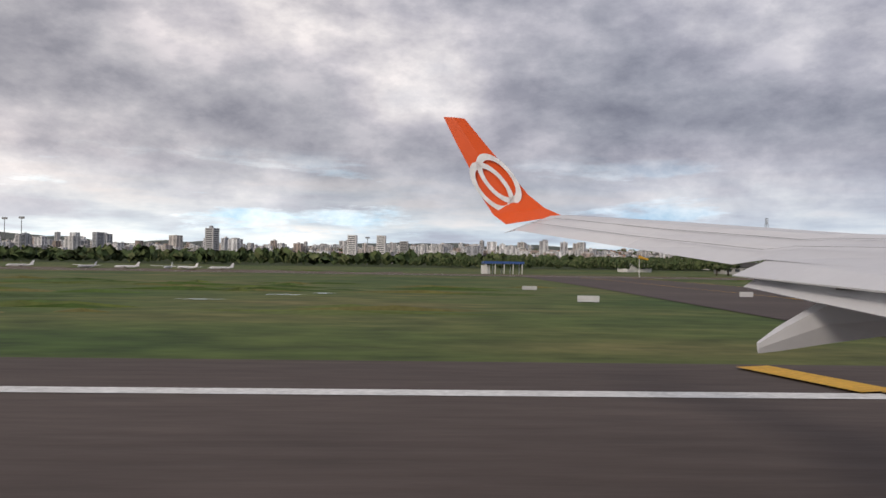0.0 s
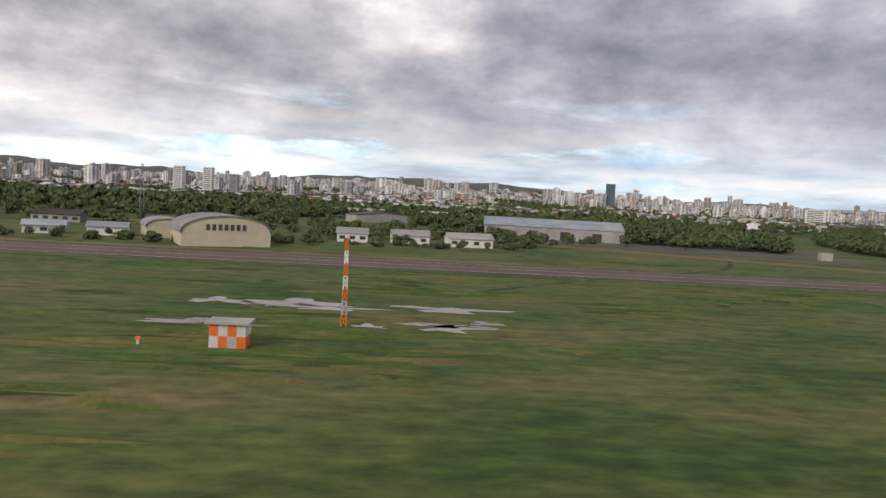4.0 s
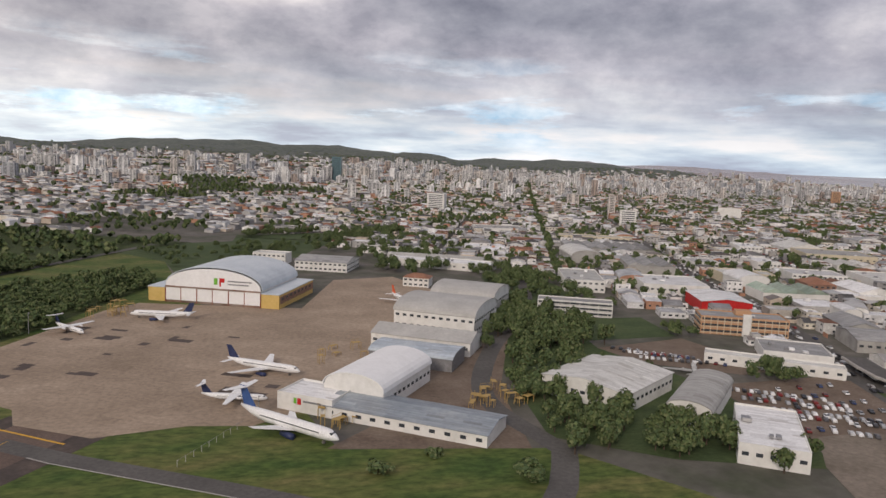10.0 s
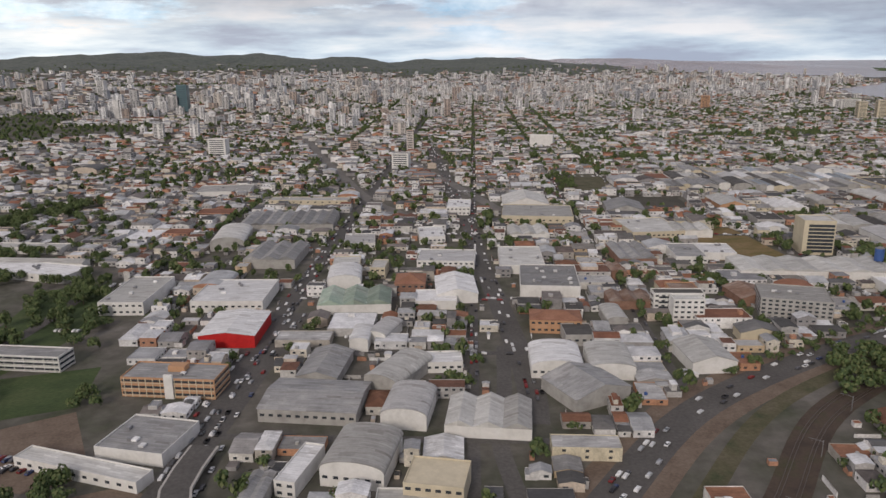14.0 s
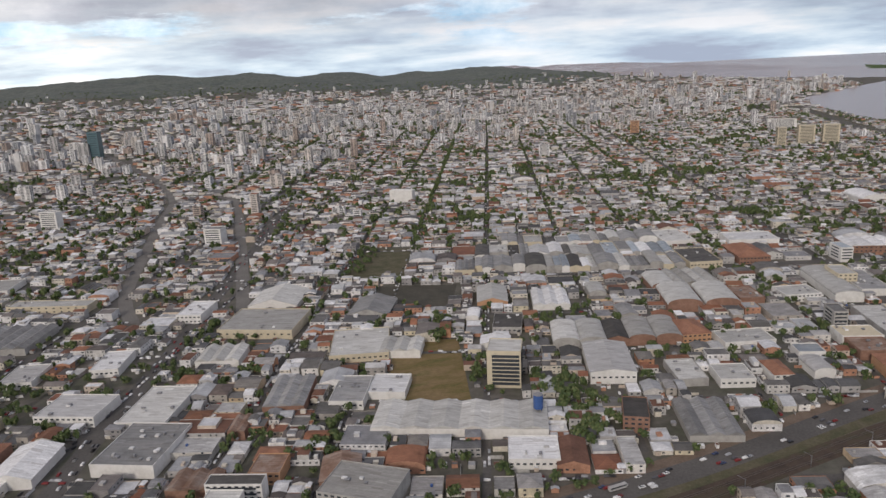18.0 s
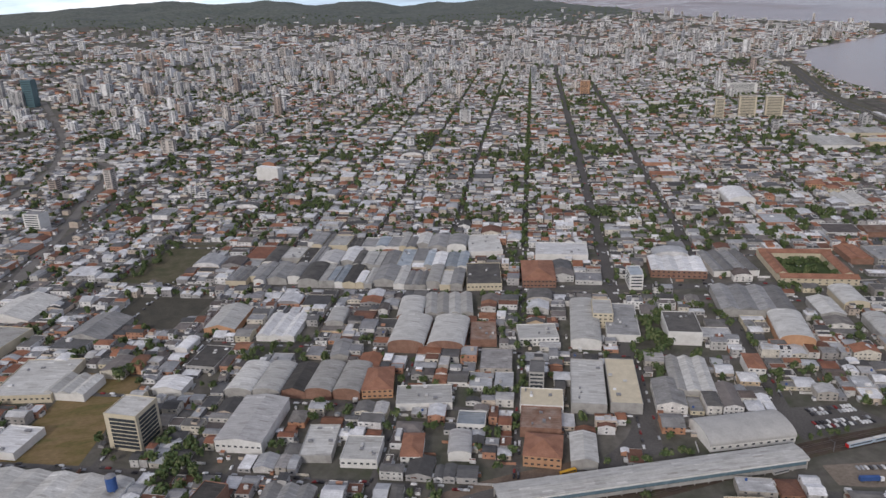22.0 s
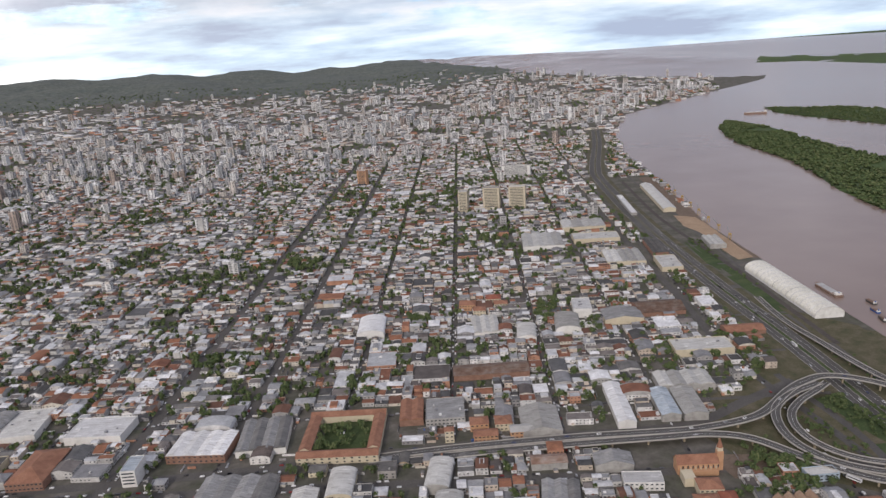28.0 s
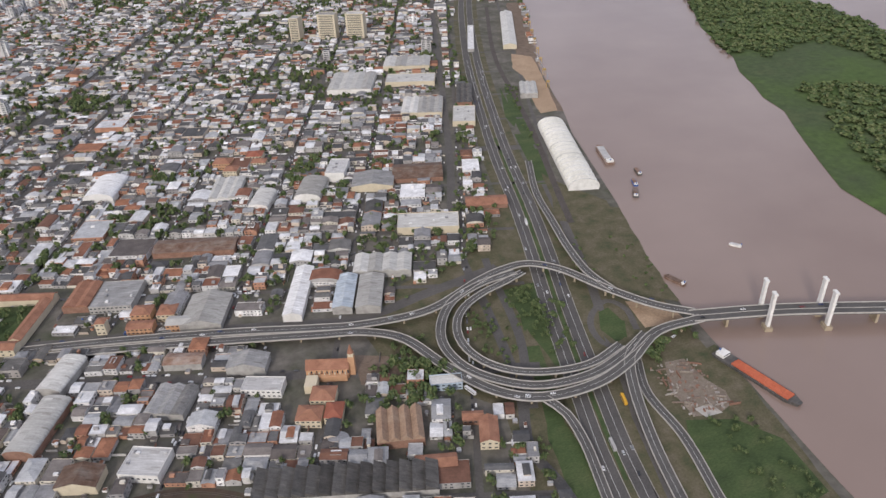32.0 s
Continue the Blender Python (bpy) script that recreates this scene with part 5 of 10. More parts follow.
# buildings round the vacant lots: name, x, y, angle, width, depth, eaves, roof, wall, roof material, storeys, label
LOT_QUARTER = [
    ("shop", 1515, 488, -21, 26, 45, 7, "flat", WHITEWALL, GREYROOF, 1, "white-walled store with a grey flat roof"),
    ("workshop", 1470, 502, -17, 31, 52, 7, "multi", BRICK, GREYROOF, 0, "brick workshop with ridged grey roofs"),
    ("shed", 1432, 462, -17, 12, 24, 7, "multi", BRICK, RUSTROOF, 0, "narrow brick shed with rusty ridged roofs"),
    ("shop", 1448, 398, -21, 20, 23, 8, "flat", ORANGEWALL, RUSTROOF, 2, "orange brick shop with a flat roof"),
    ("workshop", 1490, 380, -13, 24, 29, 6, "gable", BRICK, RUSTROOF, 0, "low workshop with a dark red roof"),
    ("factory", 1609, 358, -21, 32, 29, 7, "flat", WHITEWALL, WHITEROOF, 1, "white annex of the long factory hall"),
    ("workshop", 1420, 605, -17, 38, 35, 6, "multi", WHITEWALL, PALEROOF, 0, "pale workshop with ridged roofs among houses"),
    ("warehouse", 1480, 747, -20, 52, 57, 6, "gable", WHITEWALL, PALEROOF, 0, "wide pale gabled hall among houses"),
    ("shed", 1569, 675, -24, 41, 51, 6, "gable", GREYWALL, GREYROOF, 0, "grey shed with a weathered sheet roof"),
    ("shed", 1657, 615, -24, 12, 24, 5, "arch", WHITEWALL, WHITEROOF, 0, "small white vaulted shed by the street"),
    ("warehouse", 1693, 659, -19, 31, 52, 7, "gable", ORANGEWALL, PALEROOF, 0, "orange-walled hall with a pale gabled roof"),
    ("shop", 1680, 581, -24, 27, 39, 6, "flat", GREYWALL, DARKROOF, 1, "dark flat-roofed corner shop"),
    ("workshop", 1745, 628, -20, 37, 49, 6, "multi", WHITEWALL, WHITEROOF, 0, "white workshop with small ridged roofs"),
    ("shed", 1795, 563, -14, 16, 30, 6, "gable", GREYWALL, GREYROOF, 0, "long narrow grey shed between vaulted halls"),
    ("workshop", 1766, 425, -16, 23, 38, 6, "flat", GREYWALL, PALEROOF, 0, "pale flat-roofed workshop near the railway"),
    ("shop", 1794, 406, -19, 26, 28, 7, "flat", WHITEWALL, PALEROOF, 1, "white two-part shop near the railway"),
    ("shed", 1735, 356, -21, 35, 51, 5, "multi", GREYWALL, GREYROOF, 0, "patchwork of grey sheds beside the brick block"),
    ("workshop", 1862, 394, -17, 16, 26, 6, "arch", WHITEWALL, WHITEROOF, 0, "small white hall with a vaulted roof"),
    ("house", 1829, 400, -16, 15, 28, 7, "hip", WHITEWALL, TILEROOF, 2, "white two-storey house with a tile roof"),
]

# buildings round the vaulted halls: name, x, y, angle, width, depth, eaves, roof, wall, roof material, storeys, label
FACTORY_QUARTER = [
    ("warehouse", 1872, 627, -17, 25, 44, 7, "arch", BRICK, PALEROOF, 0, "smaller vaulted brick hall behind the twin halls"),
    ("warehouse", 1798, 630, -17, 17, 32, 7, "arch", GREYWALL, PALEROOF, 0, "narrow vaulted hall with a pale roof"),
    ("factory", 1911, 628, -14, 48, 50, 7, "multi", GREYWALL, PALEROOF, 0, "pale ridged sheds behind the vaulted halls"),
    ("workshop", 1927, 558, -16, 24, 38, 7, "flat", BRICK, RUSTROOF, 0, "brick workshop with a rusty flat roof"),
    ("factory", 2027, 683, -17, 36, 60, 9, "hip", BRICK, TILEROOF, 2, "red brick mill with a red tile roof"),
    ("tower_block", 2118, 631, -17, 14, 27, 17, "flat", WHITEWALL, BLUEROOF, 0, "tall narrow white block beside the striped mill"),
    ("factory", 1996, 791, -12, 41, 62, 8, "flat", WHITEWALL, PALEROOF, 0, "pale flat-roofed factory on the cross street"),
    ("factory", 1967, 694, -15, 38, 62, 8, "flat", CREAMWALL, DARKROOF, 1, "cream-walled factory with a dark flat roof"),
    ("shop", 1878, 421, -21, 21, 18, 7, "flat", WHITEWALL, BLUEROOF, 1, "low white shop with a bluish roof"),
    ("house", 1819, 497, -12, 25, 37, 8, "hip", ORANGEWALL, TILEROOF, 2, "large house with an orange tile roof"),
    ("workshop", 1851, 465, -13, 44, 28, 6, "flat", WHITEWALL, PALEROOF, 0, "long pale flat-roofed workshop"),
    ("office_block", 1974, 541, -13, 36, 29, 8, "flat", WHITEWALL, PALEROOF, 2, "white two-storey office beside the avenue"),
    ("apartment_block", 2047, 560, -21, 19, 34, 15, "flat", CREAMWALL, PALEROOF, 4, "cream four-storey block on the avenue corner"),
    ("warehouse", 2066, 435, -22, 34, 55, 7, "multi", GREYWALL, PALEROOF, 0, "pale sheds with ridged roofs behind the avenue"),
    ("factory", 2243, 650, -14, 50, 62, 7, "multi", WHITEWALL, GREYROOF, 0, "grey ridged factory roofs beside the school"),
    ("house", 2126, 436, -21, 14, 26, 9, "hip", WHITEWALL, TILEROOF, 2, "white two-storey house with a tile roof"),
    ("shop", 1937, 431, -21, 33, 25, 9, "flat", WHITEWALL, CREAMWALL, 2, "white two-storey store with a beige roof"),
    ("warehouse", 1927, 406, -21, 30, 29, 8, "flat", BRICK, RUSTROOF, 0, "roofless-looking brick warehouse with rusty decking"),
    ("warehouse", 1943, 365, -21, 18, 33, 7, "gable", GREYWALL, PALEROOF, 0, "pale gabled shed in the bend of the road"),
]

# buildings round the courtyard school: name, x, y, angle, width, depth, eaves, roof, wall, roof material, storeys, label
COURT_QUARTER = [
    ("warehouse", 2262, 515, -19, 23, 40, 7, "gable", GREYWALL, PALEROOF, 0, "long pale gabled hall across from the school"),
    ("warehouse", 2299, 528, -19, 24, 42, 7, "arch", CREAMWALL, PALEROOF, 0, "vaulted hall with a stained pale roof by the avenue"),
    ("workshop", 2267, 380, -13, 34, 20, 5, "flat", BRICK, RUSTROOF, 0, "long low brick workshop near the tracks"),
    ("house", 2252, 404, -14, 16, 28, 7, "flat", WHITEWALL, PALEROOF, 2, "white two-storey house with a flat roof"),
]

# buildings along the flyover: name, x, y, angle, width, depth, eaves, roof, wall, roof material, storeys, label
FLYOVER_QUARTER = [
    ("workshop", 2396, 631, -18, 25, 44, 7, "multi", BRICK, TILEROOF, 0, "red-roofed workshop across from the school"),
    ("office_block", 2429, 617, -18, 41, 45, 8, "flat", GREYWALL, GREYROOF, 2, "long grey two-storey block behind the avenue"),
    ("house", 2452, 577, -18, 19, 16, 8, "hip", ORANGEWALL, TILEROOF, 2, "ochre house with a hipped clay tile roof"),
    ("house", 2475, 568, -18, 17, 18, 8, "hip", CREAMWALL, TILEROOF, 2, "cream house with a hipped clay tile roof"),
    ("house", 2450, 554, -18, 24, 13, 7, "cross", ORANGEWALL, TILEROOF, 2, "ochre house with a long tile roof on the avenue"),
    ("house", 2490, 543, -18, 34, 14, 8, "cross", ORANGEWALL, STONEROOF, 2, "salmon two-storey house with a weathered roof"),
    ("house", 2416, 566, -18, 9, 9, 13, "hip", CREAMWALL, TILEROOF, 3, "slim cream house with a steep orange roof"),
    ("workshop", 2557, 819, -18, 37, 59, 6, "multi", WHITEWALL, PALEROOF, 0, "pale sheds with ridged roofs"),
    ("warehouse", 2412, 881, -18, 37, 59, 7, "arch", WHITEWALL, WHITEROOF, 0, "white hall with a wide arched roof"),
    ("warehouse", 2595, 767, -24, 25, 44, 6, "arch", WHITEWALL, PALEROOF, 0, "pale hall with an arched roof"),
    ("warehouse", 2657, 770, -24, 33, 52, 6, "arch", WHITEWALL, PALEROOF, 0, "pale vaulted shed behind tall trees"),
    ("office_block", 2700, 808, -24, 25, 44, 13, "flat", WHITEWALL, WHITEROOF, 0, "bare white box-shaped building"),
    ("house", 2562, 900, -24, 24, 20, 9, "hip", ORANGEWALL, TILEROOF, 2, "ochre block with an orange hipped roof"),
    ("house", 2570, 872, -24, 18, 18, 8, "hip", CREAMWALL, TILEROOF, 2, "cream block with an orange hipped roof"),
    ("house", 2606, 908, -20, 22, 20, 8, "hip", CREAMWALL, WEATHERED, 2, "cream block with a dull red hipped roof"),
    ("house", 2608, 884, -20, 20, 16, 7, "hip", CREAMWALL, TILEROOF, 2, "cream house with an orange hipped roof"),
    ("warehouse", 2796, 764, -17, 64, 44, 6, "cross", BRICK, RUSTROOF, 0, "long shed with a dark red roof"),
    ("shed", 2845, 652, -18, 49, 24, 5, "cross", BRICK, TILEROOF, 0, "low shed with an orange roof beside the highway"),
]

for name, x, y, ang, w, d, h, roof, wall, top, st, label in AVENUE_QUARTER + LOT_QUARTER + FACTORY_QUARTER + COURT_QUARTER + FLYOVER_QUARTER:
    building(name, x, y, ang, w, d, h, roof, wall, top, st, "f", label, "building", None, max(2, round(w / 12)), group=GROUPS.get(name, ""))
    taken(x, y, w, d, ang, 1.5)


def mill_block(seed):
    """The crowded factory quarter: rows of sheds of uneven width, length and age, wall to wall along two cross streets."""
    rng = random.Random(seed)
    tops = (PALEROOF, GREYROOF, GREYROOF, PALEROOF, BLUEROOF, DARKROOF, GREYROOF, WHITEROOF)
    for q0, q1, p0, p1 in ((1292, 1346, 1322, 1590), (1346, 1406, 1345, 1590), (1408, 1462, 1380, 1588)):
        p = p0
        while p < p1 - 8:
            w = min(rng.choice((9, 12, 15, 18, 24)), p1 - p)
            d = (q1 - q0) * rng.uniform(0.62, 1.0)
            x, y = street_xy(p + w / 2, q0 + d / 2 + rng.choice((0.0, 0.0, 0.8)) * (q1 - q0 - d))
            kind = rng.choice(("gable", "gable", "multi", "arch", "flat", "gable"))
            h = rng.uniform(6, 9)
            if not is_taken(x, y, -2):
                building("factory_shed", x, y, -20, w - 0.3, d, h, kind, rng.choice((GREYWALL, WHITEWALL, CREAMWALL, GREYWALL)), rng.choice(tops), 0, "f", "long factory shed with a %s roof in a crowded block" % {"gable": "low gabled", "multi": "ridged", "arch": "vaulted", "flat": "flat"}[kind], "building", None, 3, group="sheds of the factory block")
                taken(x, y, w, d, -20, 0.5)
            p += w


mill_block(17)

# further halls, shops and houses: name, x, y, angle, width, depth, eaves, roof, wall, roof material, storeys, label
MORE = [
    ("shop", 1159, 252, -32, 9, 30, 7, "flat", WHITEWALL, WHITEROOF, 2, "narrow white shop with a flat roof"),
    ("shop", 1104, 166, -40, 36, 24, 5, "flat", WHITEWALL, PALEROOF, 1, "low white store beside the avenue"),
    ("shop", 1138, 187, -30, 30, 12, 4, "flat", CREAMWALL, PALEROOF, 1, "low pale shop row below the ramp"),
    ("shop", 1197, 218, -19, 27, 12, 4, "flat", WHITEWALL, PALEROOF, 1, "low white shop beside the curved road"),
    ("warehouse", 1308, 283, 9, 34, 30, 7, "gable", GREYWALL, GREYROOF, 0, "grey warehouse turned across the street"),
    ("warehouse", 1297, 459, -15, 29, 43, 7, "gable", WHITEWALL, WHITEROOF, 0, "white warehouse with a low bright roof"),
    ("warehouse", 1222, 456, -15, 50, 34, 7, "multi", WHITEWALL, GREENROOF, 0, "white hall with pale green sheet roofs"),
    ("warehouse", 1224, 508, -13, 25, 34, 8, "arch", WHITEWALL, WHITEROOF, 0, "white hall with an arched roof"),
    ("warehouse", 1181, 596, -20, 43, 54, 8, "multi", GREYWALL, GREYROOF, 0, "grey warehouse with ridged sheet roofs"),
    ("office_block", 1076, 517, -18, 31, 60, 9, "flat", WHITEWALL, PALEROOF, 2, "long white two-storey commercial block"),
    ("warehouse", 1146, 670, -11, 30, 58, 7, "arch", GREYWALL, PALEROOF, 0, "long arched warehouse with a pale roof"),
    ("store_row", 985, 618, -33, 96, 30, 6, "flat", WHITEWALL, WHITEROOF, 1, "low long white row of stores"),
    ("office_block", 1315, 535, -22, 47, 37, 8, "flat", WHITEWALL, WHITEROOF, 2, "modern white office with a flat roof"),
    ("shed", 1376, 371, -17, 13, 26, 6, "arch", GREYWALL, PALEROOF, 0, "small pale vaulted shed by the houses"),
    ("house", 1451, 415, -19, 21, 17, 5, "hip", CREAMWALL, TILEROOF, 1, "cream house with an orange tile roof"),
    ("warehouse", 1545, 488, -23, 29, 33, 6, "flat", WHITEWALL, WHITEROOF, 0, "white flat-roofed workshop among houses"),
    ("house", 1916, 372, -24, 26, 27, 9, "hip", ORANGEWALL, TILEROOF, 2, "large house with an orange tile roof"),
    ("warehouse", 2259, 289, -10, 44, 26, 7, "multi", CREAMWALL, RUSTROOF, 0, "warehouse with weathered roofs and white firewalls beside the railway"),
    ("warehouse", 2231, 257, -15, 26, 24, 6, "flat", CREAMWALL, DARKROOF, 1, "cream-fronted shed with a dark flat roof"),
    ("warehouse", 2260, 250, -15, 28, 24, 6, "flat", WHITEWALL, DARKROOF, 0, "white-fronted shed with a black flat roof"),
    ("house", 2199, 352, -20, 18, 19, 9, "flat", WHITEWALL, PALEROOF, 3, "white three-storey house near the tracks"),
    ("warehouse", 2322, 363, -11, 38, 33, 7, "gable", GREYWALL, GREYROOF, 0, "grey gabled warehouse near the tracks"),
    ("warehouse", 2281, 464, -20, 20, 44, 7, "arch", GREYWALL, PALEROOF, 0, "narrow vaulted hall with a pale roof"),
    ("warehouse", 2372, 446, -23, 24, 60, 7, "arch", BRICK, PALEROOF, 0, "vaulted hall with brick walls and pale roof"),
    ("warehouse", 2385, 506, -26, 22, 44, 7, "arch", GREYWALL, PALEROOF, 0, "vaulted hall with a stained pale roof"),
    ("warehouse", 2537, 460, -22, 34, 20, 8, "gable", GREYWALL, GREYROOF, 0, "grey gabled shed near the flyover"),
    ("shop", 2545, 425, -24, 34, 17, 8, "flat", WHITEWALL, WHITEROOF, 2, "white two-storey block near the flyover"),
    ("warehouse", 2485, 486, -19, 33, 15, 7, "cross", GREYWALL, RUSTROOF, 0, "narrow shed with a rusty roof"),
    ("warehouse", 2472, 437, -26, 33, 34, 7, "multi", GREYWALL, GREYROOF, 0, "grey workshop with ridged roofs"),
    ("warehouse", 2406, 377, -19, 30, 20, 8, "gable", CREAMWALL, RUSTROOF, 0, "cream workshop with a weathered roof"),
    ("warehouse", 2451, 374, -26, 31, 27, 8, "flat", WHITEWALL, WHITEROOF, 1, "white flat-roofed block among brick halls"),
    ("house", 2687, 372, -16, 27, 12, 7, "flat", BLUEWALL, PALEROOF, 2, "pale blue two-storey house by the junction"),
    ("warehouse", 2510, 555, -19, 39, 50, 7, "gable", GREYWALL, PALEROOF, 0, "pale gabled warehouse on the cross avenue"),
    ("apartment_slab", 1428, 376, -20, 34, 11, 14, "flat", WHITEWALL, DARKROOF, 4, "long narrow dark-roofed block between white walls"),
    ("shed", 1404, 398, -20, 30, 22, 6, "multi", BRICK, RUSTROOF, 0, "rusty ridged shed behind the block"),
    ("house", 1268, 478, -18, 22, 26, 9, "hip", BRICK, TILEROOF, 2, "orange-red brick building with tile roof"),
    ("warehouse", 1250, 270, -24, 40, 30, 6, "multi", WHITEWALL, PALEROOF, 0, "pale ridged hall by the near road"),
    ("warehouse", 1216, 290, -26, 22, 30, 7, "arch", WHITEWALL, WHITEROOF, 0, "white arched hall by the near road"),
    ("warehouse", 3196, 1345, -23, 26, 265, 8, "gable", CREAMWALL, PALEROOF, 0, "long cream dock shed on the river quay"),
    ("warehouse", 3066, 985, -23, 28, 60, 8, "multi", GREYWALL, PALEROOF, 0, "pale vaulted sheds on the river quay"),
    ("warehouse", 2926, 923, -22, 34, 66, 8, "flat", CREAMWALL, PALEROOF, 0, "cream flat warehouse beside the highway"),
    ("warehouse", 2961, 1010, -22, 26, 90, 8, "multi", BRICK, DARKROOF, 0, "dark-roofed brick sheds beside the highway"),
    ("bus_station", 3103, 1325, -22, 13, 180, 5, "flat", GREYWALL, WHITEROOF, 0, "long white bus station roof between carriageways"),
    ("warehouse", 1445, 318, -22, 24, 15, 6, "gable", CREAMWALL, GREYROOF, 0, "cream shed with a weathered sheet roof"),
]
for name, x, y, ang, w, d, h, roof, wall, top, st, label in MORE:
    if not is_taken(x, y, -5):
        building(name, x, y, ang, w, d, h, roof, wall, top, st, "f", label, "building", None, 3, group=GROUPS.get(name, ""))
        taken(x, y, w, d, ang)

# ---- the main hangar ----
def main_hangar():
    ang = HANGAR_ANGLE
    c, s = math.cos(radians(ang)), math.sin(radians(ang))
    w, d = 88.0, 62.0
    fx, fy = (755 + 836) / 2, (472 + 437) / 2
    x, y = fx - s * d / 2, fy + c * d / 2
    ob = thing("hangar", x, y, 0, ang, "huge white arched hangar with blue-grey roof and ochre side wings", "hangar", "hangars round the apron")
    taken(x, y, w, d, ang, 6)
    span, h = 64.0, 10.5
    bm = bmesh.new()
    for cx, cy, sx, sy in ((0, d / 2 - 0.25, span, 0.5), (-span / 2 + 0.25, 0, 0.5, d), (span / 2 - 0.25, 0, 0.5, d)):
        box(bm, cx, cy, h / 2, sx, sy, h)
    part("wall", bm, WHITEWALL, ob)
    bm = bmesh.new()
    top = arch_profile(span + 1.5, h + 0.6, 12.6, 20)
    prism(bm, top + [(a * 0.985, z - 0.35) for a, z in reversed(top)], -d / 2 + 1.0, d / 2 + 0.5)
    part("roof", bm, HANGARROOF, ob, "blue-grey sheet vault")
    for yy in (-d / 2, d / 2 - 0.4):
        bm = bmesh.new()
        prism(bm, arch_profile(span, h, 12.2, 20), yy, yy + 0.4)
        part("gable_wall", bm, FRESHWHITE, ob)
    # six sliding leaves under a red rail
    for i in range(6):
        leaf = box_part("door_leaf", (span / 6 - 0.35, 0.3, h - 2.2), (-span / 2 + (i + 0.5) * span / 6, -d / 2 - 0.1 - 0.35 * (i % 2), h / 2 + 0.4), FRESHWHITE, ob, "white sliding hangar door leaf")
        box_part("skirt", (span / 6 - 0.35, 0.34, 1.4), (-span / 2 + (i + 0.5) * span / 6, -d / 2 - 0.12 - 0.35 * (i % 2), 0.75), RUSTROOF, leaf, "dull red bottom panel")
    for i in range(7):
        box_part("door_post", (0.5, 0.5, h - 1.0), (-span / 2 + i * span / 6, -d / 2 - 0.45, (h - 1.0) / 2), WEATHERED, ob, "dark red door post")
    box_part("door_rail", (span, 1.4, 0.9), (0, -d / 2 - 0.2, h - 0.35), RUSTROOF, ob, "reddish door rail")
    for sx in (-1, 1):
        wing = box_part("side_wing", (12, d, 9.0), (sx * (span / 2 + 6), 0, 4.5), YELLOWWALL, ob, "ochre side wing")
        box_part("wing_roof", (12.8, d + 0.8, 0.5), (sx * (span / 2 + 6), 0, 9.25), HANGARROOF, ob, "pale sheet roof")
        box_part("brick_band", (0.2, d - 2, 4.5), (sx * (span / 2 + 12.05), 1, 5.2), BRICK, wing, "brick wall band")
        for i in range(8):
            window_part(wing, sx * (span / 2 + 12.12), -d / 2 + 6 + i * 7, 6.0, 4.0, 1.6, 90)
    # company sign drawn as plain shapes
    box_part("sign_panel", (2.4, 0.12, 4.2), (2.0, -d / 2 - 0.12, h + 4.6), GREENPAINT, ob, "green sign shape")
    box_part("sign_panel", (1.0, 0.12, 5.2), (5.0, -d / 2 - 0.12, h + 4.2), REDPAINT, ob, "red sign stroke")
    box_part("sign_panel", (3.0, 0.12, 2.6), (6.4, -d / 2 - 0.14, h + 5.5), REDPAINT, ob, "red sign shape")
    for z, l in ((5.2, 16.0), (3.2, 14.0)):
        box_part("sign_bar", (l, 0.12, 0.8), (10.0 + l / 2, -d / 2 - 0.12, h + z), STEEL, ob, "grey lettering bar")


main_hangar()


# ---- flyover junction and lifting bridge ----
DECK = surface("flyover_asphalt", [(0.075, 0.072, 0.070), (0.10, 0.096, 0.092), (0.12, 0.115, 0.11)], 0.85, 0.08, 0.2)
PIER = surface("pier_concrete", [(0.30, 0.24, 0.16), (0.42, 0.36, 0.27)], 0.9, 0.3, 0.2)


def flyover(name, pts, width, label, piers=28.0):
    line = smooth_line(pts, 8.0)
    ob = thing(name, 0, 0, 0, 0, label, "flyover", "flyovers of the junction", "structure")
    ribbon("deck", pts, width, 0.0, DECK, step=8.0, thick=1.1, parent=ob)
    for off in (-width / 2, width / 2):
        ribbon("parapet", pts, 0.55, 0.75, CURB, offset=off, step=8.0, thick=1.3, parent=ob)
    ribbon("lane_line", pts, 0.18, 0.03, WHITEPAINT, step=8.0, parent=ob)
    run = 0.0
    for a, b in zip(line, line[1:]):
        run += (b - a).length
        if run > piers and b.z > 3.0:
            run = 0.0
            box_part("pier", (1.6, 1.6, b.z - 1.1), (b.x, b.y, (b.z - 1.1) / 2), PIER, ob, rz=math.degrees(math.atan2(b.y - a.y, b.x - a.x)))
            box_part("crosshead", (1.8, width * 0.8, 1.0), (b.x, b.y, b.z - 1.5), PIER, ob, rz=math.degrees(math.atan2(b.y - a.y, b.x - a.x)))


flyover("flyover", [(2330, 570, 0.4), (2420, 543, 4.5), (2525, 510, 6.5), (2600, 484, 7.0), (2642, 472, 7.0), (2706, 468, 7.2), (2768, 494, 7.6), (2800, 503, 7.8), (2827, 502, 8.0), (2852, 478, 8.5), (2875, 431, 9.2), (2900, 390, 10), (2926, 364, 11)], 9.5, "curved grey flyover with pale parapets")
flyover("flyover", [(2330, 556, 0.4), (2420, 530, 4.5), (2525, 497, 6.5), (2600, 473, 7.0), (2641, 460, 7.0), (2672, 436, 7.0), (2694, 385, 7.0), (2720, 343, 7.0), (2752, 322, 7.2), (2797, 319, 7.6), (2838, 332, 8.4), (2880, 355, 9.6), (2926, 354, 11)], 9.5, "outer curved flyover with pale parapets")
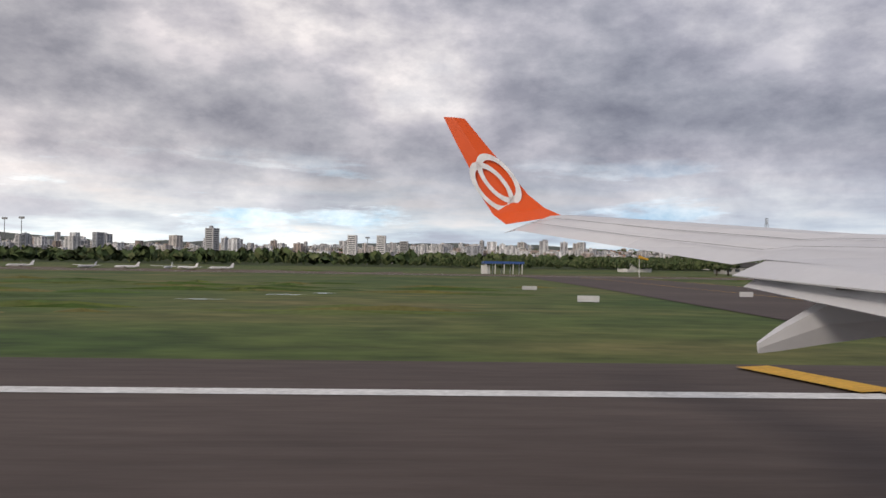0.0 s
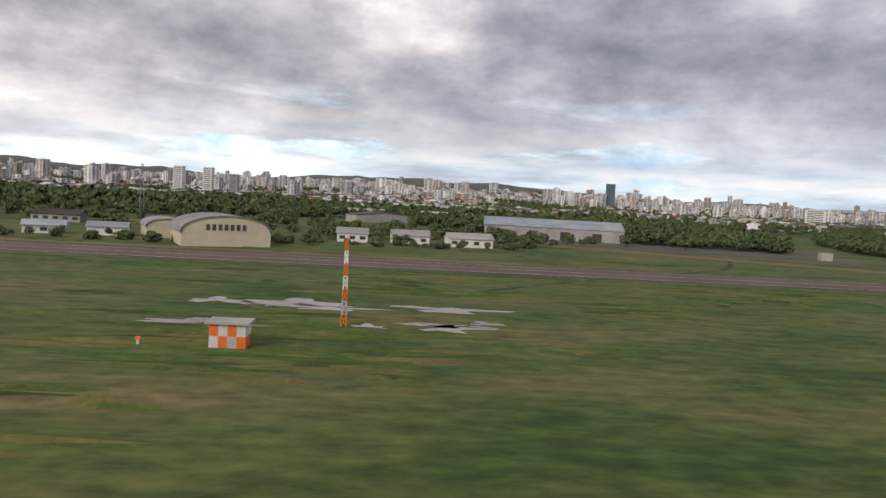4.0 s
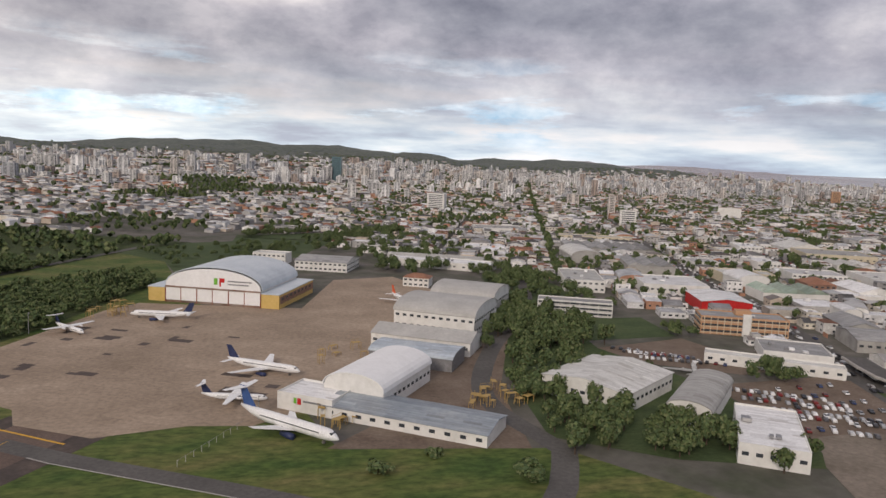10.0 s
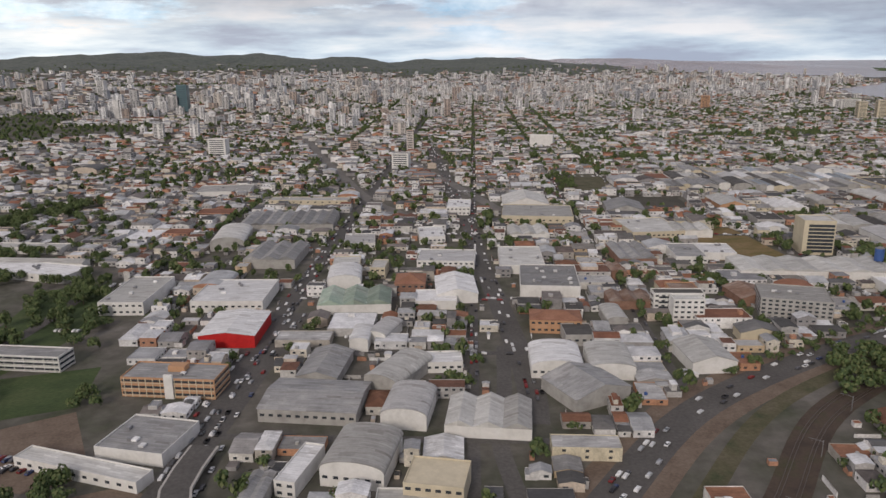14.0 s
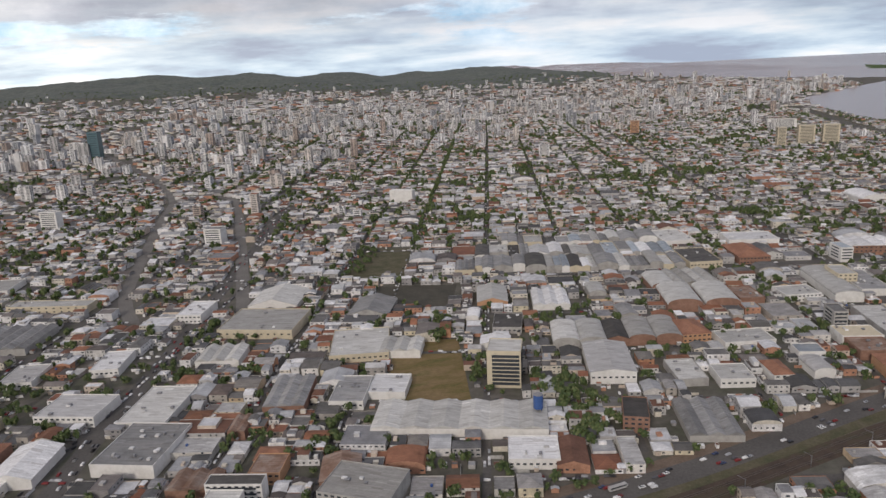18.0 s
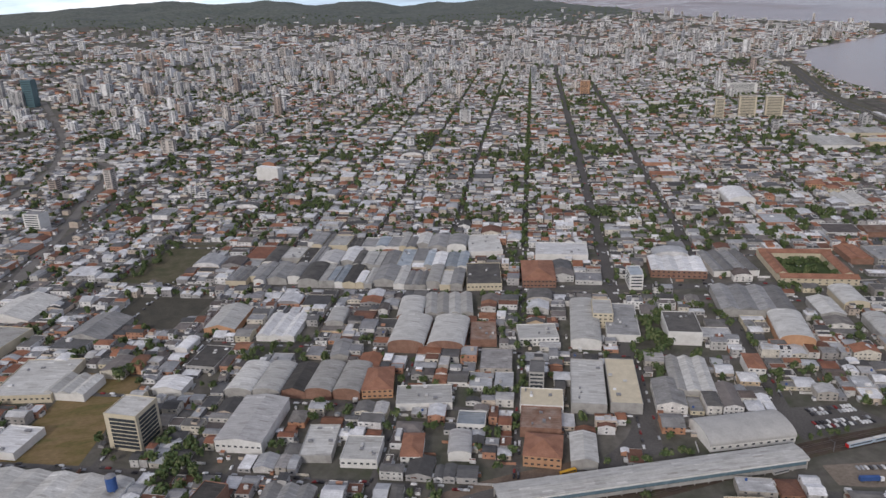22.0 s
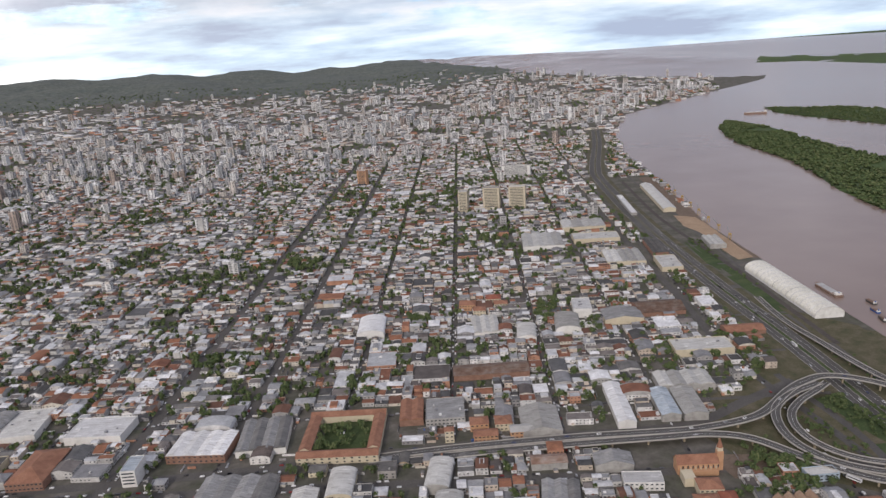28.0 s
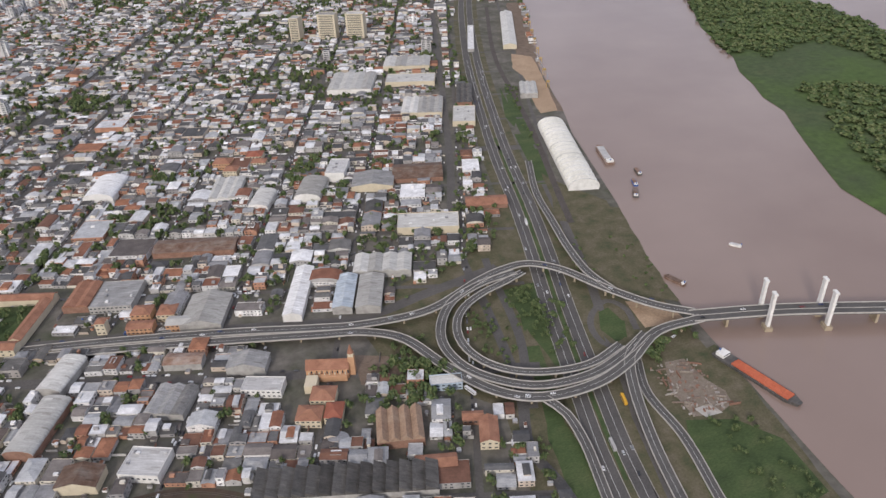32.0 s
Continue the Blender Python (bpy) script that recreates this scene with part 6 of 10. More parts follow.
flyover("flyover", [(2870, 357, 9.2), (2837, 341, 8.4), (2797, 330, 7.8), (2750, 337, 7.4), (2713, 370, 7.2), (2701, 408, 7.2), (2709, 442, 7.4), (2732, 472, 7.6), (2768, 488, 7.8), (2808, 493, 8.0)], 8.5, "looping inner flyover with pale parapets")
flyover("flyover", [(2842, 353, 8.75), (2808, 342, 8.1), (2775, 345, 7.75), (2745, 358, 7.5), (2725, 380, 7.35), (2717, 408, 7.3), (2722, 436, 7.4), (2738, 458, 7.55), (2764, 473, 7.7), (2790, 481, 7.85), (2815, 490, 8.05)], 7.5, "second inner loop of the flyover with pale parapets")
flyover("ramp", [(2752, 320, 7.0), (2760, 300, 5.8), (2759, 270, 4.0), (2752, 235, 1.6), (2745, 205, 0.5)], 7.5, "curving ramp down to the highway")
flyover("ramp", [(2860, 350, 9.0), (2840, 336, 8.0), (2822, 300, 6.0), (2806, 250, 3.2), (2795, 201, 0.8), (2780, 130, 0.5)], 8.5, "curving ramp down to the riverside road")
flyover("ramp", [(2945, 740, 0.5), (2912, 653, 2.0), (2894, 578, 5.0), (2880, 515, 7.2), (2874, 465, 8.4), (2880, 425, 9.0)], 8.0, "ramp rising from the highway to the bridge")
flyover("ramp", [(2850, 340, 0.6), (2834, 300, 0.6), (2832, 250, 0.6), (2820, 195, 0.6), (2805, 130, 0.6)], 7.5, "low railed road beside the river")


def lift_bridge():
    ob = thing("lift_bridge", 0, 0, 0, 0, "concrete lifting bridge with four pale towers over the river", "bridge", kind="structure")
    pts = [(2920, 360, 11), (2980, 340, 13), (3028, 322, 13.5), (3102, 293, 13), (3240, 238, 12), (3480, 140, 10)]
    ribbon("deck", pts, 16, 0.0, DECK, step=10, thick=1.6, parent=ob)
    for off in (-8, 8, 0):
        ribbon("parapet", pts, 0.5, 0.9 if off else 0.5, CURB, offset=off, step=10, thick=1.4, parent=ob)
    dx, dy = 0.925, -0.38
    for cx, cy in ((2983, 339), (3032, 320)):
        for s in (-1, 1):
            x, y = cx - dy * s * 10.5, cy + dx * s * 10.5
            t = box_part("tower", (2.6, 5.5, 38), (x, y, 19), WHITEWALL, ob, rz=-22, bevel=0.3)
            box_part("tower_cap", (3.4, 6.3, 1.6), (x, y, 38.6), WHITEWALL, t, rz=-22)
            box_part("tower_foot", (6.5, 10, 4), (x, y, 2), PIER, t, rz=-22)
    for k in range(5):
        x, y = 3075 + k * 48, 303 - k * 19.5
        box_part("pier", (2.2, 11, 11), (x, y, 5.5), PIER, ob, rz=-22)
    for x, y in ((2950, 350),):
        box_part("pier", (2.2, 11, 11), (x, y, 5.5), PIER, ob, rz=-22)


lift_bridge()


def quay_shed():
    ob = building("quay_shed", 2999, 735, -16.5, 38, 208, 3.5, "arch", WHITEWALL, surface("cream_membrane", [(0.62, 0.60, 0.52), (0.74, 0.72, 0.64), (0.78, 0.76, 0.70)], 0.6, 0.05, 0.1), 0, label="long cream barrel-vaulted shed on the river quay", rise=12)
    taken(2999, 735, 40, 210, -16.5)
    for i in range(17):
        bm = bmesh.new()
        top = arch_profile(39.6, 3.6, 12.2)
        prism(bm, top + [(a * 0.985, z - 0.2) for a, z in reversed(top)], -104 + i * 13, -104 + i * 13 + 0.7)
        part("roof_rib", bm, WHITEROOF, ob)


quay_shed()


def vessel(name, x, y, ang, length, width, h, hull, deck, label, house=True, cargo=None):
    ob = thing(name, x, y, 0.25, ang, label, "boat")
    bm = bmesh.new()
    l, w = length / 2, width / 2
    prof = [(-w, -l), (w, -l), (w, l * 0.75), (w * 0.35, l), (-w * 0.35, l), (-w, l * 0.75)]
    a = [bm.verts.new((px * 0.88, py * 0.97, 0)) for px, py in prof]
    b = [bm.verts.new((px, py, h)) for px, py in prof]
    bm.faces.new(b)
    for i in range(6):
        bm.faces.new((a[i], a[(i + 1) % 6], b[(i + 1) % 6], b[i]))
    part("hull", bm, hull, ob)
    box_part("hatch", (width * 0.72, length * 0.66, 1.0), (0, length * 0.06, h + 0.5), cargo or deck, ob)
    if house:
        hs = box_part("deckhouse", (width * 0.7, length * 0.1, h * 1.1), (0, -l * 0.84, h * 1.5), WHITEWALL, ob, "white deckhouse", bevel=0.2)
        box_part("bridge_window", (width * 0.6, 0.2, h * 0.25), (0, -l * 0.84 + length * 0.05 + 0.05, h * 1.8), WINDOW, hs)
        box_part("funnel", (1.2, 1.2, 2.0), (0, -l * 0.92, h * 2.2), BLUEPAINT, ob)
    return ob


vessel("barge", 2925, 280, 193, 80, 13, 3.0, DARKROOF, RUSTROOF, "long red cargo barge moored at the bank", cargo=surface("barge_red", [(0.42, 0.10, 0.05), (0.55, 0.16, 0.08)], 0.8, 0.1, 0.2))
vessel("ferry", 3045, 712, -16, 60, 13, 3.0, RUSTROOF, WHITEROOF, "moored vessel with a white cover beside the quay", cargo=WHITEROOF)
vessel("tug", 3020, 600, -30, 22, 7, 2.4, DARKROOF, RUSTROOF, "dark red work boat at the quay")
vessel("tug", 3035, 625, -20, 18, 6, 2.2, BLUEPAINT, RUSTROOF, "small blue work boat at the quay")
vessel("tug", 3056, 650, -15, 20, 6, 2.2, DARKROOF, RUSTROOF, "rusty work boat at the quay")
vessel("motor_boat", 3048, 455, 40, 13, 5, 1.6, WHITEWALL, WHITEROOF, "white motor boat under way on the river")
vessel("work_boat", 2950, 425, 20, 24, 7, 2.0, RUSTROOF, RUSTROOF, "rusty red boats moored below the bridge")
vessel("ship", 4420, 2420, 60, 90, 15, 6, RUSTROOF, WHITEROOF, "distant cargo ship on the river")
for i in range(9):
    x, y = 3105 + i * 24, 990 + i * 60
    ob = thing("quay_crane", x, y, 0, -20 + 30 * (i % 3), "rusty yellow quay crane on the bank", "crane", "cranes along the quay")
    bm = bmesh.new()
    for sx, sy in ((-2, -2), (2, -2), (2, 2), (-2, 2)):
        box(bm, sx, sy, 5, 0.5, 0.5, 10)
    part("frame", bm, TANNED, ob)
    box_part("cabin", (4.5, 4.5, 3), (0, 0, 11.5), TANNED, ob)
    bm = bmesh.new()
    box(bm, 0, 0, 0, 0.8, 18, 0.8)
    bmesh.ops.rotate(bm, verts=bm.verts[:], matrix=Matrix.Rotation(0.6, 3, "X"))
    bmesh.ops.translate(bm, verts=bm.verts[:], vec=(0, 7, 17))
    part("jib", bm, STEEL, ob)

# ---- church, courtyard school, station, works ----


def church():
    ob = thing("church", 2600, 425, 0, -20, "orange brick church with a clay tile roof and a pointed tower", "church")
    taken(2600, 425, 44, 22, -20)
    box_part("nave", (36, 13, 10), (0, 0, 5), ORANGEWALL, ob)
    roof_part("cross", 36, 13, 10, TILEROOF, ob, 6)
    end_walls("cross", 36, 13, 10, ORANGEWALL, ob, 6)
    box_part("aisle", (34, 4, 5.5), (0, -8.4, 2.75), ORANGEWALL, ob)
    for i in range(8):
        box_part("buttress", (0.9, 1.6, 7.5), (-15.5 + i * 4.4, -7.2, 3.75), CREAMWALL, ob)
        window_part(ob, -13.3 + i * 4.4, -6.55, 7.2, 1.2, 3.0, 0)
    t = box_part("tower", (5.5, 5.5, 19), (20.4, 0, 9.5), ORANGEWALL, ob)
    box_part("belfry", (4.6, 4.6, 3.5), (20.4, 0, 20.7), CREAMWALL, t)
    bm = bmesh.new()
    bmesh.ops.create_cone(bm, cap_ends=True, segments=8, radius1=2.9, radius2=0.05, depth=9, matrix=Matrix.Translation((20.4, 0, 26.9)))
    part("spire", bm, TILEROOF, t, "pointed orange spire")
    box_part("cross_wing", (10, 14, 8), (-12, -17.5, 4), CREAMWALL, ob)


def court():
    for cx, cy, w, d, roof in ((0, -39, 80, 13, "cross"), (0, 39, 80, 12, "cross"), (-34, 0, 12, 64, "gable"), (34, 0, 12, 64, "gable")):
        c, s = math.cos(radians(-20)), math.sin(radians(-20))
        building("school_wing", 2319 + cx * c - cy * s, 616 + cx * s + cy * c, -20, w, d, 7.5, roof, CREAMWALL, TILEROOF, 2 if cy < 0 else 0, "f", "cream school wing with an orange tile roof round a court", "building", 3, group="wings of the courtyard school")
    patch("court", [street_xy(p, q) for p, q in ((1946, 1332), (2000, 1332), (2000, 1408), (1946, 1408))], 0.16, LUSH, "green planted inner court")


def station():
    ob = thing("railway_station", 1975, 326, 0, -3.5, "long railway station hall with a white roof over the tracks", "station")
    taken(1975, 326, 216, 22, -3.5)
    bm = bmesh.new()
    prism(bm, [(-9, 8.6), (0, 9.6), (9, 8.6), (9, 8.9), (0, 10.0), (-9, 8.9)], -106, 106)
    bmesh.ops.rotate(bm, verts=bm.verts[:], matrix=Matrix.Rotation(math.pi / 2, 3, "Z"))
    part("roof", bm, PALEROOF, ob, "long white sheet roof")
    for s in (-1, 1):
        box_part("side_wall", (210, 0.3, 2.6), (0, s * 8.3, 2.6), GREYWALL, ob)
        box_part("glazing", (208, 0.2, 2.6), (0, s * 8.35, 5.6), surface("blue_glazing", [(0.10, 0.16, 0.20), (0.18, 0.26, 0.30)], 0.3, 0.3, 0.0), ob, "bluish window band")
        box_part("fascia", (212, 0.4, 1.5), (0, s * 8.6, 7.8), WHITEWALL, ob)
    for i in range(22):
        for s in (-1, 1):
            box_part("column", (0.6, 0.6, 8.6), (-105 + i * 10, s * 8.0, 4.3), CURB, ob)
    box_part("platform", (208, 5, 1.1), (0, 0, 0.55), CURB, ob)


church(), court(), station()


def slab_part(name, corners, z0, z1, material, parent, label=""):
    """An upright block over four corners."""
    bm = bmesh.new()
    a = [bm.verts.new((x, y, z0)) for x, y in corners]
    b = [bm.verts.new((x, y, z1)) for x, y in corners]
    bm.faces.new(a[::-1]), bm.faces.new(b)
    for k in range(4):
        bm.faces.new((a[k], a[(k + 1) % 4], b[(k + 1) % 4], b[k]))
    bmesh.ops.recalc_face_normals(bm, faces=bm.faces[:])
    return part(name, bm, material, parent, label)


def wall_run(name, a, b, z0, z1, thick, material, parent):
    d = math.hypot(b[0] - a[0], b[1] - a[1])
    return box_part(name, (d, thick, z1 - z0), ((a[0] + b[0]) / 2, (a[1] + b[1]) / 2, (z0 + z1) / 2), material, parent, rz=math.degrees(math.atan2(b[1] - a[1], b[0] - a[0])))


def works():
    """Roofs of several heights, ochre and brown, that step down to five gabled sheds."""
    ob = thing("works", 2352, 282, 0, 0, "works with stepped ochre and brown roofs behind white parapets", "factory")

    def at(*pts):
        return [(x - 2352, y - 282) for x, y in pts]
    west = at((2293, 254), (2312, 252), (2334, 312), (2313, 309))
    slab_part("west_wing", west, 0, 8.0, CREAMWALL, ob)
    slab_part("west_roof", at((2293.6, 254.6), (2302.6, 253.6), (2323, 310), (2313.6, 308.6)), 8.0, 8.15, RUSTBROWN, ob, "red-brown flat roof")
    slab_part("west_roof", at((2302.6, 253.6), (2311.4, 252.6), (2333.2, 311.4), (2323, 310)), 8.0, 8.22, OCHREDUST, ob, "ochre flat roof")
    for k in range(4):
        wall_run("parapet", west[k], west[(k + 1) % 4], 7.6, 8.7, 0.4, WHITEWALL, ob)
    for k in range(14):
        u = (k + 0.5) / 14
        window_part(ob, (2293 + 20 * u) - 2352.3, 254 + 55 * u - 282, 4.8, 2.4, 1.6, 90 + 20)
    for hi, quad in ((10.0, at((2328, 289), (2360, 286), (2366, 316), (2336, 312))), (9.2, at((2325, 276), (2333, 275.4), (2337, 287), (2328.6, 287.6))), (9.2, at((2334, 275.2), (2342.5, 274.4), (2346, 286), (2338, 286.8)))):
        slab_part("raised_hall", quad, 0, hi, WHITEWALL, ob)
        cx, cy = sum(q[0] for q in quad) / 4, sum(q[1] for q in quad) / 4
        slab_part("hall_roof", [(cx + (x - cx) * 0.96, cy + (y - cy) * 0.96) for x, y in quad], hi - 0.3, hi + 0.12, OCHREDUST, ob, "stained ochre roof")
        for k in range(4):
            wall_run("parapet", quad[k], quad[(k + 1) % 4], hi - 0.4, hi + 0.55, 0.45, WHITEWALL, ob)
    quad = at((2361, 285), (2371, 284), (2375, 314), (2367, 316))
    slab_part("clerestory", quad, 0, 8.9, WHITEWALL, ob)
    for k in range(7):
        u = (k + 0.5) / 7
        box_part("skylight", (6.0, 2.4, 0.9), (2366 + 5 * u - 2352, 286 + 27 * u - 282, 9.3), STEEL, ob, "grey glazed rooflight", rz=-8)
    for quad in (at((2372, 284.6), (2424, 283), (2431, 311), (2376, 313)), at((2313, 252.6), (2398, 254), (2424, 282.6), (2347, 284.6))):
        slab_part("yard_hall", quad, 0, 7.4, CREAMWALL, ob)
        cx, cy = sum(q[0] for q in quad) / 4, sum(q[1] for q in quad) / 4
        slab_part("flat_roof", [(cx + (x - cx) * 0.99, cy + (y - cy) * 0.98) for x, y in quad], 7.2, 7.5, RUSTBROWN, ob, "wide red-brown flat roof")
    box_part("long_skylight", (44, 4.2, 0.7), (2352 - 2352, 266 - 282, 7.85), GREYROOF, ob, "long grey rooflight", rz=-8)
    box_part("roof_kerb", (62, 0.6, 0.8), (2350 - 2352, 259 - 282, 7.8), WHITEWALL, ob, rz=-4)
    # five gabled sheds towards the street
    for k in range(5):
        bm = bmesh.new()
        prism(bm, [(-4.2, 5.2), (4.2, 5.2), (0, 7.4)], -12, 11)
        bmesh.ops.transform(bm, matrix=Matrix.Translation((2289.5 + k * 8.6 - 2352, 242.5 - k * 1.6 - 282, 0)) @ Matrix.Rotation(radians(-19), 4, "Z"), verts=bm.verts[:])
        part("shed_roof", bm, TILEROOF, ob, "red gabled roof")
        bm = bmesh.new()
        prism(bm, [(-4.15, 0), (4.15, 0), (4.15, 5.2), (0, 7.35), (-4.15, 5.2)], -11.9, -11.5)
        bmesh.ops.transform(bm, matrix=Matrix.Translation((2289.5 + k * 8.6 - 2352, 242.5 - k * 1.6 - 282, 0)) @ Matrix.Rotation(radians(-19), 4, "Z"), verts=bm.verts[:])
        part("shed_gable", bm, CREAMWALL, ob)
    slab_part("shed_wall", at((2281.6, 232.4), (2324, 226), (2331, 246), (2289.2, 252.6)), 0, 5.1, CREAMWALL, ob)


def train():
    ob = thing("train", 2164, 325.5, 0.3, 2.5, "grey and blue commuter train standing on the tracks", "train")
    for k in range(4):
        x = -32 + k * 21.3
        body = box_part("carriage", (20.6, 2.9, 2.9), (x, 0, 2.15), BLUEWALL, ob, bevel=0.15)
        box_part("carriage_roof", (20.2, 2.5, 0.4), (x, 0, 3.78), PALEROOF, body, "pale carriage roof", bevel=0.1)
        for s in (-1, 1):
            box_part("window_band", (18.6, 0.08, 0.9), (x, s * 1.47, 2.75), WINDOW, body)
        for u in (-7.4, 7.4):
            box_part("bogie", (3.2, 2.3, 0.75), (x + u, 0, 0.38), DARKROOF, ob)
    box_part("nose", (0.6, 2.8, 2.6), (-42.7, 0, 2.0), REDPAINT, ob, "red cab front", bevel=0.1)


def trailer_truck():
    ob = thing("truck", 2109, 290, 0.16, -14, "truck with a long blue tarpaulin trailer on a yard", "truck")
    box_part("trailer", (13, 2.6, 2.9), (0, 0, 2.5), BLUEPAINT, ob, "blue tarpaulin trailer", bevel=0.12)
    box_part("cab", (2.3, 2.5, 2.8), (8.2, 0, 1.9), FRESHWHITE, ob, "white cab", bevel=0.2)
    box_part("chassis", (15, 1.2, 0.35), (1.2, 0, 0.9), DARKROOF, ob)
    for u in (-5, -3.7, 5.2, 8.2):
        for s in (-1, 1):
            bm = bmesh.new()
            bmesh.ops.create_cone(bm, cap_ends=True, segments=12, radius1=0.5, radius2=0.5, depth=0.4, matrix=Matrix.Translation((u, s * 1.05, 0.5)) @ Matrix.Rotation(math.pi / 2, 4, "X"))
            part("wheel", bm, DARKROOF, ob)


train(), trailer_truck()
building("warehouse", 2062, 253, -17, 84, 36, 7, "multi", GREYWALL, STONEROOF, 0, label="long row of grey ridged sheds south of the railway", rise=2.0, n=9)
building("office_block", 2010, 272, -17, 24, 34, 9, "flat", CREAMWALL, OCHREROOF, 2, label="cream two-storey block with a flat roof south of the railway")
patch("meadow", [(792, 712), (850, 695), (905, 785), (1000, 880), (940, 900), (798, 855)], 0.14, LUSH, "green meadow with trees behind the terminal", category="grass")
patch("lot", [(2092, 312), (2160, 300), (2158, 276), (2108, 284), (2088, 292)], 0.12, MATS["beige_paving"], "dusty paved yard south of the railway", category="ground")
patch("lot", [(2106, 380), (2160, 372), (2176, 343), (2100, 340)], 0.12, STREET, "asphalt car park beside the railway", category="ground")
for q in ((2062, 253, 86, 38, -17), (2010, 272, 26, 36, -17), (2126, 295, 72, 28, -8), (2138, 358, 66, 34, -6)):
    taken(*q)
works()
taken(2352, 282, 124, 64, 6)
taken(2306, 240, 50, 30, -12)
building("warehouse", 2404, 321.5, 5, 50, 12, 10.5, "multi", WHITEWALL, WHITEROOF, 3, label="white serrated warehouse with rows of windows beside the works", rise=1.6, n=7, gap=3.4, ww=2.0, wh=1.4)
building("warehouse", 2437, 323, 5, 14, 17, 11, "cross", CREAMWALL, WEATHERED, 3, "fl", label="end house of the works with a red roof", rise=2.2, gap=3.4, ww=2.0, wh=1.4)
building("warehouse", 2436, 296, -12, 10, 30, 8, "gable", CREAMWALL, WEATHERED, 2, "l", label="long cream wing with a red roof", rise=2.4, gap=3.4)
building("warehouse", 2406, 269, -14, 20, 17, 11, "multi", WHITEWALL, WHITEROOF, 2, label="white block with a serrated roof above the works", rise=2.4, n=3)
building("stair_house", 2407, 256, -14, 7, 7, 14.5, "flat", WHITEWALL, PALEROOF, 4, label="white stair tower with dark window bands", gap=3.2)
building("warehouse", 2443, 262, -14, 9, 34, 8, "gable", CREAMWALL, WEATHERED, 0, label="narrow shed with a red roof behind the works", rise=2.2)
for q in ((2404, 321.5, 50, 14, 5), (2437, 323, 16, 19, 5), (2436, 296, 12, 32, -12), (2406, 269, 22, 30, -14), (2443, 262, 11, 36, -14)):
    taken(*q)


def substation():
    ob = thing("substation", 2254, 354, 0, -13, "small electric substation of grey poles and frames inside a low wall", "substation")
    box_part("yard", (38, 21, 0.12), (0, 0, 0.16), surface("grey_gravel", [(0.12, 0.115, 0.11), (0.17, 0.165, 0.155)], 0.95, 0.3, 0.4), ob, "grey gravel yard")
    for cx, cy, w, d in ((0, -10.6, 38.4, 0.3), (0, 10.6, 38.4, 0.3), (-19.2, 0, 0.3, 20.8), (19.2, 0, 0.3, 20.8)):
        box_part("wall", (w, d, 1.8), (cx, cy, 0.9), CURB, ob)
    srng = random.Random(31)
    for i in range(7):
        for j in range(3):
            x, y, h = -15.5 + i * 5.0 + srng.uniform(-0.5, 0.5), -6.5 + j * 6.2, srng.uniform(5.0, 8.5)
            post = box_part("post", (0.34, 0.34, h), (x, y, h / 2 + 0.2), CURB, ob)
            box_part("crossarm", (0.2, 2.6, 0.2), (x, y, h - 0.6), STEEL, post)
            if j == 1:
                box_part("transformer", (1.6, 1.3, 1.9), (x + 2.0, y, 1.2), STEEL, ob, "grey transformer box")
    for j in range(3):
        box_part("beam", (30, 0.22, 0.25), (0, -6.5 + j * 6.2, 5.2), STEEL, ob)
    box_part("control_hut", (11, 5, 3.4), (-24.5, -4, 1.7), WHITEWALL, ob)
    box_part("hut_roof", (11.6, 5.6, 0.3), (-24.5, -4, 3.5), DARKROOF, ob, "dark flat hut roof")


substation()
taken(2250, 354, 52, 24, -13)
for x, y, w, d, top in ((2140, 230, 60, 46, GREYROOF), (2215, 215, 54, 44, BLUEROOF), (2200, 262, 28, 26, PALEROOF)):
    building("warehouse", x, y, -6, w, d, 7, "multi", GREYWALL, top, 0, label="warehouse with ridged roofs south of the railway", rise=2.2, n=4, group=GROUPS["warehouse"])
    taken(x, y, w, d, -6)
for x, y, a, w, d, h, roof, wall, top, lab in ((1556, 196, -6, 60, 40, 6, "gable", GREYWALL, DARKROOF, "dark-roofed sports hall beside a green pitch"), (1490, 190, -8, 36, 60, 6, "multi", GREYWALL, PALEROOF, "pale ridged sheds among trees"), (1300, 110, -20, 34, 44, 7, "flat", WHITEWALL, WHITEROOF, "large white hall with a flat roof"), (1652, 540, -22, 26, 20, 6, "gable", WHITEWALL, WHITEROOF, "white hall beside the vacant lot"), (1572, 560, -22, 36, 30, 7, "multi", WHITEWALL, PALEROOF, "white hall with twin roofs"), (1690, 372, -28, 17, 30, 13, "flat", BRICK, DARKROOF, "brick apartment block with white piers")):
    building("warehouse" if h < 10 else "apartment_house", x, y, a, w, d, h, roof, wall, top, 4 if h > 10 else 0, "f", lab, "building", 2.5, 3)
    taken(x, y, w, d, a)
patch("pitch", [(1590, 170), (1650, 165), (1660, 230), (1600, 236)], 0.18, LUSH, "green sports pitch", category="pitch")
patch("vacant_lot", [(1537, 470), (1598, 448), (1626, 568), (1573, 592)], 0.1, surface("dry_grass", [(0.07, 0.075, 0.03), (0.13, 0.11, 0.05), (0.17, 0.14, 0.08)], 0.95, 0.05, 0.5), "vacant lot of dry grass")
patch("vacant_lot", [(1560, 806), (1630, 780), (1676, 910), (1612, 930)], 0.1, WEEDY, "overgrown green lot")
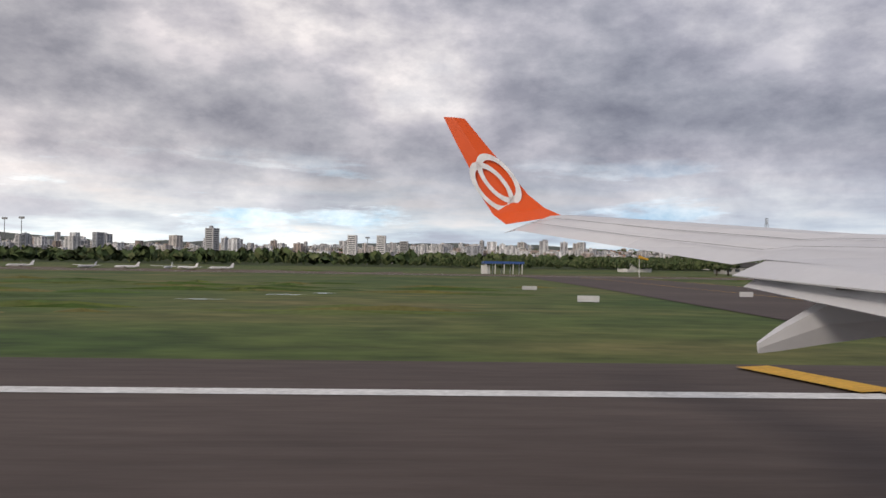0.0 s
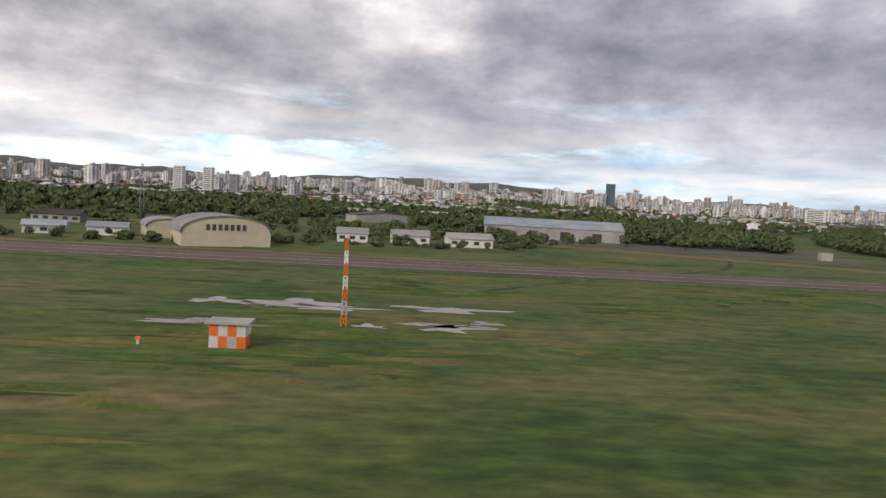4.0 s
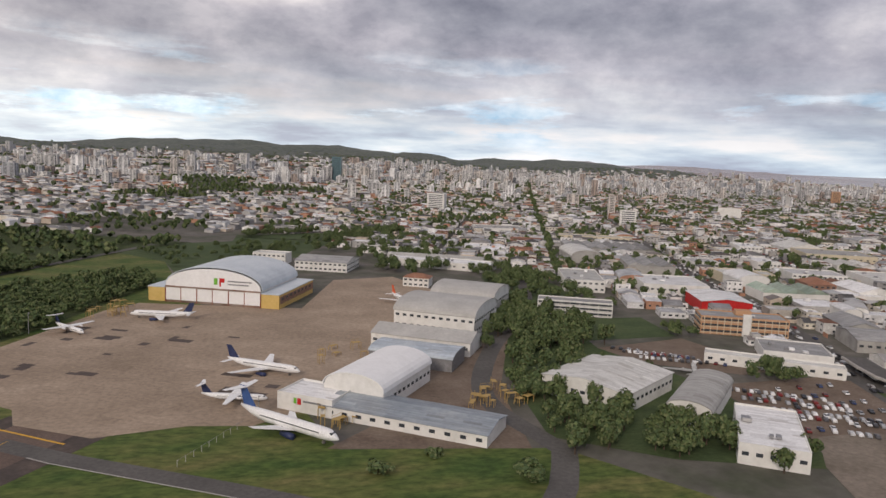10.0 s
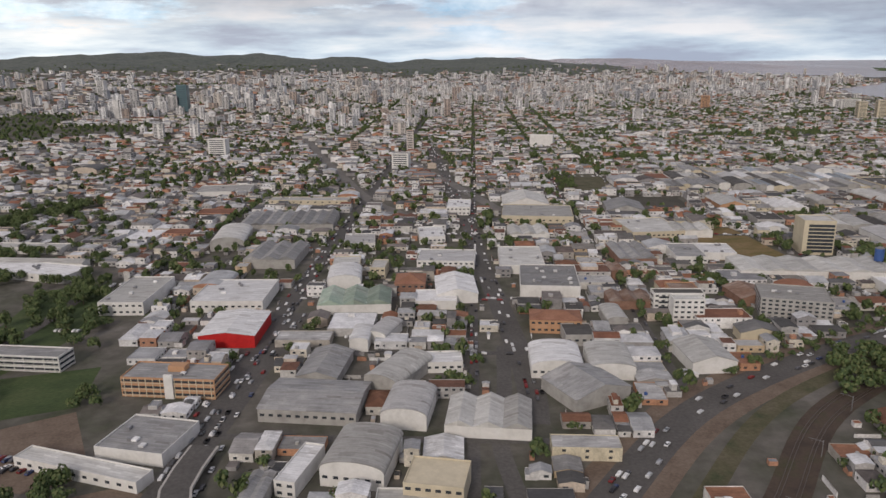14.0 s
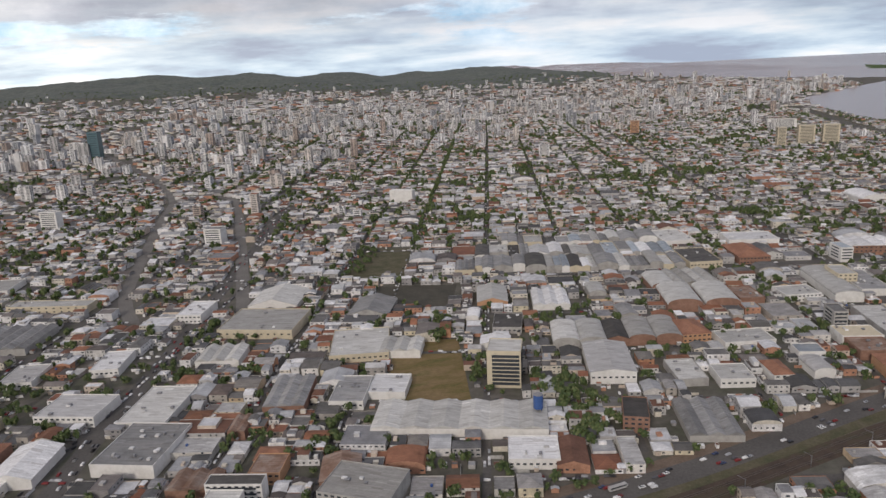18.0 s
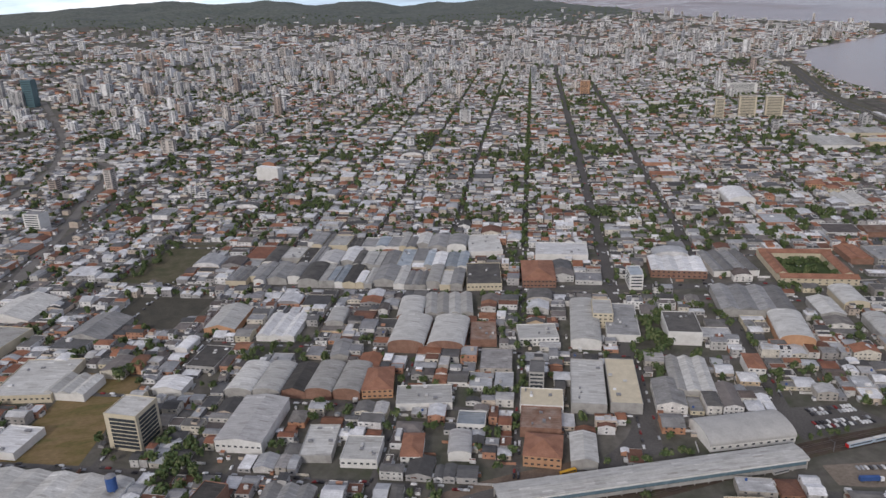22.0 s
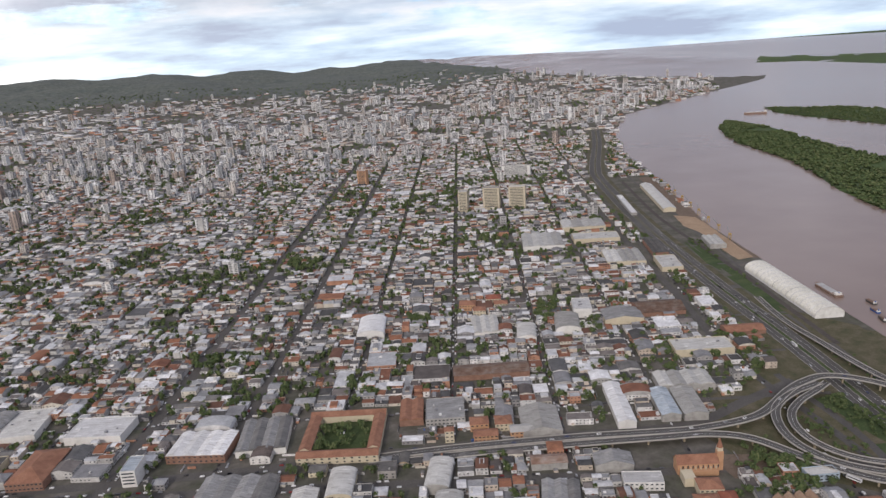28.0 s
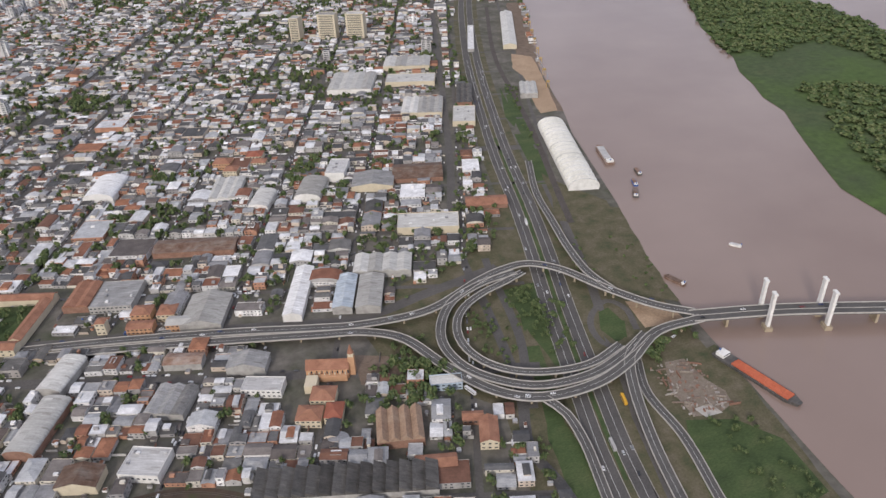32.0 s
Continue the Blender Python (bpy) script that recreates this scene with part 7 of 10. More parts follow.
patch("vacant_lot", [(1572, 682), (1648, 660), (1676, 728), (1592, 756)], 0.1, surface("bare_earth", [(0.052, 0.050, 0.042), (0.075, 0.070, 0.056), (0.10, 0.092, 0.072)], 0.95, 0.06, 0.5), "bare dark vacant lot beside the cross street")
# window bands, cream piers and stair block of the two long offices
for o in [o for o in scene.objects if o.name.startswith("office_block") and o.parent is None and o["label"].startswith(("orange and cream", "white slab office"))]:
    orange = o["label"].startswith("orange")
    w, d, h = (50, 20, 10.5) if orange else (48, 14, 9)
    for k in range(3):
        z = (k + 0.62) * h / 3
        for side, length, fixed, turn in (("front", w, -d / 2 - 0.05, 0), ("end", d, w / 2 + 0.05, 90), ("end", d, -w / 2 - 0.05, 90)):
            at = (0, fixed, z) if turn == 0 else (fixed, 0, z)
            box_part("window_band", (length - 1.2, 0.16, 1.25), at, WINDOW, o, "long dark window band", rz=turn)
            at = (0, fixed - 0.06, z - 1.15) if turn == 0 else (fixed + (0.06 if fixed > 0 else -0.06), 0, z - 1.15)
            box_part("spandrel", (length - 0.4, 0.2, 0.28), at, CREAMWALL if orange else GREYWALL, o, "pale ledge under the windows", rz=turn)
    for k in range(13 if orange else 8):
        box_part("pier", (0.35 if orange else 0.25, 0.34, h), (-w / 2 + (k + 0.5) * w / (13 if orange else 8), -d / 2 - 0.1, h / 2), CREAMWALL if orange else WHITEWALL, o)
    if orange:
        box_part("stair_block", (4.6, 1.4, h + 2.6), (1.0, -d / 2 - 0.5, (h + 2.6) / 2), WHITEWALL, o, "white stair block")
        box_part("roof_house", (9, 6, 3.0), (1.0, 2.0, h + 1.5), ORANGEWALL, o, "orange rooftop stair house")
# dark glass floors of the office tower
gt = [o for o in scene.objects if o.name.startswith("office_tower")][0]
for k in range(8):
    box_part("glass_band", (21, 0.3, 2.3), (1.5, -13.1, 3.5 + k * 3.2), WINDOW, gt, "dark glass floor band")
    box_part("glass_band", (0.3, 20, 2.3), (13.1, 0, 3.5 + k * 3.2), WINDOW, gt, "dark glass floor band")
for o in [o for o in scene.objects if o.name.startswith(("tower_block", "apartment_slab")) and o.parent is None and "bare" not in o["label"]]:
    wl = [c for c in o.children if c.name.startswith("wall")][0]
    xs, ys, zs = zip(*[v.co for v in wl.data.vertices])
    w, d, h = max(xs) - min(xs), max(ys) - min(ys), max(zs)
    for k in range(1, min(14, int(h / 3.2))):
        z = k * h / min(14, int(h / 3.2))
        box_part("window_band", (w * 0.8, 0.2, 1.4), (0, -d / 2 - 0.05, z + 0.6), WINDOW, o)
        box_part("window_band", (0.2, d * 0.6, 1.4), (-w / 2 - 0.05, 0, z + 0.6), WINDOW, o)

# ---- airfield sheds and small things ----
for name, x, y, a, w, d, h, roof, wall, top, st, lab, rise, n in (
    ("shed", 448, 392, -7, 74, 26, 6.5, "cross", GREYWALL, BLUEROOF, 0, "long grey shed with a patched pale roof", 4, 1),
    ("hangar", 303, 246, 24, 28, 26, 4.5, "arch", CREAMWALL, GREYROOF, 0, "cream barrel-roofed hangar with a dark sign", 5.5, 1),
    ("hangar", 278, 268, 24, 14, 20, 4, "arch", CREAMWALL, GREYROOF, 0, "small cream barrel-roofed hangar", 3, 1),
    ("office_block", 170, 345, 20, 14, 8, 3.6, "flat", WHITEWALL, PALEROOF, 0, "small white flat airfield building", None, 1),
    ("shed", 214, 328, 5, 20, 10, 3.2, "cross", GREYWALL, DARKROOF, 1, "long shed with a dark roof", 2, 1),
    ("shed", 241, 257, 20, 13, 8, 2.8, "cross", WHITEWALL, BLUEROOF, 1, "low white office with a pale roof", 1.5, 1),
    ("shed", 261, 261, 15, 13, 9, 3.0, "cross", WHITEWALL, BLUEROOF, 0, "low shed with a bluish roof", 1.5, 1),
    ("house", 345, 290, 3, 12, 9, 3.4, "cross", WHITEWALL, PALEROOF, 1, "white two-part house with a pale roof", 2, 1),
    ("house", 368, 294, 6, 15, 10, 3.4, "cross", WHITEWALL, PALEROOF, 1, "white airfield house with a pale roof", 2, 1),
    ("house", 392, 292, 6, 18, 11, 3.4, "cross", WHITEWALL, PALEROOF, 1, "white workshop with a pale roof", 2, 1),
    ("shed", 352, 500, 30, 46, 16, 5, "gable", GREYWALL, DARKROOF, 0, "open shed with a dark roof among trees", 2, 1),
    ("shed", 330, 590, 10, 50, 18, 5, "cross", WHITEWALL, PALEROOF, 0, "pale shed at the edge of the woods", 2, 1),
    ("house", 392, 540, 10, 20, 14, 8, "flat", WHITEWALL, WHITEROOF, 2, "white stepped house at the woods' edge", None, 1),
    ("house", 420, 570, 10, 12, 10, 5, "cross", WHITEWALL, PALEROOF, 0, "small white house with a pale roof", 2, 1),
    ("shed", 560, 318, -10, 5, 4, 3, "flat", CURB, PALEROOF, 0, "small concrete box beside the road", None, 1),
    ("office_block", 985, 640, -22, 90, 12, 6, "cross", WHITEWALL, PALEROOF, 1, "long white terminal wing with a pale roof", 2, 1),
    ("office_block", 965, 700, -22, 80, 16, 6, "flat", WHITEWALL, STONEROOF, 1, "long white terminal building with a flat roof", None, 1),
    ("house", 942, 520, -25, 20, 14, 7, "hip", WHITEWALL, TILEROOF, 2, "white house with a clay tile roof by the apron", 3, 1),
    ("office_block", 835, 640, -22, 30, 16, 9, "flat", WHITEWALL, PALEROOF, 2, "white two-storey control building with flat roof", None, 1),
    ("workshop", 846, 258, -36, 24, 18, 6.5, "flat", WHITEWALL, WHITEROOF, 0, "white box building with a company sign", None, 1),
):
    ob = building(name, x, y, a, w, d, h, roof, wall, top, st, "f", lab, "building", rise, n)
    taken(x, y, w, d, a)
    if "dark sign" in lab:
        for i in range(7):
            box_part("sign_bar", (1.1, 0.15, 1.9), (-6 + i * 1.9, -d / 2 - 0.1, 6.2), DARKROOF, ob, "dark sign bar")
    if "company sign" in lab:
        box_part("sign_panel", (1.2, 0.15, 2.2), (-4, -d / 2 - 0.1, 4.4), GREENPAINT, ob, "green sign shape")
        box_part("sign_panel", (1.6, 0.15, 2.4), (-2.2, -d / 2 - 0.1, 4.3), REDPAINT, ob, "red sign shape")
        box_part("sign_bar", (8, 0.15, 0.7), (3.5, -d / 2 - 0.1, 4.6), STEEL, ob, "grey lettering bar")
    if "patched" in lab:
        # solid dark panels imitate the shade inside open doorways
        for i in range(4):
            box_part("door_leaf", (5, 0.2, 4.6), (-28 + i * 17, -d / 2 - 0.06, 2.3), DARKROOF, ob, "dark panel painted as the shaded inside of an open doorway")


def sign_board(x, y, w, h, ang, material, label):
    ob = thing("sign_board", x, y, 0, ang, label, "sign", "boards along the runway")
    box_part("panel", (w, 0.3, h), (0, 0, 0.12 + h / 2), material, ob, bevel=0.03)
    for s in (-1, 1):
        box_part("leg", (0.12, 0.12, 0.16), (s * w * 0.38, 0, 0.08), STEEL, ob)


for x, y, w, h in ((79, 98, 2.0, 0.5), (80, 69, 2.1, 0.6), (131, 69, 1.8, 0.6), (131, 37, 0.45, 0.4), (103, 85, 1.6, 0.6), (604, 190, 2.0, 1.2), (665, 150, 2.2, 0.9), (610, 176, 1.2, 1.6)):
    sign_board(x, y, w, h, 0, WHITEROOF, "small white board on the airfield grass")
sign_board(197, 33, 2.0, 0.7, 55, WHITEROOF, "white board seen edge-on beside the runway")
for x, y in ((204, 53), (210, 47), (215, 40), (219, 33)):
    ob = thing("marker_cone", x, y, 0, 0, "orange marker block on the grass", "marker", "orange marker blocks")
    bm = bmesh.new()
    prism(bm, [(-0.9, 0.02), (0.9, 0.02), (0.8, 0.26), (-0.8, 0.26)], -0.35, 0.35)
    part("block", bm, surface("marker_orange", [(0.65, 0.13, 0.02), (0.8, 0.2, 0.04)], 0.6, 0.8, 0.1), ob)
for i, (x, y, h) in enumerate(((193, 85, 1.2), (195, 85, 2.6), (207, 83, 1.4), (214, 103, 1.0), (221, 91, 1.6), (199, 96, 0.9), (332, 86, 1.2))):
    ob = thing("marker_post", x, y, 0, 0, "short red and white marker post in the grass", "post", "marker posts")
    box_part("post", (0.35, 0.35, h * 0.7), (0, 0, h * 0.35), WHITEROOF, ob)
    box_part("cap", (0.6, 0.4, h * 0.3), (0, 0, h * 0.85), MATS["marker_orange"] if i % 2 == 0 else WHITEROOF, ob)


def checker_hut(x, y, w, d, h):
    ob = thing("equipment_hut", x, y, 0, 0, "small hut painted in an orange and white chequer", "hut", "chequered huts")
    cols, rows = 4, 2
    for i in range(cols):
        for k in range(rows):
            m = MATS["marker_orange"] if (i + k) % 2 else WHITEROOF
            box_part("panel", (w / cols, d, h / rows), (-w / 2 + (i + 0.5) * w / cols, 0, (k + 0.5) * h / rows), m, ob)
    box_part("roof", (w + 0.9, d + 0.9, 0.25), (0, 0, h + 0.13), GREYWALL, ob)


checker_hut(217, 106, 3.0, 2.2, 2.4)
checker_hut(342.3, 88, 4.4, 3.0, 3.0)


def lattice_mast(x, y, h, w, label, red=True):
    ob = thing("lattice_mast", x, y, 0, 10, label, "mast", "masts on the airfield")
    n = max(3, int(h / (w * 2.2)))
    for i in range(n):
        bm = bmesh.new()
        z0, z1 = h * i / n, h * (i + 1) / n
        s0, s1 = w / 2 * (1 - 0.6 * i / n), w / 2 * (1 - 0.6 * (i + 1) / n)
        c0 = [Vector((sx * s0, sy * s0, z0)) for sx, sy in ((-1, -1), (1, -1), (1, 1), (-1, 1))]
        c1 = [Vector((sx * s1, sy * s1, z1)) for sx, sy in ((-1, -1), (1, -1), (1, 1), (-1, 1))]
        for k in range(4):
            for a, b in ((c0[k], c1[k]), (c0[k], c1[(k + 1) % 4]), (c1[k], c1[(k + 1) % 4])):
                d = b - a
                bmesh.ops.create_cone(bm, cap_ends=False, segments=4, radius1=0.07, radius2=0.07, depth=d.length, matrix=Matrix.Translation((a + b) / 2) @ d.to_track_quat("Z", "Y").to_matrix().to_4x4())
        part("mast_section", bm, (MATS["marker_orange"] if i % 2 == 0 else WHITEROOF) if red else STEEL, ob)


lattice_mast(355, 104, 13, 0.8, "red and white lattice mast behind the hut")
lattice_mast(240, 355, 28, 2.4, "tall grey lattice radio mast", False)
for x, y, h in ((-160, 420, 25), (-175, 430, 25), (30, 520, 20)):
    ob = thing("floodlight_mast", x, y, 0, 0, "tall floodlight mast behind the trees", "mast", "floodlight masts")
    bm = bmesh.new()
    bmesh.ops.create_cone(bm, cap_ends=True, segments=8, radius1=0.3, radius2=0.18, depth=h, matrix=Matrix.Translation((0, 0, h / 2)))
    part("pole", bm, STEEL, ob)
    box_part("lamp_rack", (3, 0.6, 1.2), (0, 0, h), STEEL, ob)


def shelter():
    ob = thing("shelter", 92, 232, 0, 2, "open shelter with a blue roof on posts", "shelter")
    box_part("roof", (13, 6, 0.8), (0, 0, 3.7), BLUEPAINT, ob, "blue flat roof")
    for i in range(5):
        for s in (-1, 1):
            box_part("post", (0.25, 0.25, 3.3), (-5.8 + i * 2.9, s * 2.6, 1.65), WHITEWALL, ob)
    box_part("hut", (2.6, 2.6, 2.8), (-5.6, 0, 1.4), WHITEWALL, ob)


def guard_hut():
    ob = thing("guard_hut", 698, 240, 0, 0, "tiny white hut with a blue roof on the grass", "hut")
    box_part("wall", (5, 4, 2.8), (0, 0, 1.4), WHITEWALL, ob)
    box_part("roof", (6, 5, 0.35), (0, 0, 2.98), BLUEPAINT, ob, "blue roof")
    window_part(ob, -1.2, -2.02, 1.7, 1.2, 1.0, 0), window_part(ob, 1.2, -2.02, 1.7, 1.2, 1.0, 0)


def windsock():
    ob = thing("windsock", 128, 205, 0, 0, "orange windsock on a thin white pole", "windsock")
    bm = bmesh.new()
    bmesh.ops.create_cone(bm, cap_ends=True, segments=8, radius1=0.12, radius2=0.08, depth=6, matrix=Matrix.Translation((0, 0, 3)))
    part("pole", bm, WHITEWALL, ob)
    bm = bmesh.new()
    bmesh.ops.create_cone(bm, cap_ends=False, segments=10, radius1=0.5, radius2=0.25, depth=2.8, matrix=pose(1.2, 0, 5.6, 0, 105, 0))
    part("sock", bm, YELLOWPAINT, ob, "drooping orange cloth cone")


shelter(), guard_hut(), windsock()

# ---- parked aircraft ----
JETWHITE = surface("aircraft_white", [(0.72, 0.72, 0.72), (0.82, 0.82, 0.82)], 0.35, 0.3, 0.0)
NAVY = surface("navy_paint", [(0.02, 0.03, 0.08), (0.04, 0.05, 0.12)], 0.4, 0.3, 0.0)
TAILRED = surface("tail_red", [(0.55, 0.08, 0.03), (0.68, 0.14, 0.05)], 0.4, 0.3, 0.0)


def tube(bm, rings, seg=14):
    """Rings of (y, z centre, radius x, radius z) joined along y."""
    prev = None
    for y, z, rx, rz in rings:
        cur = [bm.verts.new((rx * math.cos(2 * math.pi * k / seg), y, z + rz * math.sin(2 * math.pi * k / seg))) for k in range(seg)]
        if prev:
            for k in range(seg):
                bm.faces.new((prev[k], prev[(k + 1) % seg], cur[(k + 1) % seg], cur[k]))
        else:
            bm.faces.new(cur[::-1])
        prev = cur
    bm.faces.new(prev)
    bmesh.ops.recalc_face_normals(bm, faces=bm.faces[:])
    for f in bm.faces:
        f.smooth = True


def blade(bm, root, tip, thick):
    """A tapered plate between two chords, each given by its front and back point."""
    up = (Vector(root[1]) - Vector(root[0])).cross(Vector(tip[0]) - Vector(root[0])).normalized()
    a = [Vector(p) + up * s * thick * k for s in (1, -1) for p, k in ((root[0], 1), (root[1], 0.4), (tip[1], 0.2), (tip[0], 0.5))]
    v = [bm.verts.new(p) for p in a]
    for f in ((0, 1, 2, 3), (7, 6, 5, 4), (0, 4, 5, 1), (1, 5, 6, 2), (2, 6, 7, 3), (3, 7, 4, 0)):
        bm.faces.new([v[i] for i in f])
    bmesh.ops.recalc_face_normals(bm, faces=bm.faces[:])


def aircraft(name, x, y, heading, length, label, fin=NAVY, high_wing=False, props=False, ttail=False, body=JETWHITE, span=None, wings=True):
    """heading: degrees of the nose from +x."""
    ob = thing(name, x, y, 0.15, heading - 90, label, "aircraft", "aircraft parked on the airfield")
    L, r = length, length * 0.047
    zc = r * 1.75 if not high_wing else r * 1.5
    bm = bmesh.new()
    tube(bm, [(L * 0.5, zc - r * 0.35, r * 0.1, r * 0.1), (L * 0.47, zc - r * 0.2, r * 0.5, r * 0.5), (L * 0.42, zc, r * 0.88, r * 0.9), (L * 0.36, zc, r, r), (-L * 0.2, zc, r, r), (-L * 0.36, zc + r * 0.25, r * 0.7, r * 0.72), (-L * 0.5, zc + r * 0.75, r * 0.15, r * 0.2)])
    f = part("fuselage", bm, body, ob)
    for s in (-1, 1):
        box_part("window_band", (0.06, L * 0.6, r * 0.16), (s * r * 0.985, L * 0.05, zc + r * 0.28), WINDOW, f)
    box_part("cockpit_glass", (r * 1.1, L * 0.02, r * 0.3), (0, L * 0.445, zc + r * 0.42), WINDOW, f, "dark cockpit windows")
    sp = (span or L * 0.9) / 2
    zw = zc + r * 0.95 if high_wing else zc - r * 0.6
    if wings:
        for s in (-1, 1):
            bm = bmesh.new()
            sweep = 0.03 if high_wing else 0.19
            blade(bm, ((s * r * 0.7, L * 0.10, zw), (s * r * 0.7, -L * 0.06, zw)), ((s * sp, L * 0.06 - L * sweep, zw + (0.02 if high_wing else 0.07) * sp), (s * sp, -L * sweep, zw + (0.02 if high_wing else 0.07) * sp)), 0.22 if L > 12 else 0.08)
            part("wing", bm, body, ob)
            bm = bmesh.new()
            if props:
                tube(bm, [(L * 0.16, zw - r * 0.2, r * 0.2, r * 0.2), (L * 0.14, zw - r * 0.2, r * 0.4, r * 0.4), (-L * 0.05, zw, r * 0.25, r * 0.25)], 8)
            elif L > 12:
                tube(bm, [(L * 0.13, zw - r * 0.75, r * 0.52, r * 0.52), (L * 0.08, zw - r * 0.75, r * 0.56, r * 0.56), (L * 0.0, zw - r * 0.7, r * 0.3, r * 0.3)], 10)
            if props or L > 12:
                bmesh.ops.translate(bm, verts=bm.verts[:], vec=(s * sp * 0.34, 0, 0))
                part("engine", bm, body if props else NAVY, ob)
            else:
                bm.free()
    bm = bmesh.new()
    zf = zc + r * 0.7
    blade(bm, ((0, -L * 0.33, zf), (0, -L * 0.47, zf)), ((0, -L * 0.45, zf + L * 0.16), (0, -L * 0.52, zf + L * 0.16)), 0.14 if L > 12 else 0.06)
    part("fin", bm, fin, ob, "coloured tail fin")
    for s in (-1, 1):
        bm = bmesh.new()
        zt = zf + L * 0.155 if ttail else zc + r * 0.4
        y0 = -L * 0.43 if ttail else -L * 0.39
        blade(bm, ((s * 0.05, y0, zt), (s * 0.05, y0 - L * 0.08, zt)), ((s * L * 0.17, y0 - L * 0.06, zt), (s * L * 0.17, y0 - L * 0.10, zt)), 0.1 if L > 12 else 0.05)
        part("tailplane", bm, body, ob)
    for gx, gy in ((0, L * 0.36), (-r * 0.9, -L * 0.02), (r * 0.9, -L * 0.02)):
        bm = bmesh.new()
        box(bm, gx, gy, zc * 0.4, r * 0.12, r * 0.15, zc * 0.7)
        bmesh.ops.create_cone(bm, cap_ends=True, segments=10, radius1=r * 0.3, radius2=r * 0.3, depth=r * 0.3, matrix=pose(gx, gy, r * 0.3, 0, 90, 0))
        part("landing_gear", bm, DARKROOF, ob)
    return ob


aircraft("jet_airliner", 770, 416, 166, 36, "white regional jet with a dark tail by the hangar doors")
aircraft("jet_airliner", 826, 306, -33, 37, "white regional jet with a navy tail on the apron")
aircraft("turboprop", 728, 389, -48, 27, "white high-wing turboprop parked on the apron", high_wing=True, props=True, ttail=True, span=27)
aircraft("turboprop", 815, 268, -14, 26, "white high-wing turboprop beside the regional jet", high_wing=True, props=True, ttail=True, span=27)
aircraft("jet_airliner", 834, 232, -46, 46, "stripped old airliner with a dark blue tail fin", fin=BLUEPAINT, ttail=True, wings=True, span=20)
aircraft("jet_airliner", 918, 455, -74, 34, "white jet with a red tail beside the hangars", fin=TAILRED)
aircraft("jet_airliner", 1026, 280, 60, 24, "old silver airliner among parked cars", fin=JETWHITE, body=PALEROOF, props=True, span=29)
for x, y, a, hw in ((-55, 222, 200, False), (-36, 224, 250, True), (-23, 221, 180, False), (-13, 228, 270, True), (-5, 221, 160, False), (4, 225, 190, False)):
    aircraft("light_aircraft", x, y, a, 7.5, "small white propeller plane parked beside the taxiway", fin=JETWHITE, high_wing=hw, span=11)
patch("light_apron", [(-160, 214), (60, 214), (60, 236), (-160, 236)], 0.10, TAXI, "brown parking strip for light aircraft", category="apron")
# yellow maintenance stands
srng = random.Random(3)
for i in range(46):
    if i < 14:
        x, y = srng.uniform(722, 752), srng.uniform(420, 452)
    elif i < 30:
        x, y = srng.uniform(905, 935), srng.uniform(245, 285)
    elif i < 38:
        x, y = srng.uniform(835, 862), srng.uniform(228, 246)
    else:
        x, y = srng.uniform(850, 890), srng.uniform(312, 345)
    if is_taken(x, y, -4):
        continue
    ob = thing("maintenance_stand", x, y, 0.15, srng.uniform(0, 90), "yellow steel maintenance stand", "scaffold", "maintenance stands")
    w, d, h = srng.uniform(2, 5), srng.uniform(1.5, 3), srng.uniform(1.5, 4.5)
    for sx in (-1, 1):
        for sy in (-1, 1):
            box_part("leg", (0.2, 0.2, h), (sx * w / 2, sy * d / 2, h / 2), TANNED, ob)
    box_part("deck", (w, d, 0.15), (0, 0, h), TANNED, ob)
    box_part("rail", (w, 0.1, 0.1), (0, d / 2, h + 1.0), TANNED, ob)

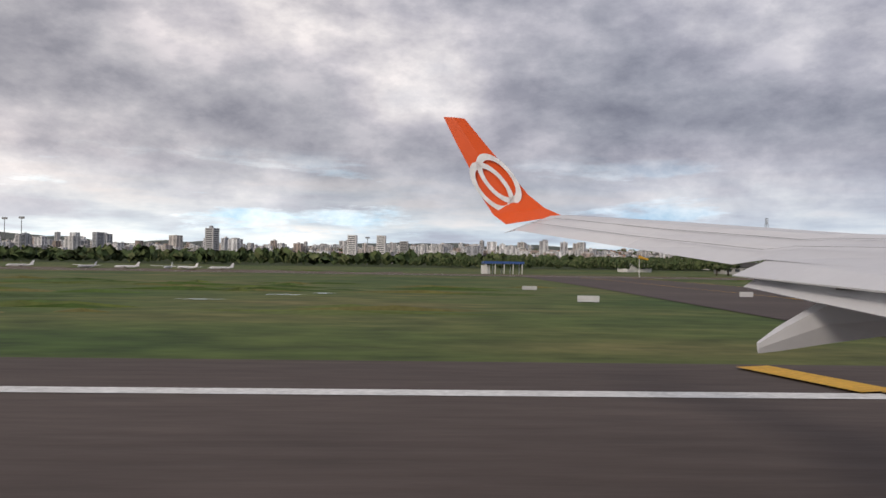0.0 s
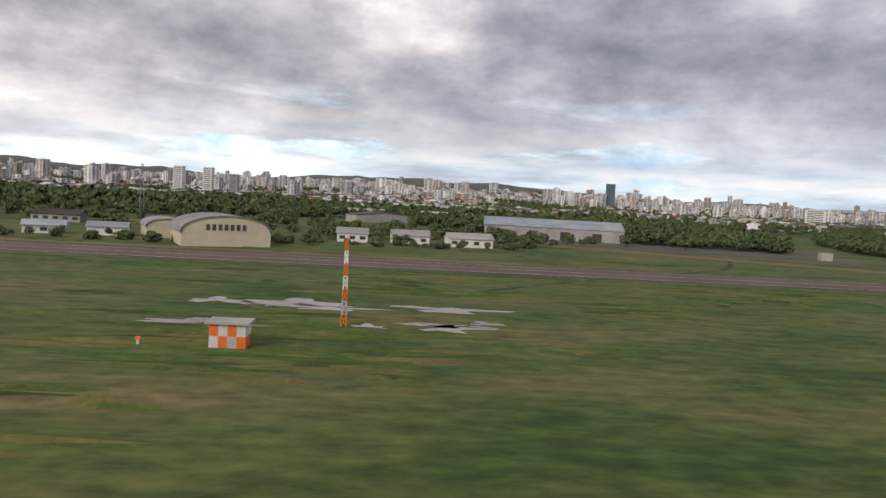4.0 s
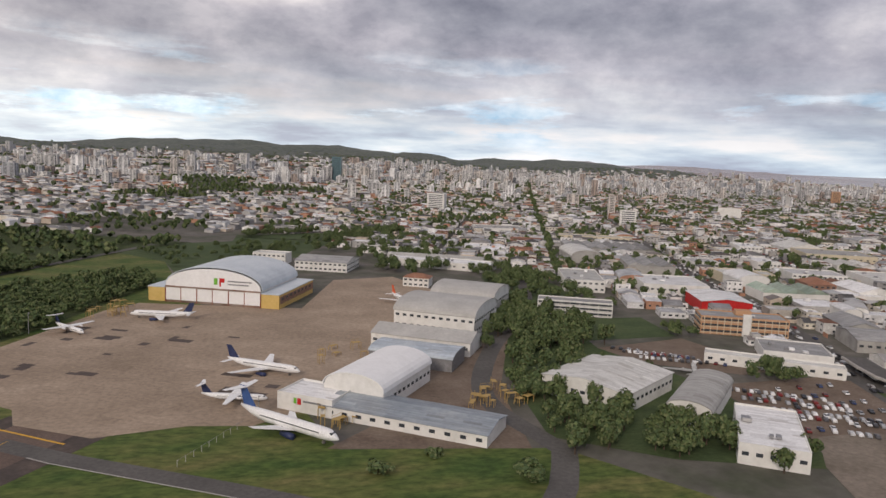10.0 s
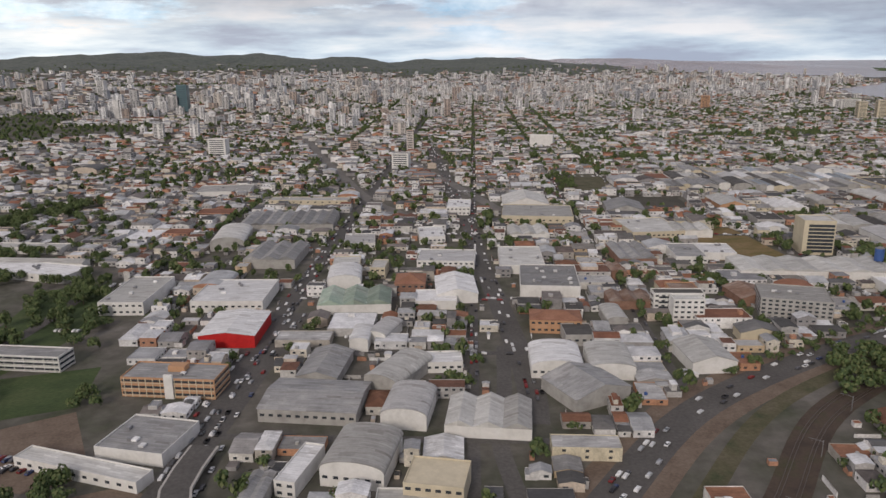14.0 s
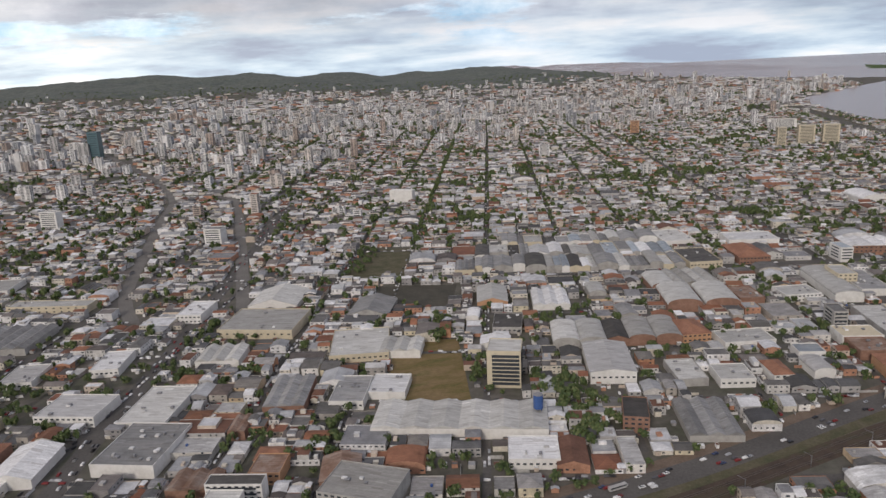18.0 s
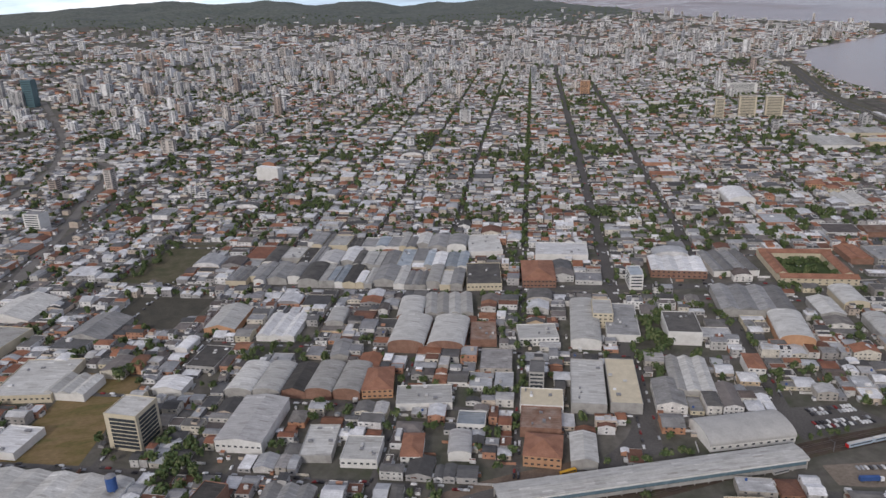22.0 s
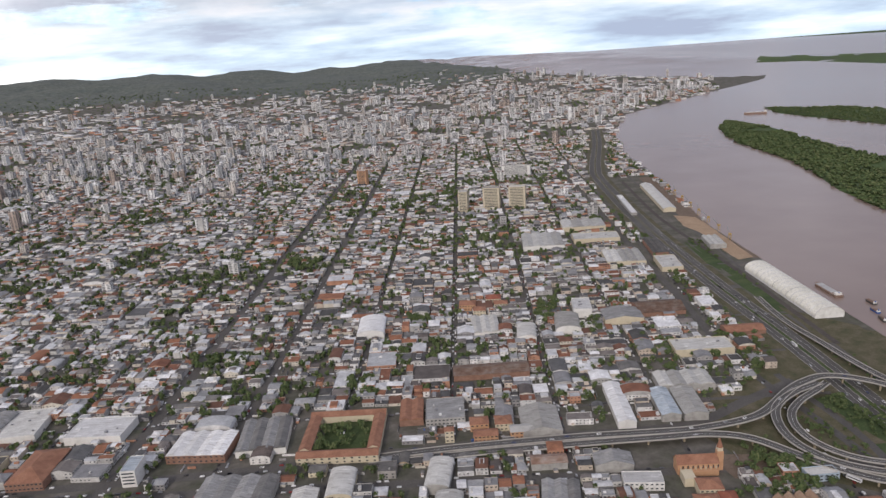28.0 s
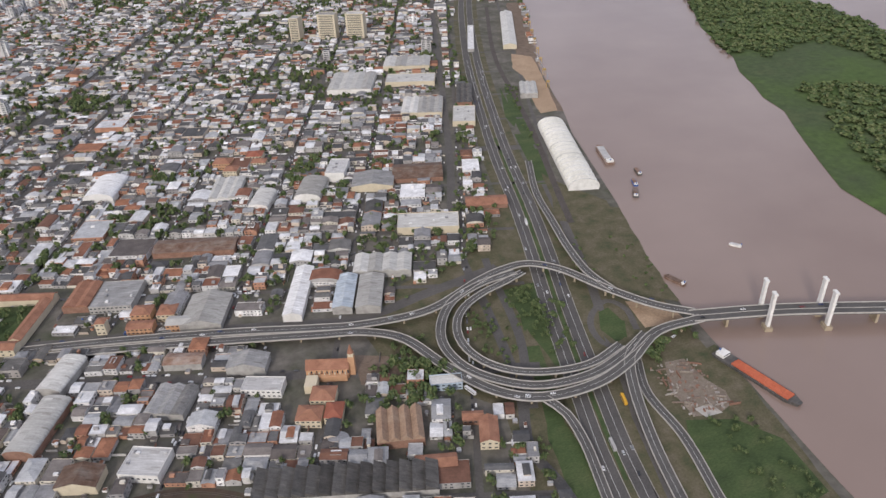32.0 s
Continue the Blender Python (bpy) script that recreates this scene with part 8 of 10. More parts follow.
# ---- the airliner's own wing, as it stands at the start of the take-off run ----
def airliner_wing():
    ob = thing("airliner_wing", 0, 0, 0, 0, "white jet airliner wing with an orange swept winglet", "wing")
    WINGWHITE = surface("wing_white", [(0.60, 0.60, 0.62), (0.66, 0.66, 0.67)], 0.4, 0.5, 0.0, grit=0.03)
    ORANGE = surface("winglet_orange", [(0.74, 0.095, 0.018), (0.80, 0.11, 0.02)], 0.4, 0.4, 0.0, grit=0.03)
    # stations from root to tip: y, leading x, trailing x, z at the leading and the trailing edge
    st = [(2.6, 72.4, 67.8, 3.75, 3.58), (6.0, 71.0, 67.8, 4.0, 3.74), (9.5, 69.4, 67.76, 4.25, 3.89), (9.9, 69.2, 67.5, 4.28, 3.82), (12.5, 67.9, 66.75, 4.55, 4.10), (15.0, 66.6, 65.2, 4.80, 4.47), (15.4, 66.35, 65.0, 4.84, 4.42)]
    bm = bmesh.new()
    prev = None
    for y, xl, xt, zl, zt in st:
        th = 0.055 * (xl - xt)
        cur = [bm.verts.new(p) for p in ((xl, y, zl), (xl * 0.75 + xt * 0.25, y, zl * 0.75 + zt * 0.25 + th), (xl * 0.4 + xt * 0.6, y, zl * 0.4 + zt * 0.6 + th * 0.7), (xt, y, zt), (xl * 0.5 + xt * 0.5, y, zl * 0.5 + zt * 0.5 - th * 0.8), (xl * 0.9 + xt * 0.1, y, zl - th * 0.7))]
        if prev:
            for k in range(6):
                bm.faces.new((prev[k], prev[(k + 1) % 6], cur[(k + 1) % 6], cur[k]))
        else:
            bm.faces.new(cur)
        prev = cur
    bm.faces.new(prev[::-1])
    bmesh.ops.recalc_face_normals(bm, faces=bm.faces[:])
    part("main_wing", bm, WINGWHITE, ob)
    # winglet: blends up from the tip and sweeps back
    wl = [(15.40, 66.26, 65.06, 4.82, 4.61), (15.75, 65.94, 64.82, 5.01, 4.84), (15.90, 65.61, 64.59, 5.30, 5.22), (16.00, 65.20, 64.36, 5.80, 5.78), (16.10, 64.70, 64.05, 6.39, 6.37), (16.20, 64.20, 63.72, 7.01, 7.04)]
    bm = bmesh.new()
    prev = None
    for y, xl, xt, zl, zt in wl:
        cur = [bm.verts.new(p) for p in ((xl, y, zl), ((xl + xt) / 2, y - 0.04, (zl + zt) / 2), (xt, y, zt), ((xl + xt) / 2, y + 0.04, (zl + zt) / 2))]
        if prev:
            for k in range(4):
                bm.faces.new((prev[k], prev[(k + 1) % 4], cur[(k + 1) % 4], cur[k]))
        prev = cur
    bm.faces.new(prev)
    bmesh.ops.recalc_face_normals(bm, faces=bm.faces[:])
    wlet = part("winglet", bm, ORANGE, ob, "orange swept winglet")
    # two pale interlaced ovals on the winglet
    for cx, cz, rx, rz, lean in ((64.95, 5.64, 0.32, 0.68, 40), (64.80, 5.45, 0.32, 0.68, 40)):
        bm = bmesh.new()
        n = 36
        rings = []
        for k in (1.0, 0.74):
            ring = []
            for i in range(n):
                a = 2 * math.pi * i / n
                u, v = rx * k * math.cos(a), rz * k * math.sin(a)
                c, s = math.cos(radians(lean)), math.sin(radians(lean))
                z = cz + u * s + v * c
                ring.append(bm.verts.new((cx + u * c - v * s, 15.76 + 0.15 * (z - 4.9), z)))
            rings.append(ring)
        for i in range(n):
            bm.faces.new((rings[0][i], rings[0][(i + 1) % n], rings[1][(i + 1) % n], rings[1][i]))
        part("emblem_ring", bm, JETWHITE, wlet, "white oval outline")
    # two flap sections behind the trailing edge
    for out_front, out_rear, in_front, in_rear in (((67.80, 9.5, 3.87), (67.37, 9.6, 3.67), (67.85, 3.0, 3.60), (67.25, 3.0, 3.50)), ((67.60, 9.3, 3.66), (67.39, 9.3, 3.53), (67.50, 3.0, 3.46), (67.23, 3.0, 3.17))):
        bm = bmesh.new()
        blade(bm, (in_front, in_rear), (out_front, out_rear), 0.035)
        part("flap", bm, WINGWHITE, ob, "white extended flap")
    for x, y, z in ((67.50, 8.6, 3.66), (67.45, 7.2, 3.60)):
        box_part("flap_bracket", (0.10, 0.16, 0.05), (x, y, z), DARKROOF, ob, "dark flap bracket")
    # canoe fairings below the flaps: flat top, keeled bottom
    for y, lift in ((8.0, 0.0), (4.4, -0.18)):
        bm = bmesh.new()
        prev = None
        for x, top, low, wd in ((66.95, 2.95, 2.83, 0.06), (67.2, 3.12, 2.86, 0.15), (67.7, 3.40, 2.94, 0.25), (68.4, 3.42, 3.04, 0.28), (69.0, 3.46, 3.15, 0.22), (69.6, 3.55, 3.40, 0.08)):
            cur = [bm.verts.new(p) for p in ((x, y - wd / 2, top + lift), (x, y - wd / 2 * 0.8, (top + low) / 2 + lift), (x, y, low + lift), (x, y + wd / 2 * 0.8, (top + low) / 2 + lift), (x, y + wd / 2, top + lift))]
            if prev:
                for k in range(5):
                    bm.faces.new((prev[k], prev[(k + 1) % 5], cur[(k + 1) % 5], cur[k]))
            else:
                bm.faces.new(cur)
            prev = cur
        bm.faces.new(prev[::-1])
        bmesh.ops.recalc_face_normals(bm, faces=bm.faces[:])
        part("flap_fairing", bm, WINGWHITE, ob, "canoe-shaped flap track fairing")
    for f0, f1 in ((0.42, 0.43), (0.74, 0.75)):
        bm = bmesh.new()
        for (ya, la, ta, za, wa), (yb, lb, tb, zb, wb) in zip(st[:-1], st[1:-1]):
            q = []
            for y, l, t, zl, zt, k in ((ya, la, ta, za, wa, f0), (ya, la, ta, za, wa, f1), (yb, lb, tb, zb, wb, f1), (yb, lb, tb, zb, wb, f0)):
                q.append(bm.verts.new((l + (t - l) * k, y, zl + (zt - zl) * k + 0.055 * (l - t) * 0.92 + 0.012)))
            bm.faces.new(q)
        part("panel_line", bm, DARKROOF, ob, "thin dark panel joint")


airliner_wing()

# ---- the generic city ----
OPEN = [
    [(1045, 590), (1000, 480), (965, 400), (935, 320), (925, 200), (1030, 180), (1110, 240), (1095, 340), (1065, 480)],
    [(1556, 808), (1632, 776), (1680, 912), (1610, 934)],   # overgrown lot
    [(1568, 684), (1650, 656), (1680, 730), (1590, 760)],   # bare lot
    [(1533, 472), (1600, 444), (1630, 570), (1570, 596)],   # dry lot
    [(2035, 560), (2080, 590), (2120, 470), (2060, 440)],   # trees on the avenue
    [(2700, 520), (2640, 470), (2700, 340), (2760, 300), (2850, 330), (2960, 380), (2900, 560), (2830, 560)],
    [(2255, 580), (2360, 550), (2385, 660), (2285, 690)],   # courtyard school
    [(2555, 440), (2640, 415), (2665, 490), (2560, 520)],
    [(2560, 395), (2610, 350), (2640, 440), (2590, 450)],
    [(1880, 318), (2085, 305), (2085, 345), (1880, 345)],   # station
    [(2700, 0), (2740, 430), (2850, 640), (2905, 831), (3020, 1190), (3170, 1600), (3340, 1600), (3136, 1078), (2985, 580), (2905, 120)],   # quay
    [(2285, 225), (2330, 215), (2450, 235), (2455, 345), (2320, 322)],   # ochre-roofed works
    [(2222, 346), (2284, 334), (2290, 358), (2228, 374)],   # substation
    [(790, 705), (850, 690), (905, 780), (1010, 875), (1010, 940), (940, 905), (795, 860)],   # meadow behind the terminal
]
LINES = [*RISING, DIAGONAL, HIGHWAY, [(1106, 200), (1112, 250), (1157, 390), (1182, 455)], [(1180, 120), (1273, 197), (1356, 252), (1463, 285), (1560, 300), (1705, 312), (1863, 338), (1990, 372), (2020, 425)],
         [(1330, 170), (1420, 232), (1560, 270), (1705, 288), (1863, 310), (1990, 320), (2110, 330), (2244, 331), (2340, 336), (2430, 342), (2486, 332), (2540, 285), (2620, 160)], [(1685, 760), (1933, 678), (2214, 600), (2361, 568), (2525, 524), (2640, 492)],
         RAMP, [(1292, 356), (1249, 255), (1232, 169)], FRONTAGE, [(2420, 543), (2525, 510), (2600, 478), (2642, 468), (2706, 468), (2768, 494)], [(2600, 473), (2641, 460), (2672, 436), (2694, 385), (2720, 343), (2752, 322)]]
LINE_W = [8, 8, 8, 26, 10, 10, 9, 8, 8, 5, 5, 8, 8]


def near_line(x, y, pad):
    for line, lw in zip(LINES, LINE_W):
        for a, b in zip(line, line[1:]):
            if not (min(a[0], b[0]) - 40 < x < max(a[0], b[0]) + 40 and min(a[1], b[1]) - 40 < y < max(a[1], b[1]) + 40):
                continue
            dx, dy = b[0] - a[0], b[1] - a[1]
            t = min(max(((x - a[0]) * dx + (y - a[1]) * dy) / (dx * dx + dy * dy), 0), 1)
            if math.hypot(a[0] + t * dx - x, a[1] + t * dy - y) < lw + pad:
                return True
    return False


class Heap:
    """Many small volumes gathered into a few meshes."""

    def __init__(self):
        self.v, self.f = [], []

    def add(self, pts, faces):
        o = len(self.v)
        self.v += pts
        self.f += [tuple(o + i for i in f) for f in faces]


def frame_of(x, y, ang):
    c, s = math.cos(ang), math.sin(ang)
    return lambda u, v, z: (x + u * c - v * s, y + u * s + v * c, z)


def volume(walls, roofs, wins, rng, x, y, ang, w, d, h, kind, z=0.0, detail=1):
    at = frame_of(x, y, ang)
    a, b = w / 2, d / 2
    base = [at(-a, -b, z), at(a, -b, z), at(a, b, z), at(-a, b, z)]
    top = [at(-a, -b, z + h), at(a, -b, z + h), at(a, b, z + h), at(-a, b, z + h)]
    sides = [(0, 1, 5, 4), (1, 2, 6, 5), (2, 3, 7, 6), (3, 0, 4, 7)]
    o = 0.35
    if kind == "flat":
        walls.add(base + top, sides)
        g = min(0.5, h * 0.1)
        roofs.add([at(-a + 0.01, -b + 0.01, z + h - g), at(a - 0.01, -b + 0.01, z + h - g), at(a - 0.01, b - 0.01, z + h - g), at(-a + 0.01, b - 0.01, z + h - g)], [(0, 1, 2, 3)])
        if detail and rng.random() < 0.45:
            bw, bd, bh = rng.uniform(1.5, min(5, w * 0.4)), rng.uniform(1.5, min(5, d * 0.4)), rng.uniform(1.0, 2.8)
            u, v = rng.uniform(-a + bw, a - bw) if a > bw else 0, rng.uniform(-b + bd, b - bd) if b > bd else 0
            bx, by, _ = at(u, v, 0)
            at2 = frame_of(bx, by, ang)
            walls.add([at2(i * bw / 2, j * bd / 2, z + h - g + k * bh) for k in (0, 1) for i, j in ((-1, -1), (1, -1), (1, 1), (-1, 1))], sides + [(4, 5, 6, 7)])
    elif kind == "gable":
        r = min(3.2, w * rng.uniform(0.08, 0.17))
        walls.add(base + top + [at(0, -b, z + h + r), at(0, b, z + h + r)], sides + [(4, 5, 8), (6, 7, 9)])
        roofs.add([at(-a - o, -b - o, z + h - 0.1), at(0, -b - o, z + h + r + 0.1), at(a + o, -b - o, z + h - 0.1), at(-a - o, b + o, z + h - 0.1), at(0, b + o, z + h + r + 0.1), at(a + o, b + o, z + h - 0.1)], [(0, 1, 4, 3), (1, 2, 5, 4)])
    elif kind == "cross":
        r = min(3.0, d * rng.uniform(0.09, 0.19))
        walls.add(base + top + [at(-a, 0, z + h + r), at(a, 0, z + h + r)], sides + [(7, 4, 8), (5, 6, 9)])
        roofs.add([at(-a - o, -b - o, z + h - 0.1), at(-a - o, 0, z + h + r + 0.1), at(-a - o, b + o, z + h - 0.1), at(a + o, -b - o, z + h - 0.1), at(a + o, 0, z + h + r + 0.1), at(a + o, b + o, z + h - 0.1)], [(0, 3, 4, 1), (1, 4, 5, 2)])
    elif kind == "hip":
        r = min(w, d) * rng.uniform(0.12, 0.2)
        walls.add(base + top, sides)
        k = max(0.3, abs(w - d) / 2)
        e = [at(-k, 0, z + h + r), at(k, 0, z + h + r)] if w >= d else [at(0, -k, z + h + r), at(0, k, z + h + r)]
        q = [at(-a - o, -b - o, z + h), at(a + o, -b - o, z + h), at(a + o, b + o, z + h), at(-a - o, b + o, z + h)]
        roofs.add(q + e, [(0, 1, 5, 4), (1, 2, 5), (2, 3, 4, 5), (3, 0, 4)] if w >= d else [(0, 1, 4), (1, 2, 5, 4), (2, 3, 5), (3, 0, 4, 5)])
    else:
        n, r = 7, w * 0.15
        prof = [(-a * math.cos(math.pi * i / n), h + r * math.sin(math.pi * i / n)) for i in range(n + 1)]
        walls.add(base + top + [at(u, -b, z + q) for u, q in prof] , sides + [tuple(8 + i for i in range(n + 1))])
        roofs.add([at(u * 1.02, -b - 0.2, z + q + 0.1) for u, q in prof] + [at(u * 1.02, b + 0.2, z + q + 0.1) for u, q in prof], [(i, i + 1, n + 2 + i, n + 1 + i) for i in range(n)])
    if wins is not None:
        st = max(1, int(h / 3.0))
        for sd, (length, fixed) in enumerate(((w, -b - 0.05), (d, a + 0.05), (d, -a - 0.05))):
            if sd and detail < 2:
                continue
            n = max(1, int(length / 3.6))
            for i in range(n):
                if rng.random() < 0.25:
                    continue
                u = (i + 0.5) / n * length - length / 2
                for k in range(st):
                    z0 = z + h * (k + 0.35) / st
                    ww, wh = rng.choice((0.55, 0.8, 1.1)), 1.2
                    if sd == 0:
                        wins.add([at(u - ww, fixed, z0), at(u + ww, fixed, z0), at(u + ww, fixed, z0 + wh), at(u - ww, fixed, z0 + wh)], [(0, 1, 2, 3)])
                    else:
                        wins.add([at(fixed, u - ww, z0), at(fixed, u + ww, z0), at(fixed, u + ww, z0 + wh), at(fixed, u - ww, z0 + wh)], [(0, 1, 2, 3)])


def tower(walls, roofs, wins, rng, x, y, ang, w, d, h, z, bands):
    volume(walls, roofs, None, rng, x, y, ang, w, d, h, "flat", z, 1)
    at = frame_of(x, y, ang)
    if rng.random() < 0.6:
        cw = w * rng.uniform(0.25, 0.5)
        bx, by, _ = at(rng.uniform(-w, w) * 0.2, rng.uniform(-d, d) * 0.2, 0)
        volume(walls, roofs, None, rng, bx, by, ang, cw, cw, h + rng.uniform(2.5, 5), "flat", z, 0)
    st = max(3, int(h / 3.1))
    cols = [(-0.42, -0.12), (0.12, 0.42)] if w > 15 and bands else [(-0.36, 0.36)]
    for k in range(1, st):
        z0 = z + h * k / st + 0.6
        for f0, f1 in cols:
            wins.add([at(w * f0, -d / 2 - 0.08, z0), at(w * f1, -d / 2 - 0.08, z0), at(w * f1, -d / 2 - 0.08, z0 + 1.5), at(w * f0, -d / 2 - 0.08, z0 + 1.5)], [(0, 1, 2, 3)])
            if bands:
                for sx in (-1, 1):
                    wins.add([at(sx * (w / 2 + 0.08), d * f0, z0), at(sx * (w / 2 + 0.08), d * f1, z0), at(sx * (w / 2 + 0.08), d * f1, z0 + 1.5), at(sx * (w / 2 + 0.08), d * f0, z0 + 1.5)], [(0, 1, 2, 3)])


TREES = []      # x, y, z, height, radius
NEAR_HOUSES = []
YARD_CARS = []


def tall_share(x, y):
    """How many of the lots carry towers."""
    if y < 430:
        return 0.0
    lim = 1480 + 0.42 * max(0.0, x - 1500) - 0.1 * max(0.0, 1000 - x)
    s = min(max((y - lim) / 700.0, 0.0), 1.0)
    if x > 2450 and y < 2200:
        s *= 0.15
    if x < 1100:
        s *= 0.6
    if x < 900 and y > 1500:
        s *= 1.7
    return (0.001 if y < 1100 else 0.006) + 0.26 * s * (0.55 + 0.9 * noise.noise((x * 0.003, y * 0.003, 3.0)))


def lots(rng, a0, a1, b0, b1):
    """Cuts a block into lots of uneven size."""
    w, d = a1 - a0, b1 - b0
    _, y = street_xy((a0 + a1) / 2, (b0 + b1) / 2)
    stop = rng.uniform(12, 25) if y < 1300 else rng.uniform(15, 28)
    if rng.random() < (0.10 if y < 850 else 0.04):
        stop = 46
    if max(w, d) < stop:
        return [(a0, a1, b0, b1)] if min(w, d) > 4 else []
    f = rng.uniform(0.36, 0.64)
    if w > d * rng.uniform(0.75, 1.3):
        m = a0 + w * f
        return lots(rng, a0, m, b0, b1) + lots(rng, m, a1, b0, b1)
    m = b0 + d * f
    return lots(rng, a0, a1, b0, m) + lots(rng, a0, a1, m, b1)


def build_city():
    rng = random.Random(11)
    yard = random.Random(12)
    near = [Heap() for _ in range(3)]
    mid = [Heap() for _ in range(3)]
    high = [Heap() for _ in range(3)]
    kinds_small = ("gable", "cross", "hip", "hip", "flat", "flat", "flat", "cross")
    kinds_big = ("flat", "gable", "cross", "arch", "flat", "gable")
    for p0, p1 in zip(AVENUES, AVENUES[1:]):
        for q0, q1 in zip([280, 340, 400, 470] + CROSS, [340, 400, 470] + CROSS):
            hp, hq = 1.0 + MAIN.get(p0, 5.5) / 2, 1.5 + MAIN.get(q0, 5.5) / 2
            a0, a1, b0, b1 = p0 + hp, p1 - 1.0 - MAIN.get(p1, 5.5) / 2, q0 + hq, q1 - 1.0 - MAIN.get(q1, 5.5) / 2
            for c0, c1, d0, d1 in lots(rng, a0, a1, b0, b1):
                w0, dq = c1 - c0, d1 - d0
                x, y = street_xy((c0 + c1) / 2, (d0 + d1) / 2)
                far = y > 1500
                if not city(x, y) or is_taken(x, y, 2.0) or near_line(x, y, 5) or any(inside(o, x, y) for o in OPEN):
                    continue
                r = rng.random()
                z = land(x, y)
                ang = TH + rng.uniform(-0.03, 0.03)
                if min(w0, dq) > 9 and rng.random() < tall_share(x, y) * 0.55:
                    hh = min(58, rng.lognormvariate(3.12, 0.40)) if y > 1500 or x < 1500 else rng.uniform(12, 30)
                    tower(*high, rng, x, y, ang, min(rng.uniform(12, 27), w0 * 1.25), min(rng.uniform(12, 24), dq * 1.2), hh, z, True)
                    continue
                green = noise.noise((x * 0.006, y * 0.006, 5.0))
                if r < 0.15 + (0.35 if green > 0.2 else 0.0):
                    for _ in range(rng.randint(1, 3)):
                        TREES.append((x + rng.uniform(-0.4, 0.4) * w0, y + rng.uniform(-0.4, 0.4) * dq, z, rng.uniform(5, 11), rng.uniform(2.5, 4.8)))
                    if r < 0.05 and y < 900:
                        YARD_CARS.append((x, y, math.degrees(TH) + rng.choice((0, 90))))
                    continue
                if rng.random() < 0.22:
                    TREES.append((x + rng.choice((-0.5, 0.5)) * w0, y + rng.choice((-0.5, 0.5)) * dq, z, rng.uniform(4, 9), rng.uniform(1.6, 3.4)))
                width, depth = w0 * rng.uniform(0.80, 1.0), dq * rng.uniform(0.80, 1.0)
                big = width * depth > 330
                if big:
                    kind = rng.choice(kinds_big)
                    h = rng.uniform(4.5, 7.5)
                else:
                    kind = rng.choice(kinds_small)
                    h = rng.choice((3.2, 3.4, 3.6, 4.0, 4.4, 5.2, 5.8, 6.4, 7.0, 8.5))
                if kind == "cross" and depth > 22:
                    kind = "gable"
                if kind == "gable" and width > 26 or kind == "hip" and big:
                    kind = "flat"
                pick = y < 640 and 1120 < x < 2750 and width * depth > 110 and len(NEAR_HOUSES) < 290 and rng.random() < 0.34
                if pick:
                    NEAR_HOUSES.append((x, y, math.degrees(ang), width, depth, h, kind, rng.random()))
                    continue
                heaps = mid if far else near
                volume(heaps[0], heaps[1], None if y > 1000 else heaps[2], rng, x, y, ang, width, depth, h, kind, z, 2 if y < 700 else 1)
                if y < 1100 and rng.random() < 0.6:
                    volume(heaps[0], heaps[1], None, rng, x + rng.choice((-1, 1)) * rng.uniform(0.3, 0.55) * width, y + rng.uniform(-0.5, 0.5) * depth, ang, rng.uniform(3, 6), rng.uniform(3, 6), rng.uniform(2.4, 4.2), rng.choice(("flat", "gable", "cross")), z, 0)
                if y < 1300 and rng.random() < 0.16 and depth > 9:
                    volume(heaps[0], heaps[1], None, rng, x + rng.uniform(-0.15, 0.15) * width, y + rng.uniform(-0.15, 0.15) * depth, ang, width * rng.uniform(0.3, 0.5), depth * rng.uniform(0.4, 0.7), h + rng.uniform(1.5, 3.5), rng.choice(("flat", "flat", "gable", "hip")), z, 0)
            # lean-tos, tanks and yard walls between the houses
            if b0 < 1750:
                for _ in range(int((a1 - a0) * (b1 - b0) / 230)):
                    x, y = street_xy(yard.uniform(a0, a1), yard.uniform(b0, b1))
                    if y < 1000 and city(x, y) and not is_taken(x, y, -2) and not near_line(x, y, 2) and not any(inside(o, x, y) for o in OPEN):
                        if yard.random() < 0.35:
                            volume(near[0], near[1], None, yard, x, y, TH + yard.choice((0, math.pi / 2)), yard.uniform(5, 14), 0.3, yard.uniform(1.8, 2.6), "flat", land(x, y), 0)
                        else:
                            volume(near[0], near[1], None, yard, x, y, TH, yard.uniform(1.6, 4.5), yard.uniform(1.6, 5), yard.uniform(1.8, 3.2), yard.choice(("flat", "gable", "flat")), land(x, y), 0)
            # trees along the streets
            for i in range(int((b1 - b0) / 9)):
                if rng.random() < (0.8 if p0 in (1258, 1655, 820) else 0.28):
                    x, y = street_xy(p0 + rng.choice((-1, 1)) * (hp - 1.5), b0 + 9 * i + rng.uniform(0, 5))
                    if city(x, y) and not is_taken(x, y, 1) and not near_line(x, y, 3) and not any(inside(o, x, y) for o in OPEN):
                        TREES.append((x, y, land(x, y), rng.uniform(6, 11), rng.uniform(3, 5.2)))
    # what lies west of the street grid and far behind it
    y = 880.0
